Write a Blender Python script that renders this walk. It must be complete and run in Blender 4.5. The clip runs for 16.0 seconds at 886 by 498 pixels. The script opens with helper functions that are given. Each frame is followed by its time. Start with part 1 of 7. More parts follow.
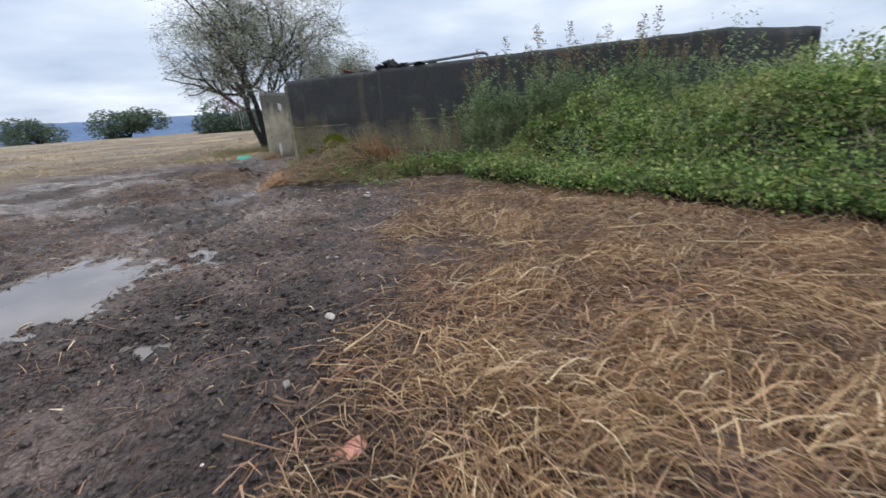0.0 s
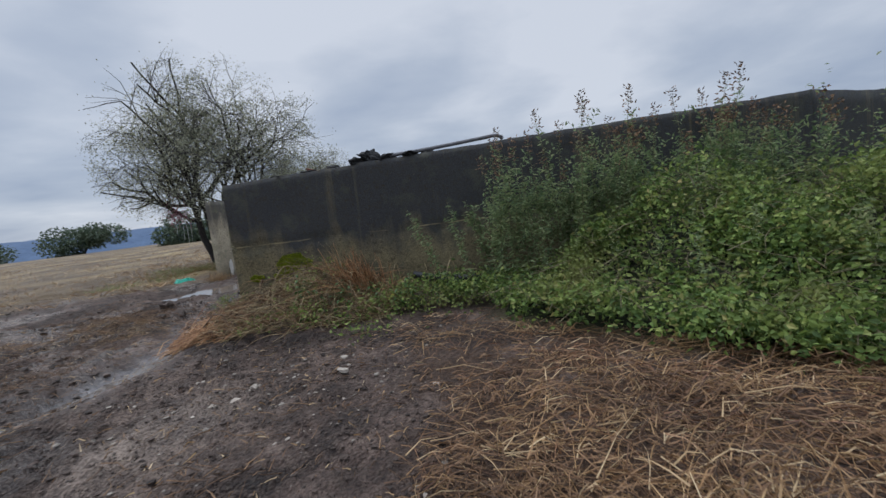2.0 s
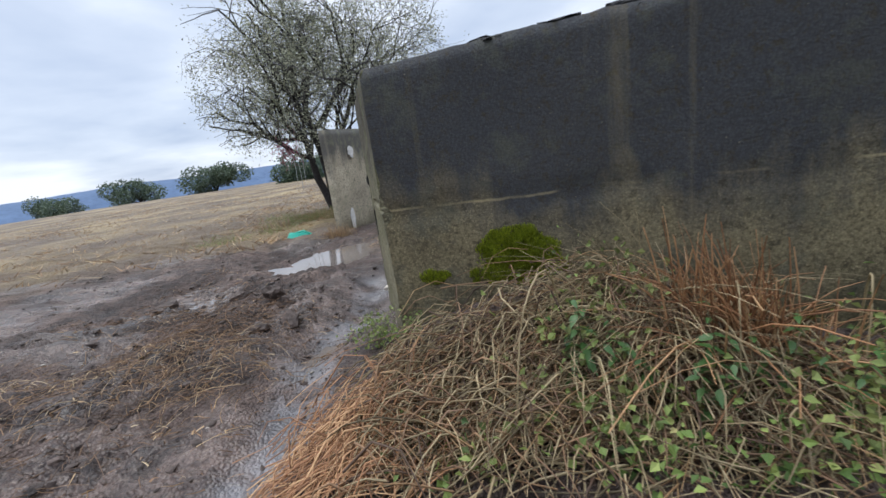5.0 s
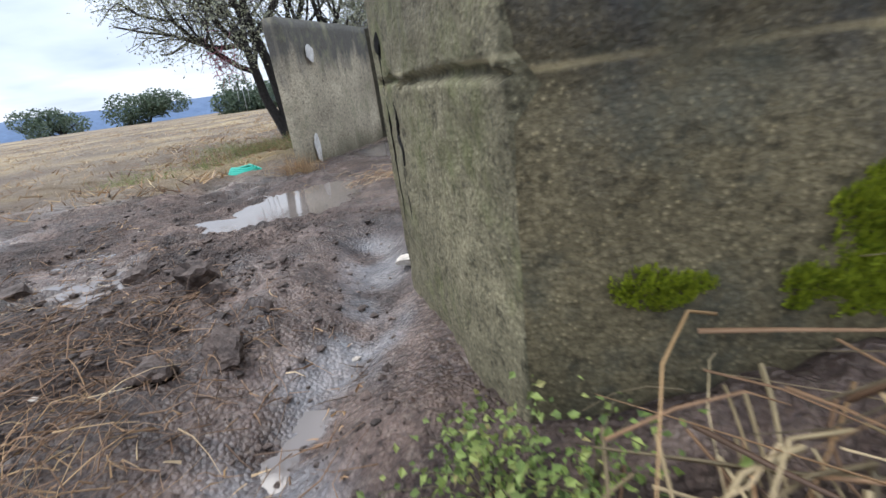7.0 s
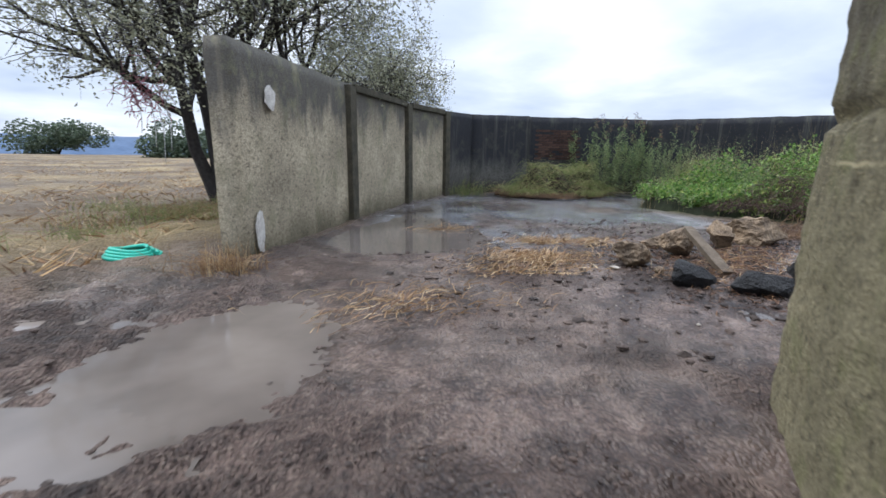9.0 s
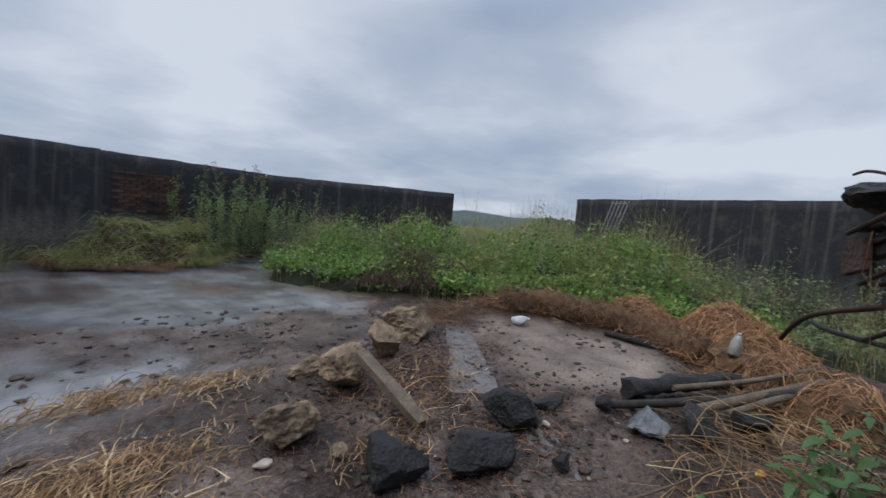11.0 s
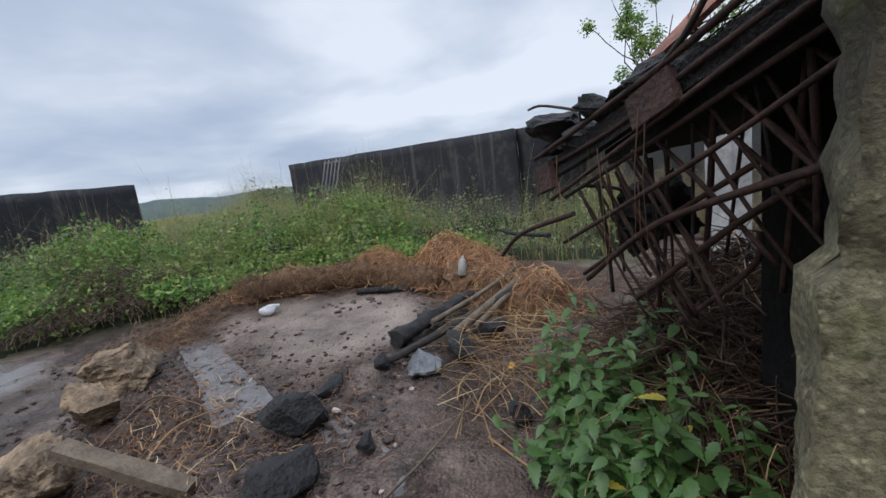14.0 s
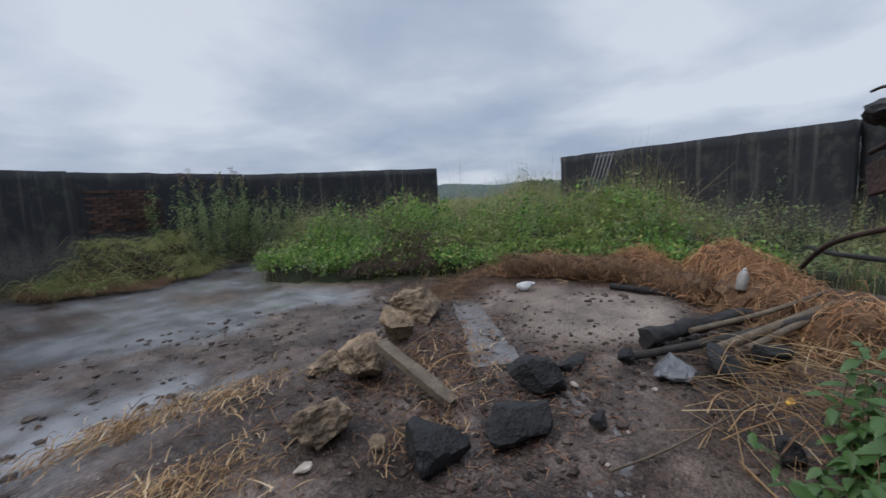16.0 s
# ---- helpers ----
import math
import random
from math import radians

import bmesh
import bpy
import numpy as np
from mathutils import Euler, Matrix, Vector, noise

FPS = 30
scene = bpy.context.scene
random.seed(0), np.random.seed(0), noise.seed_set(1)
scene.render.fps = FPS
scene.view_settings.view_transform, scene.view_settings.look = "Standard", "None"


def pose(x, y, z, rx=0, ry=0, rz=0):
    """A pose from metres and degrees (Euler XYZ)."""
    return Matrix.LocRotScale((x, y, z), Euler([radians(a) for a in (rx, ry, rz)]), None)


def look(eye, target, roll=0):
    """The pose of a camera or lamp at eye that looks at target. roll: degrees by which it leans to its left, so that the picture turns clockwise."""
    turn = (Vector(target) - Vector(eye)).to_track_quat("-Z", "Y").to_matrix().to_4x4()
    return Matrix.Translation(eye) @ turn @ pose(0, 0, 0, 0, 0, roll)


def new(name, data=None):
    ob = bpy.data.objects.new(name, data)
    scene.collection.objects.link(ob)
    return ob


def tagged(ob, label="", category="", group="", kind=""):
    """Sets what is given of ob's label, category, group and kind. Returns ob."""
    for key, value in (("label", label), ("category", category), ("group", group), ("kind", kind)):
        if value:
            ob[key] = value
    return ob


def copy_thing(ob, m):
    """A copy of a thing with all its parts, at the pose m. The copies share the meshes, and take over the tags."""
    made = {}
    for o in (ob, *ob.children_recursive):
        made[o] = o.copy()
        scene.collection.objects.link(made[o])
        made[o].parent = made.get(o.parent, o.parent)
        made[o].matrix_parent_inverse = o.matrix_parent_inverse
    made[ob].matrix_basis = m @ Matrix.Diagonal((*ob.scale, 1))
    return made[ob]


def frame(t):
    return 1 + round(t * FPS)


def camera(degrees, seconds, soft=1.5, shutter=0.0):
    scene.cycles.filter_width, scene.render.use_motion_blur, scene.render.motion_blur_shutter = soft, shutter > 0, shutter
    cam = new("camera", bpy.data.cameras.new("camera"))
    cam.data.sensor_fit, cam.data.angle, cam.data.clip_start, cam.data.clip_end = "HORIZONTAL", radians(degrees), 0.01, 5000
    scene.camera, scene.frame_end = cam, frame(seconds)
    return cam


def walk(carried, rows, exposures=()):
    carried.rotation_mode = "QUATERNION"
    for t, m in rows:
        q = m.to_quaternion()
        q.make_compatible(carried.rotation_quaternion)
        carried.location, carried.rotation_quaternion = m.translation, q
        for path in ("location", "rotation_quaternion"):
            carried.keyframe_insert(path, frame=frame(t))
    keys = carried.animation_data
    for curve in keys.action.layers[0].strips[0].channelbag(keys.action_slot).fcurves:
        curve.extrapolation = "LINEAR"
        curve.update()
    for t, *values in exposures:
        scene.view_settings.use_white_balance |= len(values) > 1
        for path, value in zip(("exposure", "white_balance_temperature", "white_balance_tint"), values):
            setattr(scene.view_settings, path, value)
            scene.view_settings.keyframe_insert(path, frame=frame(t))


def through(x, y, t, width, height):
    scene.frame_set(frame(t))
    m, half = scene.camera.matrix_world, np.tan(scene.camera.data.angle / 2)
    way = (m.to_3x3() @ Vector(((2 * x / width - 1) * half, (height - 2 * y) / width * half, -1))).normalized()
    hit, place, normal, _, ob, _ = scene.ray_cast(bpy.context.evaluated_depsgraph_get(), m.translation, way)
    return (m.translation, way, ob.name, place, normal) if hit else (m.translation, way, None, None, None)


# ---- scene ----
cam = camera(91.3, 16.0, shutter=0.2)
PATH = [
    (0, (1.021, -3.02, 1.46), (1.014, -1.118, 0.841), -4.1),
    (0.5, (0.905, -2.283, 1.42), (0.676, -0.369, 0.888), -2.3),
    (0.6, (0.875, -2.128, 1.423), (0.676, -0.213, 0.882), -2.0),
    (1, (0.603, -1.495, 1.515), (0.329, 0.426, 1.034), -13.1),
    (1.5, (0.594, -0.435, 1.54), (0.656, 1.546, 1.272), -9.0),
    (2, (0.513, 0.39, 1.595), (0.67, 2.373, 1.379), -7.0),
    (2.5, (0.333, 1.089, 1.574), (0.698, 3.016, 1.179), -1.3),
    (3, (0.084, 1.787, 1.506), (0.34, 3.729, 1.1), -9.1),
    (3.5, (-0.265, 2.566, 1.594), (-0.187, 4.526, 1.204), -9.6),
    (4, (-0.61, 3.538, 1.608), (-0.572, 5.5, 1.224), -7.4),
    (4.5, (-1.022, 4.334, 1.649), (-1.127, 6.29, 1.247), -7.2),
    (4.7, (-1.217, 4.489, 1.671), (-1.541, 6.42, 1.264), -8.6),
    (6.8, (-2.436, 6.721, 1.265), (-2.579, 8.581, 0.545), -4.7),
    (7, (-2.557, 6.972, 1.253), (-2.721, 8.823, 0.513), -7.9),
    (7.5, (-2.957, 7.498, 1.163), (-3.109, 9.351, 0.425), -5.1),
    (8, (-3.055, 7.956, 1.173), (-3.11, 9.867, 0.584), -2.2),
    (8.2, (-3.087, 8.219, 1.123), (-3.123, 10.142, 0.574), -1.8),
    (9.2, (-3.62, 10.1, 1.36), (-3.35, 12.0, 0.95), 1.5),
    (10.3, (-2.813, 11.849, 1.611), (-1.716, 13.491, 1.298), 4.4),
    (10.5, (-2.776, 11.898, 1.627), (-1.507, 13.42, 1.36), 5.5),
    (11, (-2.597, 12.02, 1.621), (-1.001, 13.216, 1.481), 5.0),
    (11.5, (-2.559, 12.028, 1.636), (-0.853, 13.063, 1.493), 2.6),
    (12, (-2.532, 12.026, 1.641), (-0.811, 13.011, 1.381), 0.5),
    (12.5, (-2.481, 12.112, 1.658), (-0.578, 12.66, 1.379), -0.5),
    (13, (-2.394, 12.163, 1.653), (-0.433, 12.28, 1.276), -4.4),
    (13.5, (-2.38, 12.213, 1.675), (-0.422, 12.298, 1.277), -7.0),
    (14, (-2.335, 12.23, 1.688), (-0.363, 12.3, 1.361), -7.1),
    (14.5, (-2.371, 12.228, 1.683), (-0.405, 12.437, 1.381), -8.1),
    (15, (-2.438, 12.227, 1.671), (-0.49, 12.612, 1.436), -5.1),
    (15.5, (-2.553, 12.201, 1.647), (-0.731, 13.014, 1.503), -3.8),
    (16, (-2.616, 12.202, 1.623), (-0.992, 13.343, 1.373), -2.8),
]
walk(cam, [(t, look(eye, target, roll)) for t, eye, target, roll in PATH],
     exposures=((0, 0.6), (0.4, -0.05), (1.0, 0.2), (2.0, 0.0), (2.5, 0.5), (3.0, 0.45), (3.5, 0.25), (4.0, 0.28), (4.5, 0.6), (4.7, 0.62), (6.8, 0.95), (8.2, 1.0), (10.3, 0.2), (11.0, 0.05), (12.0, 0.1), (13.5, 0.32), (15.0, 0.35), (16.0, 0.05)))


# ---- world and light ----
SUN_EL, SUN_AZ = radians(55), radians(-60)
world = bpy.data.worlds.new("overcast_sky")
scene.world = world
world.use_nodes = True
wt = world.node_tree
wt.nodes.clear()


def wnode(kind, **kw):
    n = wt.nodes.new(kind)
    for k, v in kw.items():
        n.inputs[k].default_value = v
    return n


w_out = wnode("ShaderNodeOutputWorld")
w_bg = wnode("ShaderNodeBackground", Strength=1.0)
w_sky = wt.nodes.new("ShaderNodeTexSky")
w_sky.sky_type, w_sky.sun_disc = "NISHITA", False
w_sky.sun_elevation, w_sky.sun_rotation = SUN_EL, SUN_AZ
w_co = wt.nodes.new("ShaderNodeTexCoord")
w_sep = wt.nodes.new("ShaderNodeSeparateXYZ")
wt.links.new(w_co.outputs["Generated"], w_sep.inputs[0])
w_up = wt.nodes.new("ShaderNodeMath")
w_up.operation = "ADD"
w_up.inputs[1].default_value = 0.16
wt.links.new(w_sep.outputs["Z"], w_up.inputs[0])
w_abs = wt.nodes.new("ShaderNodeMath")
w_abs.operation = "MAXIMUM"
w_abs.inputs[1].default_value = 0.05
wt.links.new(w_up.outputs[0], w_abs.inputs[0])
w_div = wt.nodes.new("ShaderNodeVectorMath")
w_div.operation = "DIVIDE"
w_cmb = wt.nodes.new("ShaderNodeCombineXYZ")
for i in range(3):
    wt.links.new(w_abs.outputs[0], w_cmb.inputs[i])
wt.links.new(w_co.outputs["Generated"], w_div.inputs[0])
wt.links.new(w_cmb.outputs[0], w_div.inputs[1])
w_n1 = wnode("ShaderNodeTexNoise", Scale=1.1, Detail=6.0, Roughness=0.5, Distortion=0.15)
w_n2 = wnode("ShaderNodeTexNoise", Scale=0.5, Detail=3.0)
wt.links.new(w_div.outputs[0], w_n1.inputs["Vector"])
wt.links.new(w_div.outputs[0], w_n2.inputs["Vector"])
w_add = wt.nodes.new("ShaderNodeMath")
w_add.operation = "ADD"
wt.links.new(w_n1.outputs["Fac"], w_add.inputs[0])
wt.links.new(w_n2.outputs["Fac"], w_add.inputs[1])
w_ramp = wt.nodes.new("ShaderNodeValToRGB")
w_half = wt.nodes.new("ShaderNodeMath")
w_half.operation = "MULTIPLY"
w_half.inputs[1].default_value = 0.5
wt.links.new(w_add.outputs[0], w_half.inputs[0])
cr = w_ramp.color_ramp
cr.elements[0].position, cr.elements[0].color = 0.37, (0.325, 0.395, 0.53, 1)
cr.elements[1].position, cr.elements[1].color = 0.61, (0.63, 0.68, 0.775, 1)
e = cr.elements.new(0.5)
e.color = (0.455, 0.52, 0.635, 1)
wt.links.new(w_half.outputs[0], w_ramp.inputs[0])
w_scale = wt.nodes.new("ShaderNodeMix")
w_scale.data_type = "RGBA"
w_scale.blend_type = "MIX"
w_scale.inputs[0].default_value = 0.93
w_dim = wt.nodes.new("ShaderNodeVectorMath")
w_dim.operation = "SCALE"
w_dim.inputs["Scale"].default_value = 0.1
wt.links.new(w_sky.outputs[0], w_dim.inputs[0])
wt.links.new(w_dim.outputs[0], w_scale.inputs[6])
wt.links.new(w_ramp.outputs[0], w_scale.inputs[7])
# an overcast sky is brightest overhead
w_high = wt.nodes.new("ShaderNodeMapRange")
w_high.inputs["From Min"].default_value, w_high.inputs["From Max"].default_value = 0.42, 0.95
w_high.inputs["To Min"].default_value, w_high.inputs["To Max"].default_value = 1.0, 3.1
wt.links.new(w_sep.outputs["Z"], w_high.inputs["Value"])
w_over = wt.nodes.new("ShaderNodeVectorMath")
w_over.operation = "SCALE"
wt.links.new(w_scale.outputs[2], w_over.inputs[0])
wt.links.new(w_high.outputs[0], w_over.inputs["Scale"])
wt.links.new(w_over.outputs[0], w_bg.inputs["Color"])
wt.links.new(w_bg.outputs[0], w_out.inputs[0])

sun_data = bpy.data.lights.new("sun", "SUN")
sun_data.energy, sun_data.angle, sun_data.color = 1.4, radians(40), (1.0, 0.97, 0.92)
sun = new("sun", sun_data)
sun.matrix_world = look((0, 0, 50), (-50 * math.sin(SUN_AZ), -50 * math.cos(SUN_AZ), 50 - 50 * math.tan(SUN_EL)))


# ---- materials ----
class Mat:
    """A node material in the making: Principled with helpers for grain."""

    def __init__(self, name, rough=0.85, metal=0.0, spec=0.35):
        self.m = bpy.data.materials.new(name)
        self.m.use_nodes = True
        self.t = self.m.node_tree
        self.b = self.t.nodes["Principled BSDF"]
        self.b.inputs["Roughness"].default_value = rough
        self.b.inputs["Metallic"].default_value = metal
        self.b.inputs["Specular IOR Level"].default_value = spec
        self.co = self.t.nodes.new("ShaderNodeTexCoord").outputs["Object"]

    def link(self, a, b):
        self.t.links.new(a, b)
        return self

    def noise(self, scale, detail=4.0, rough=0.55, vec=None, dist=0.0):
        n = self.t.nodes.new("ShaderNodeTexNoise")
        n.inputs["Scale"].default_value, n.inputs["Detail"].default_value = scale, detail
        n.inputs["Roughness"].default_value, n.inputs["Distortion"].default_value = rough, dist
        self.link(vec or self.co, n.inputs["Vector"])
        return n.outputs["Fac"]

    def voronoi(self, scale, vec=None):
        n = self.t.nodes.new("ShaderNodeTexVoronoi")
        n.inputs["Scale"].default_value = scale
        self.link(vec or self.co, n.inputs["Vector"])
        return n.outputs["Distance"]

    def stretch(self, x, y, z):
        n = self.t.nodes.new("ShaderNodeMapping")
        n.inputs["Scale"].default_value = (x, y, z)
        self.link(self.co, n.inputs["Vector"])
        return n.outputs[0]

    def ramp(self, fac, stops):
        n = self.t.nodes.new("ShaderNodeValToRGB")
        els = n.color_ramp.elements
        while len(els) < len(stops):
            els.new(0.5)
        for el, (p, c) in zip(els, stops):
            el.position = p
            el.color = (*c, 1) if isinstance(c, tuple) else (c, c, c, 1)
        self.link(fac, n.inputs[0])
        return n.outputs[0]

    def mix(self, fac, a, b, how="MIX"):
        n = self.t.nodes.new("ShaderNodeMix")
        n.data_type, n.blend_type = "RGBA", how
        for slot, v in ((0, fac), (6, a), (7, b)):
            if isinstance(v, (int, float)):
                n.inputs[slot].default_value = v if slot == 0 else (v, v, v, 1)
            elif isinstance(v, tuple):
                n.inputs[slot].default_value = (*v, 1)
            else:
                self.link(v, n.inputs[slot])
        return n.outputs[2]

    def math(self, op, a, b=0.0):
        n = self.t.nodes.new("ShaderNodeMath")
        n.operation = op
        for i, v in enumerate((a, b)):
            if isinstance(v, (int, float)):
                n.inputs[i].default_value = v
            else:
                self.link(v, n.inputs[i])
        return n.outputs[0]

    def attr(self, name):
        n = self.t.nodes.new("ShaderNodeAttribute")
        n.attribute_name = name
        return n.outputs["Fac"]

    def island(self):
        return self.t.nodes.new("ShaderNodeNewGeometry").outputs["Random Per Island"]

    def per_object(self):
        return self.t.nodes.new("ShaderNodeObjectInfo").outputs["Random"]

    def height(self):
        n = self.t.nodes.new("ShaderNodeSeparateXYZ")
        self.link(self.co, n.inputs[0])
        return n.outputs["Z"]

    def color(self, c):
        if isinstance(c, tuple):
            self.b.inputs["Base Color"].default_value = (*c, 1)
        else:
            self.link(c, self.b.inputs["Base Color"])
        return self

    def rough(self, r):
        self.link(r, self.b.inputs["Roughness"])
        return self

    def bump(self, h, strength=0.5, dist=0.02):
        n = self.t.nodes.new("ShaderNodeBump")
        n.inputs["Strength"].default_value, n.inputs["Distance"].default_value = strength, dist
        self.link(h, n.inputs["Height"])
        self.link(n.outputs[0], self.b.inputs["Normal"])
        return self

    def leafy(self, through=0.35):
        """Lets light through as a leaf does."""
        out = self.t.nodes["Material Output"]
        tr = self.t.nodes.new("ShaderNodeBsdfTranslucent")
        mx = self.t.nodes.new("ShaderNodeMixShader")
        mx.inputs[0].default_value = through
        src = self.b.inputs["Base Color"].links
        if src:
            self.link(src[0].from_socket, tr.inputs["Color"])
        else:
            tr.inputs["Color"].default_value = self.b.inputs["Base Color"].default_value
        self.link(self.b.outputs[0], mx.inputs[1]).link(tr.outputs[0], mx.inputs[2])
        self.link(mx.outputs[0], out.inputs["Surface"])
        return self


def make_ground():
    k = Mat("mud_ground", spec=0.3)
    mid, fine = k.noise(2.4, 7, 0.62), k.noise(22, 7, 0.7)
    mud = k.ramp(mid, [(0.32, (0.026, 0.016, 0.013)), (0.46, (0.075, 0.049, 0.039)), (0.58, (0.15, 0.104, 0.084)), (0.74, (0.27, 0.20, 0.165))])
    mud = k.mix(k.ramp(fine, [(0.50, 0.0), (0.70, 0.8)]), mud, (0.23, 0.178, 0.14))
    mud = k.mix(k.ramp(fine, [(0.30, 0.85), (0.46, 0.0)]), mud, (0.012, 0.009, 0.008))
    mud = k.mix(k.ramp(k.noise(0.75, 5), [(0.40, 0.75), (0.56, 0.0)]), mud, k.mix(1.0, mud, (0.32, 0.30, 0.30), "MULTIPLY"))
    stones = k.ramp(k.voronoi(26), [(0.05, 1.0), (0.12, 0.0)])
    stones = k.mix(1.0, stones, k.ramp(k.noise(7, 3), [(0.56, 0.0), (0.66, 1.0)]), "MULTIPLY")
    mud = k.mix(stones, mud, (0.24, 0.205, 0.17))
    field = k.ramp(k.noise(0.22, 6), [(0.3, (0.085, 0.058, 0.038)), (0.46, (0.15, 0.108, 0.068)), (0.58, (0.25, 0.185, 0.10)), (0.74, (0.38, 0.29, 0.145))])
    col = k.mix(k.attr("field"), mud, field)
    pale = k.ramp(mid, [(0.3, (0.17, 0.13, 0.11)), (0.7, (0.36, 0.29, 0.235))])
    col = k.mix(k.attr("pale"), col, pale)
    crumbs = k.voronoi(42)
    col = k.mix(k.ramp(crumbs, [(0.15, 0.35), (0.5, 0.0)]), col, k.mix(1.0, col, 1.7, "MULTIPLY"))
    col = k.mix(k.ramp(crumbs, [(0.55, 0.0), (0.85, 0.35)]), col, (0.010, 0.008, 0.007))
    # Grey slurry film, lightened in colour to stand in for reflected sky.
    col = k.mix(k.attr("slurry_shine"), col, k.ramp(k.noise(1.7, 6), [(0.35, (0.16, 0.16, 0.165)), (0.65, (0.31, 0.31, 0.32))]))
    turf = k.ramp(mid, [(0.3, (0.045, 0.055, 0.018)), (0.7, (0.10, 0.105, 0.04))])
    col = k.mix(k.attr("turf"), col, turf)
    chaff = k.ramp(fine, [(0.3, (0.022, 0.013, 0.009)), (0.55, (0.085, 0.048, 0.029)), (0.75, (0.21, 0.13, 0.075))])
    col = k.mix(k.attr("chaff"), col, chaff)
    soil = k.ramp(fine, [(0.3, (0.010, 0.007, 0.006)), (0.5, (0.034, 0.022, 0.017)), (0.72, (0.10, 0.07, 0.055))])
    col = k.mix(k.attr("soil"), col, soil)
    wet = k.attr("wet")
    col = k.mix(k.math("MULTIPLY", wet, 0.5), col, k.mix(1.0, col, (0.5, 0.5, 0.51), "MULTIPLY"))
    k.color(col)
    dry = k.ramp(mid, [(0.3, 0.5), (0.7, 0.9)])
    sheen = k.attr("slurry_shine")
    k.link(k.math("ADD", 0.3, k.math("MULTIPLY", sheen, 0.5)), k.b.inputs["Specular IOR Level"])
    k.rough(k.mix(wet, dry, k.ramp(k.noise(2.2, 5), [(0.35, 0.04), (0.7, 0.22)])))
    rug = k.mix(0.4, k.mix(0.5, fine, k.noise(75, 3)), k.ramp(crumbs, [(0.0, 1.0), (0.8, 0.0)]))
    dull = k.math("SUBTRACT", 1.0, k.math("ADD", k.math("MULTIPLY", sheen, 0.34), k.math("MULTIPLY", wet, 0.62)))
    k.bump(rug, 1.0, 0.07)
    k.link(dull, k.b.inputs["Normal"].links[0].from_node.inputs["Strength"])
    return k.m


def make_wall(name, base, dark, amount, lichen, wet_foot=True, joint=0.0, pale_runs=0.25):
    """Board-marked concrete with black algae, lichen and streaks. amount: where the algae begin, in metres up."""
    k = Mat(name, spec=0.3)
    streak = k.noise(1.0, 6, 0.62, k.stretch(2.2, 2.2, 0.55))
    big, fine = k.noise(1.1, 5, 0.6), k.noise(38, 5, 0.7)
    grit = k.voronoi(55)
    col = k.ramp(big, [(0.28, tuple(0.6 * c for c in base)), (0.5, base), (0.72, tuple(min(1.0, 1.45 * c) for c in base))])
    col = k.mix(k.ramp(fine, [(0.42, 0.0), (0.66, 0.75)]), col, tuple(0.38 * c for c in base))
    col = k.mix(k.mix(1.0, k.ramp(grit, [(0.16, 0.9), (0.34, 0.0)]), k.ramp(k.noise(24, 2), [(0.48, 0.15), (0.6, 1.0)]), "MULTIPLY"), col, tuple(min(1.0, 1.6 * c) for c in base))
    col = k.mix(k.ramp(k.voronoi(130), [(0.2, 0.45), (0.4, 0.0)]), col, tuple(0.3 * c for c in base))
    level = k.math("ADD", k.math("MULTIPLY", k.height(), 0.28), k.math("MULTIPLY", streak, 0.5))
    level = k.math("ADD", level, k.math("MULTIPLY", big, 0.35))
    algae = k.ramp(level, [(amount, 0.0), (min(1.0, amount + 0.16), 0.94)])
    col = k.mix(algae, col, k.mix(k.ramp(fine, [(0.4, 0.0), (0.7, 0.8)]), dark, tuple(1.9 * c for c in dark)))
    chips = k.mix(1.0, k.ramp(k.voronoi(34), [(0.10, 0.7), (0.18, 0.0)]), k.ramp(k.noise(13, 3), [(0.60, 0.0), (0.70, 0.6)]), "MULTIPLY")
    col = k.mix(chips, col, tuple(min(1.0, 2.3 * c) for c in base))
    pits = k.ramp(k.noise(17, 6, 0.75), [(0.37, 0.8), (0.47, 0.0)])
    col = k.mix(pits, col, tuple(0.22 * c for c in base))
    spots = k.ramp(k.noise(2.6, 6, 0.7), [(0.52, 0.0), (0.66, 0.7)])
    col = k.mix(spots, col, lichen)
    col = k.mix(k.ramp(grit, [(0.42, 0.0), (0.68, 0.28)]), col, k.mix(1.0, col, (0.35, 0.34, 0.33), "MULTIPLY"))
    if wet_foot:
        foot = k.ramp(k.math("ADD", k.height(), k.math("MULTIPLY", streak, 0.6)), [(0.25, 0.8), (0.75, 0.0)])
        col = k.mix(foot, col, (0.060, 0.052, 0.027))
    drips = k.noise(1.0, 4, 0.6, k.stretch(5.5, 5.5, 0.22))
    col = k.mix(k.ramp(drips, [(0.56, 0.0), (0.70, pale_runs)]), col, tuple(0.8 * c for c in base))
    if joint:
        near = k.math("ABSOLUTE", k.math("SUBTRACT", k.math("ADD", k.height(), k.math("MULTIPLY", k.noise(3.0, 4), 0.05)), joint + 0.045))
        line = k.mix(1.0, k.ramp(near, [(0.004, 1.0), (0.013, 0.0)]), k.ramp(k.noise(2.1, 5), [(0.42, 0.0), (0.58, 0.75)]), "MULTIPLY")
        col = k.mix(line, col, tuple(min(1.0, 1.7 * c) for c in base))
    k.color(col)
    k.rough(k.ramp(fine, [(0.3, 0.7), (0.7, 0.97)]))
    k.bump(k.mix(0.12, k.mix(0.5, fine, k.noise(17, 6, 0.75)), k.ramp(grit, [(0.05, 1.0), (0.7, 0.0)])), 0.85, 0.022)
    return k.m


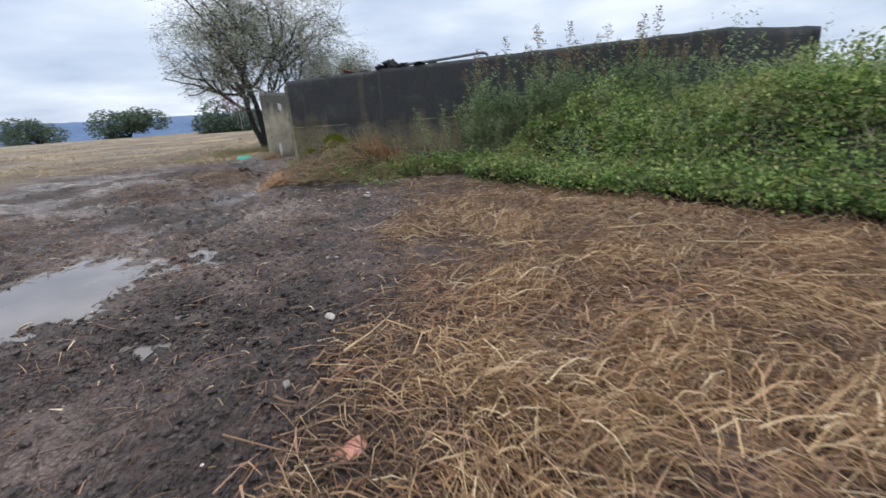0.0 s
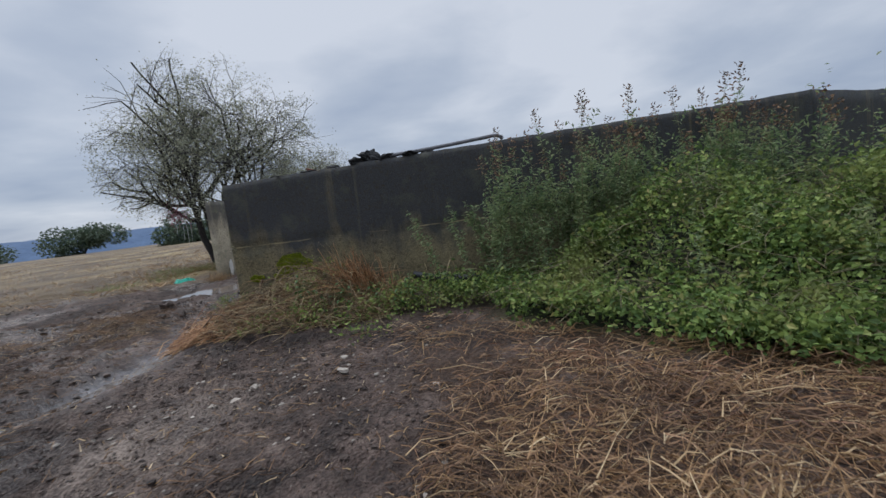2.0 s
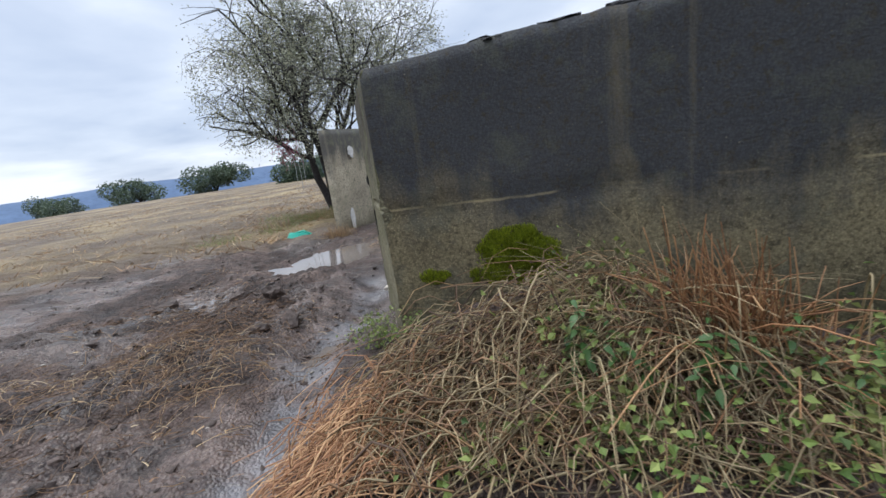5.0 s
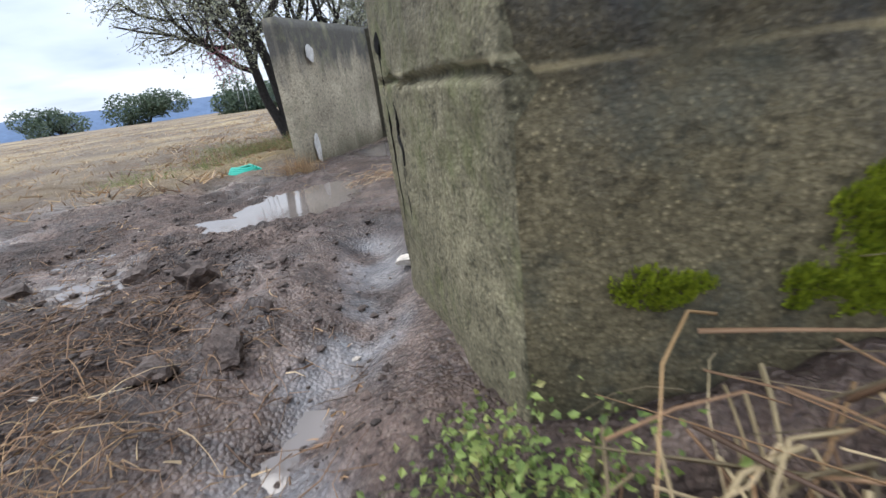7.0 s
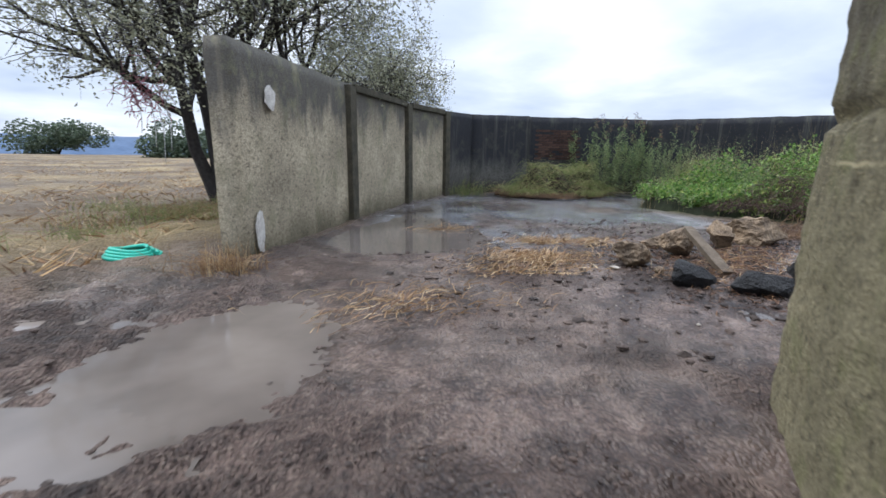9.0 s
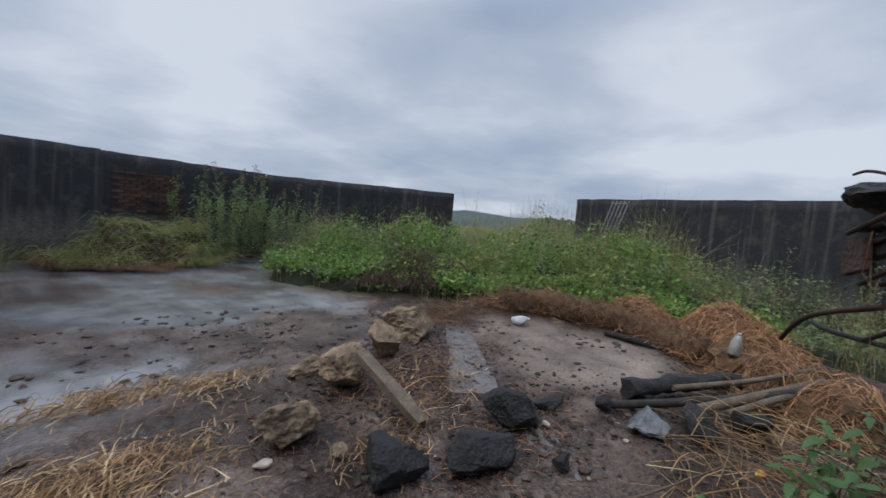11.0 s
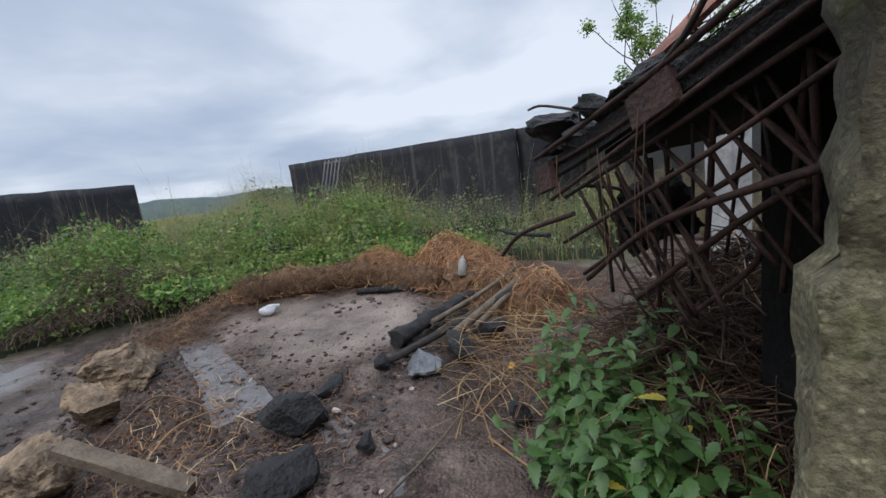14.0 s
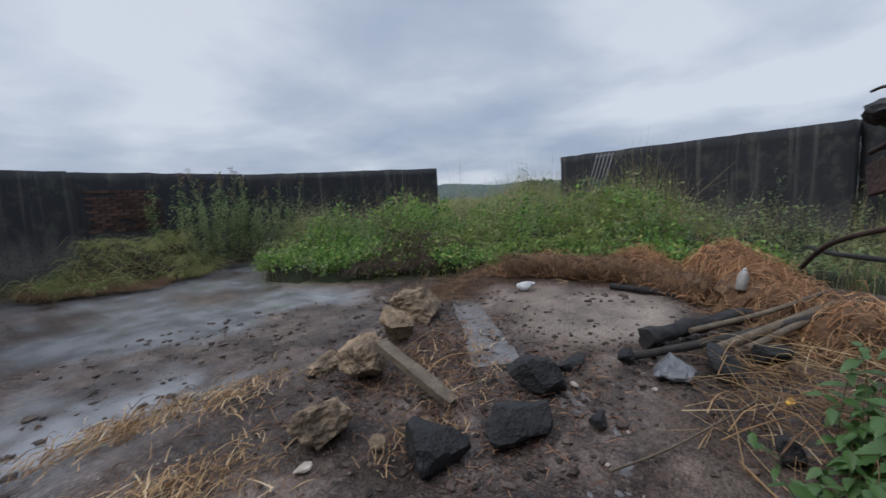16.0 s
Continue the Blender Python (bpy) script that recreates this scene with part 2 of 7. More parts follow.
def make_simple(name, lo, hi, scale=8.0, rough=0.85, metal=0.0, bump=0.4, island=False, spec=0.35, each=False):
    k = Mat(name, rough, metal, spec)
    n, f = k.noise(scale, 6, 0.62), k.noise(scale * 7, 4)
    col = k.mix(k.ramp(n, [(0.3, 0.0), (0.7, 1.0)]), lo, hi)
    col = k.mix(k.ramp(f, [(0.45, 0.0), (0.75, 0.5)]), col, tuple(0.5 * c for c in lo))
    if island or each:
        r = k.island() if island else k.per_object()
        col = k.mix(1.0, col, k.ramp(r, [(0.0, 0.55), (1.0, 1.35)]), "MULTIPLY")
    k.color(col)
    if bump:
        k.bump(k.mix(0.5, n, f), bump, 0.5 / scale)
    return k.m


def make_leaf(name, stops, through=0.35, rough=0.5, scale=2.0, patch=None):
    k = Mat(name, rough, spec=0.4)
    col = k.ramp(k.island(), stops)
    col = k.mix(k.ramp(k.noise(scale, 4), [(0.35, 0.35), (0.7, 0.0)]), col, tuple(0.45 * c for c in stops[0][1]))
    if patch:
        col = k.mix(k.ramp(k.noise(0.9, 5), [(0.48, 0.0), (0.66, 0.7)]), col, patch)
    k.color(col).leafy(through)
    return k.m


GROUND = make_ground()
WALL_DARK = make_wall("black_algae_concrete", (0.235, 0.19, 0.105), (0.034, 0.036, 0.040), 0.67, (0.085, 0.085, 0.062), True, 1.22, 0.35)
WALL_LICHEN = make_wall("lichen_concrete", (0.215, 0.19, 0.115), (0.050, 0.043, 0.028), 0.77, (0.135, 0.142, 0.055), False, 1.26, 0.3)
WALL_PALE = make_wall("pale_concrete", (0.45, 0.385, 0.275), (0.08, 0.075, 0.066), 0.90, (0.22, 0.21, 0.13))
WALL_FAR = make_wall("stained_concrete", (0.13, 0.125, 0.11), (0.017, 0.018, 0.023), 0.60, (0.07, 0.07, 0.058), True, 0.0, 0.6)
# Soot taken near black, so the shade under the roof is in the colour.
SOOT_SHADE = make_simple("soot_and_shade_black", (0.005, 0.0046, 0.0044), (0.013, 0.012, 0.011), 5.0, 0.95)
RUST = make_simple("rusty_steel", (0.022, 0.013, 0.011), (0.075, 0.040, 0.031), 18.0, 0.8, 0.15)
RUST_PLATE = make_simple("rust_brown_plate", (0.03, 0.017, 0.015), (0.08, 0.042, 0.034), 6.0, 0.75, 0.1)
RED_SHEET = make_simple("red_brown_roof_sheet", (0.11, 0.045, 0.03), (0.34, 0.145, 0.095), 5.0, 0.8, 0.0, 0.4)
STRAW = make_leaf("dry_straw", [(0.0, (0.14, 0.073, 0.038)), (0.35, (0.32, 0.18, 0.085)), (0.75, (0.49, 0.31, 0.145)), (1.0, (0.70, 0.54, 0.32))], 0.15, 0.55, 1.2)
STRAW_RED = make_leaf("red_brown_straw", [(0.0, (0.07, 0.03, 0.018)), (0.5, (0.23, 0.11, 0.058)), (1.0, (0.44, 0.25, 0.13))], 0.1, 0.6, 1.2)
STRAW_DARK = make_leaf("rotten_straw", [(0.0, (0.06, 0.035, 0.022)), (0.5, (0.19, 0.105, 0.055)), (1.0, (0.36, 0.21, 0.11))], 0.1, 0.6, 1.2)
TWIG = make_simple("grey_twig", (0.05, 0.047, 0.043), (0.14, 0.13, 0.12), 9.0, 0.9)
BARK = make_simple("dark_bark", (0.016, 0.014, 0.013), (0.05, 0.043, 0.038), 14.0, 0.95)
CHAR = make_simple("charred_wood", (0.010, 0.009, 0.009), (0.035, 0.032, 0.032), 9.0, 0.7, 0.0, 0.9)
BRAMBLE = make_leaf("bramble_leaf", [(0.0, (0.045, 0.085, 0.022)), (0.45, (0.15, 0.235, 0.055)), (0.8, (0.30, 0.40, 0.10)), (0.95, (0.42, 0.46, 0.14)), (1.0, (0.42, 0.33, 0.14))], 0.35, 0.7, 2.0, (0.25, 0.25, 0.085))
YARD_LEAF = make_leaf("nettle_bed_leaf", [(0.0, (0.05, 0.11, 0.025)), (0.5, (0.16, 0.31, 0.065)), (0.85, (0.28, 0.44, 0.10)), (1.0, (0.46, 0.46, 0.15))], 0.35, 0.7, 2.0, (0.24, 0.27, 0.09))
WEED = make_leaf("weed_leaf", [(0.0, (0.11, 0.17, 0.075)), (0.6, (0.25, 0.33, 0.15)), (1.0, (0.42, 0.45, 0.22))], 0.4, 0.7, 2.0, (0.30, 0.29, 0.14))
GRASS = make_leaf("grass_blade", [(0.0, (0.15, 0.21, 0.055)), (0.5, (0.29, 0.34, 0.11)), (0.8, (0.42, 0.40, 0.17)), (1.0, (0.58, 0.44, 0.25))], 0.3)
NETTLE = make_leaf("nettle_leaf", [(0.0, (0.035, 0.082, 0.022)), (0.7, (0.08, 0.16, 0.04)), (1.0, (0.16, 0.26, 0.07))], 0.25, 0.42)
TREE_LEAF = make_leaf("sparse_tree_leaf", [(0.0, (0.19, 0.20, 0.13)), (0.6, (0.36, 0.37, 0.25)), (1.0, (0.55, 0.54, 0.38))], 0.3)
BUSH_LEAF = make_leaf("far_bush_leaf", [(0.0, (0.06, 0.095, 0.06)), (1.0, (0.14, 0.18, 0.11))], 0.2)
MOSS = make_leaf("bright_moss", [(0.0, (0.14, 0.19, 0.010)), (1.0, (0.52, 0.58, 0.04))], 0.2, 0.9, 9.0)
STEM = make_simple("weed_stem", (0.10, 0.085, 0.045), (0.20, 0.17, 0.09), 6.0, 0.7, 0, 0.1)


def make_water():
    k = Mat("muddy_water", 0.06, 0.0, 0.5)
    k.color(k.ramp(k.noise(0.8, 4), [(0.3, (0.085, 0.07, 0.06)), (0.7, (0.19, 0.16, 0.138))]))
    k.bump(k.noise(9, 3), 0.06, 0.01)
    return k.m


WATER = make_water()


# ---- building blocks ----
rng = np.random.default_rng(7)


def np_mesh(name, verts, faces, mat, smooth=True):
    """A mesh from arrays: verts (n, 3), faces (m, k) or a list of such."""
    me = bpy.data.meshes.new(name)
    verts = np.asarray(verts, dtype=np.float32)
    groups = [np.asarray(f, dtype=np.int32) for f in (faces if isinstance(faces, list) else [faces]) if len(f)]
    sizes = np.concatenate([np.full(len(f), f.shape[1], dtype=np.int32) for f in groups])
    flat = np.concatenate([f.ravel() for f in groups])
    me.vertices.add(len(verts))
    me.vertices.foreach_set("co", verts.ravel())
    me.loops.add(len(flat))
    me.loops.foreach_set("vertex_index", flat)
    me.polygons.add(len(sizes))
    me.polygons.foreach_set("loop_start", np.concatenate([[0], np.cumsum(sizes)[:-1]]).astype(np.int32))
    me.polygons.foreach_set("use_smooth", np.full(len(sizes), smooth))
    me.update(calc_edges=True)
    me.validate()
    if mat:
        me.materials.append(mat)
    return me


def part(name, bm, material, parent=None, label=""):
    """Links a bmesh or a mesh as one object, under a thing or a part."""
    if isinstance(bm, bmesh.types.BMesh):
        me = bpy.data.meshes.new(name)
        bm.to_mesh(me)
        bm.free()
        me.materials.append(material)
    else:
        me = bm
    ob = new(name, me)
    if parent:
        ob.parent = parent
    if label:
        ob["label"] = label
    return ob


def hashed(ix, iy, seed):
    h = np.sin(ix * 127.1 + iy * 311.7 + seed * 74.7) * 43758.5453
    return h - np.floor(h)


def vnoise(x, y, seed=0.0):
    """Smooth value noise from -1 to 1."""
    ix, iy = np.floor(x), np.floor(y)
    fx, fy = x - ix, y - iy
    fx, fy = fx * fx * (3 - 2 * fx), fy * fy * (3 - 2 * fy)
    a, b = hashed(ix, iy, seed), hashed(ix + 1, iy, seed)
    c, d = hashed(ix, iy + 1, seed), hashed(ix + 1, iy + 1, seed)
    return 2 * ((a * (1 - fx) + b * fx) * (1 - fy) + (c * (1 - fx) + d * fx) * fy) - 1


def fbm(x, y, scale, octaves=4, seed=0.0):
    out, amp = 0.0, 0.55
    for i in range(octaves):
        out = out + amp * vnoise(x * scale + 13.7 * i, y * scale - 7.1 * i, seed + i)
        scale, amp = scale * 2.1, amp * 0.5
    return out


def smooth_step(a, b, v):
    t = np.clip((v - a) / (b - a), 0, 1)
    return t * t * (3 - 2 * t)


def line_dist(x, y, pts):
    """Distance from each (x, y) to a polyline."""
    best = np.full(np.shape(x), 1e9)
    for (ax, ay), (bx, by) in zip(pts[:-1], pts[1:]):
        dx, dy = bx - ax, by - ay
        t = np.clip(((x - ax) * dx + (y - ay) * dy) / (dx * dx + dy * dy), 0, 1)
        best = np.minimum(best, np.hypot(x - ax - t * dx, y - ay - t * dy))
    return best


def inside(x, y, poly):
    """1 within the polygon, 0 outside."""
    res = np.zeros(np.shape(x), dtype=bool)
    for (ax, ay), (bx, by) in zip(poly, poly[1:] + poly[:1]):
        if ay == by:
            continue
        cross = ((ay > y) != (by > y)) & (x < (bx - ax) * (y - ay) / (by - ay) + ax)
        res ^= cross
    return res


def soft_inside(x, y, poly, soft):
    """From 0 outside to 1 inside, over about soft metres."""
    d = line_dist(x, y, poly + poly[:1])
    s = np.where(inside(x, y, poly), d, -d)
    return smooth_step(-soft, soft, s)


# ---- plan ----
A, B, C, D = (-2.45, 8.02), (7.4, 7.14), (-3.02, 9.58), (-1.605, 11.635)
EAST = [(10.4, 8.3), (8.5, 10.5), (11.2, 16.9)]
WEST = [(-5.49, 14.94), (-4.59, 18.17), (-3.5, 21.03), (-2.35, 22.95), (-1.4, 23.95)]
NORTH = [(-1.4, 23.95), (0.6, 24.4), (4.8, 24.6), (9.7, 20.95)]
YARD = [A, C, WEST[0], *WEST[1:], *NORTH[1:], EAST[2], EAST[1], B]
TRACK = [(-4.2, 3.4), (-3.4, 5.0), (-3.14, 5.9), (-2.98, 7.0), (-3.42, 8.15), (-3.22, 9.2), (-3.45, 10.4)]
STRAW_FIELD = [(0.45, 6.2), (0.3, 5.0), (0.62, 3.5), (0.35, 2.0), (0.72, 0.6), (0.1, -0.6), (0.3, -1.4), (-0.1, -2.4), (0.0, -6.0), (9, -6), (9, 2.0), (5.2, 1.6), (3.6, 3.6), (1.6, 5.6)]
GREEN_EDGE = [(2.3, 7.6), (1.55, 5.6), (2.9, 4.2), (3.9, 3.1), (5.2, 1.3), (7.5, -0.5), (14, -2), (14, 9), (8.5, 7.2)]
POOL_MAIN = [(-4.6, 16.2), (-3.6, 20.2), (-1.8, 23.2), (0.5, 23.3), (4.2, 23.6), (3.0, 20.6), (2.4, 19.4), (2.6, 17.8), (1.2, 16.6), (-1.0, 16.0), (-3.0, 15.4)]
PIT = [(3.3, 15.6), (4.1, 14.7), (4.0, 13.0), (2.6, 12.6), (1.3, 12.95), (1.6, 14.0)]
WEEDS = [(2.75, 19.0), (2.5, 20.4), (3.6, 22.0), (4.6, 24.3), (9.6, 20.8), (40, 40), (60, 22), (11.2, 16.9), (8.4, 10.4), (8.1, 8.0), (4.5, 9.5), (5.2, 11.6), (5.3, 13.4), (5.1, 15.4), (3.6, 17.3)]


def lie(x, y):
    """The ground's height."""
    x, y = np.asarray(x, dtype=float), np.asarray(y, dtype=float)
    yard = soft_inside(x, y, YARD, 0.4)
    near = 1 - smooth_step(25, 70, np.hypot(x, y - 8))
    rough_mud = smooth_step(0.8, -2.6, x) * (1 - yard)
    d = line_dist(x, y, TRACK)
    calm = 1 - np.exp(-(d / 0.8) ** 4)
    for px, py, sx, sy in ((-2.85, 0.95, 1.1, 1.4), (-4.9, 12.6, 1.2, 1.4), (-4.0, 16.3, 1.2, 1.8)):
        calm = calm * (1 - 0.85 * np.exp(-((x - px) / sx) ** 2 - ((y - py) / sy) ** 2))
    near = near * (0.22 + 0.78 * calm)
    z = near * (0.03 + 0.10 * rough_mud) * fbm(x, y, 1.1, 4, 3) * (1 - 0.6 * yard)
    z = z + near * (0.02 + 0.075 * rough_mud) * fbm(x, y, 4.5, 4, 9) * (1 - 0.4 * yard)
    crumb = 1 - np.abs(fbm(x, y, 8.5, 3, 17)) * 2
    z = z + near * (0.008 + 0.016 * yard + 0.030 * (1 - yard) * smooth_step(1.2, 0.0, x) + 0.020 * rough_mud) * crumb * (1 - 0.8 * soft_inside(x, y, POOL_MAIN, 0.5)) * (1 - 0.5 * soft_inside(x, y, PIT, 0.3))
    z = z + 0.56 * np.exp(-((x + 1.15) / 1.3) ** 2 - ((y - 7.7) / 0.62) ** 2) * (1 - yard * smooth_step(8.3, 8.8, y))
    z = z + 0.12 * np.exp(-((x - 2.5) / 2.0) ** 2 - ((y - 6.0) / 1.0) ** 2)
    z = z - 0.13 * np.exp(-(d / 0.28) ** 2) + 0.06 * np.exp(-((d - 0.62) / 0.25) ** 2)
    z = z + 0.17 * np.exp(-((x + 4.75) / 0.55) ** 2 - ((y - 8.2) / 1.2) ** 2)
    z = z - 0.13 * np.exp(-((x + 2.85) / 0.95) ** 2 - ((y - 0.95) / 1.25) ** 2)
    z = z - 0.12 * np.exp(-((x + 4.9) / 1.0) ** 2 - ((y - 12.6) / 1.2) ** 2)
    z = z - 0.08 * np.exp(-((x + 4.0) / 1.0) ** 2 - ((y - 16.3) / 1.6) ** 2)
    z = z + 0.16 * np.exp(-((x + 7.5) / 1.6) ** 2 - ((y - 8.6) / 0.6) ** 2)
    z = z - 0.05 * soft_inside(x, y, POOL_MAIN, 0.5)
    z = z + 0.06 * soft_inside(x, y, PIT, 0.3)
    z = z + 0.22 * np.exp(-(line_dist(x, y, [(3.6, 15.7), (4.7, 14.6), (5.0, 12.3), (4.2, 11.0), (2.8, 10.3)]) / 0.5) ** 2)
    z = z + 0.12 * np.exp(-((x - 3.9) / 0.9) ** 2 - ((y - 17.6) / 0.7) ** 2)
    z = z + 0.75 * np.exp(-((x - 0.35) / 0.95) ** 2 - ((y - 10.45) / 0.75) ** 2)
    z = z + 0.25 * np.exp(-((x - 0.6) / 1.2) ** 2 - ((y - 9.4) / 0.8) ** 2)
    far = np.hypot(x, y - 10)
    z = z - 26 * smooth_step(110, 420, far) + 0.5 * fbm(x, y, 0.03, 3, 5) * smooth_step(30, 90, far)
    return z


def graded(lo, hi, step, reach, grow):
    """Coordinates that are dense from lo to hi and thin out to the reach."""
    core = list(np.arange(lo, hi, step))
    a, s = [], step
    v = lo
    while v > -reach:
        s *= grow
        v -= s
        a.append(v)
    b, s, v = [], step, core[-1]
    while v < reach:
        s *= grow
        v += s
        b.append(v)
    return np.array(a[::-1] + core + b)


def build_ground():
    xs, ys = graded(-5.6, 4.2, 0.034, 2500, 1.13), graded(-2.6, 16.0, 0.036, 2500, 1.13)
    X, Y = np.meshgrid(xs, ys)
    Z = lie(X, Y)
    n, m = len(ys), len(xs)
    i = np.arange(n * m).reshape(n, m)
    F = np.stack([i[:-1, :-1], i[:-1, 1:], i[1:, 1:], i[1:, :-1]], -1).reshape(-1, 4)
    me = np_mesh("ground", np.stack([X, Y, Z], -1).reshape(-1, 3), F, GROUND)
    x, y = X.ravel(), Y.ravel()
    wob = 0.35 * fbm(x, y, 1.6, 3, 21)
    yard = soft_inside(x, y, YARD, 0.3)
    outside_left = smooth_step(13.5, 17.5, y - 0.55 * (x + 6) + 2 * wob) * (1 - yard)
    outside_left = np.maximum(outside_left, smooth_step(-11, -15, x + wob) * smooth_step(2, 6, y))
    field = np.clip(outside_left, 0, 1)
    pale = soft_inside(x, y, PIT, 0.35) * (0.75 + wob)
    pale = np.maximum(pale, 0.8 * np.exp(-((x + 1.75) / 0.7) ** 2 - ((y - 3.9) / 1.0) ** 2) * smooth_step(-0.25, 0.2, wob))
    turf = soft_inside(x, y, WEEDS, 0.4)
    pale = np.maximum(pale, 0.22 * yard * smooth_step(-0.1, 0.3, fbm(x, y, 0.9, 4, 48)))
    turf = np.maximum(turf, soft_inside(x, y, GREEN_EDGE, 0.4))
    chaff = 0.9 * soft_inside(x + 1.2 * wob, y, STRAW_FIELD, 0.5) * smooth_step(5.2, 4.2, y) * smooth_step(-0.32, 0.05, fbm(x, y, 1.3, 4, 66))
    chaff = np.maximum(chaff, 0.8 * np.exp(-(line_dist(x, y, [(3.6, 15.8), (4.8, 14.6), (5.1, 12.3), (3.0, 10.6)]) / 0.6) ** 4))
    wet = 0.9 * yard * (1 - turf) * (1 - 0.6 * pale) * smooth_step(-0.3, 0.1, fbm(x, y, 1.3, 4, 46))
    wet = np.maximum(wet, soft_inside(x + 0.6 * wob, y, POOL_MAIN, 0.4))
    wet = np.maximum(wet, 0.8 * smooth_step(-1.6, -2.8, x) * (1 - field) * smooth_step(-0.06, 0.14, fbm(x, y, 0.8, 4, 44)))
    slurry_shine = soft_inside(x + 0.8 * wob, y, POOL_MAIN, 0.45) * smooth_step(-0.45, -0.1, fbm(x, y, 0.7, 4, 45))
    slurry_shine = np.maximum(slurry_shine, 0.5 * np.exp(-(line_dist(x, y, TRACK) / 0.26) ** 4) * smooth_step(-0.5, 0.0, fbm(x, y, 2.5, 3, 47)))
    wet = np.maximum(wet, slurry_shine)
    wet = np.maximum(wet, 0.85 * np.exp(-(line_dist(x, y, TRACK) / 0.85) ** 4) * smooth_step(-0.45, 0.1, fbm(x, y, 1.6, 4, 49)) * smooth_step(3.5, 5.5, y))
    soil = np.zeros_like(x)
    for line, r in (([(-1.0, 14.6), (0.4, 14.9), (1.5, 15.3), (2.6, 16.1), (3.4, 16.6)], 0.75), ([(-0.8, 13.7), (0.5, 13.5), (1.3, 13.1), (1.9, 12.1), (0.4, 11.9)], 0.5), ([(-1.7, 0.3), (-0.6, 0.0), (0.2, -0.4), (0.3, -1.9)], 0.6), ([(-2.6, 3.6), (-5.0, 5.6), (-7.5, 6.6)], 0.7), ([(-4.6, 8.2), (-5.4, 9.6), (-7.0, 9.2)], 0.8), ([(0.2, 5.8), (1.8, 5.3)], 0.5), ([(-2.2, 7.5), (-2.6, 6.8), (-2.7, 6.2)], 0.5), ([(-3.5, 19.4), (-2.2, 20.4), (-0.6, 20.6)], 0.5)):
        soil = np.maximum(soil, np.exp(-(line_dist(x + 0.8 * wob, y - 0.8 * wob, line) / r) ** 4) * smooth_step(-0.35, 0.1, fbm(x, y, 2.2, 4, 52)))
    slurry_shine, pale = slurry_shine * (1 - soil), pale * (1 - soil)
    for name, v in (("soil", (0.9 - 0.35 * yard) * soil * (1 - turf)), ("field", field), ("pale", pale), ("turf", turf), ("chaff", chaff * (1 - turf)), ("wet", wet * (1 - chaff)), ("slurry_shine", slurry_shine)):
        at = me.attributes.new(name, "FLOAT", "POINT")
        at.data.foreach_set("value", np.clip(v, 0, 1).astype(np.float32))
    return tagged(new("ground", me), "churned wet brown mud with bare field beyond", "ground", kind="structure")


build_ground()


def puddle(cx, cy, rx, ry, level, label):
    """A sheet of water whose rim is where it meets the ground."""
    n = 60
    g = np.linspace(-1, 1, n)
    U, V = np.meshgrid(g, g)
    i = np.arange(n * n).reshape(n, n)
    F = np.stack([i[:-1, :-1], i[:-1, 1:], i[1:, 1:], i[1:, :-1]], -1).reshape(-1, 4)
    X, Y = cx + rx * U, cy + ry * V
    keep = (U ** 2 + V ** 2 < 1).ravel() & (lie(X, Y).ravel() < level + 0.09)
    F = F[keep[F].all(1)]
    if not len(F):
        return
    me = np_mesh("puddle", np.stack([X, Y, np.full_like(X, level)], -1).reshape(-1, 3), F, WATER)
    tagged(new("puddle", me), label, "puddle", "puddles in the mud", "stuff")


puddle(-2.9, 1.05, 2.3, 2.5, -0.025, "shallow brown puddle lying in churned mud")
puddle(-5.1, 12.7, 2.0, 2.0, -0.055, "shallow grey puddle beside the wall opening")
puddle(-3.7, 16.6, 1.5, 2.6, -0.050, "brown puddle along the foot of the concrete wall")
puddle(-3.2, 6.2, 1.2, 2.4, -0.098, "water standing in a wheel rut")
puddle(-5.5, 10.7, 1.3, 1.2, -0.022, "thin film of water between mud clods")
puddle(-7.6, 7.2, 2.6, 2.0, -0.02, "grey water film between mud clods")


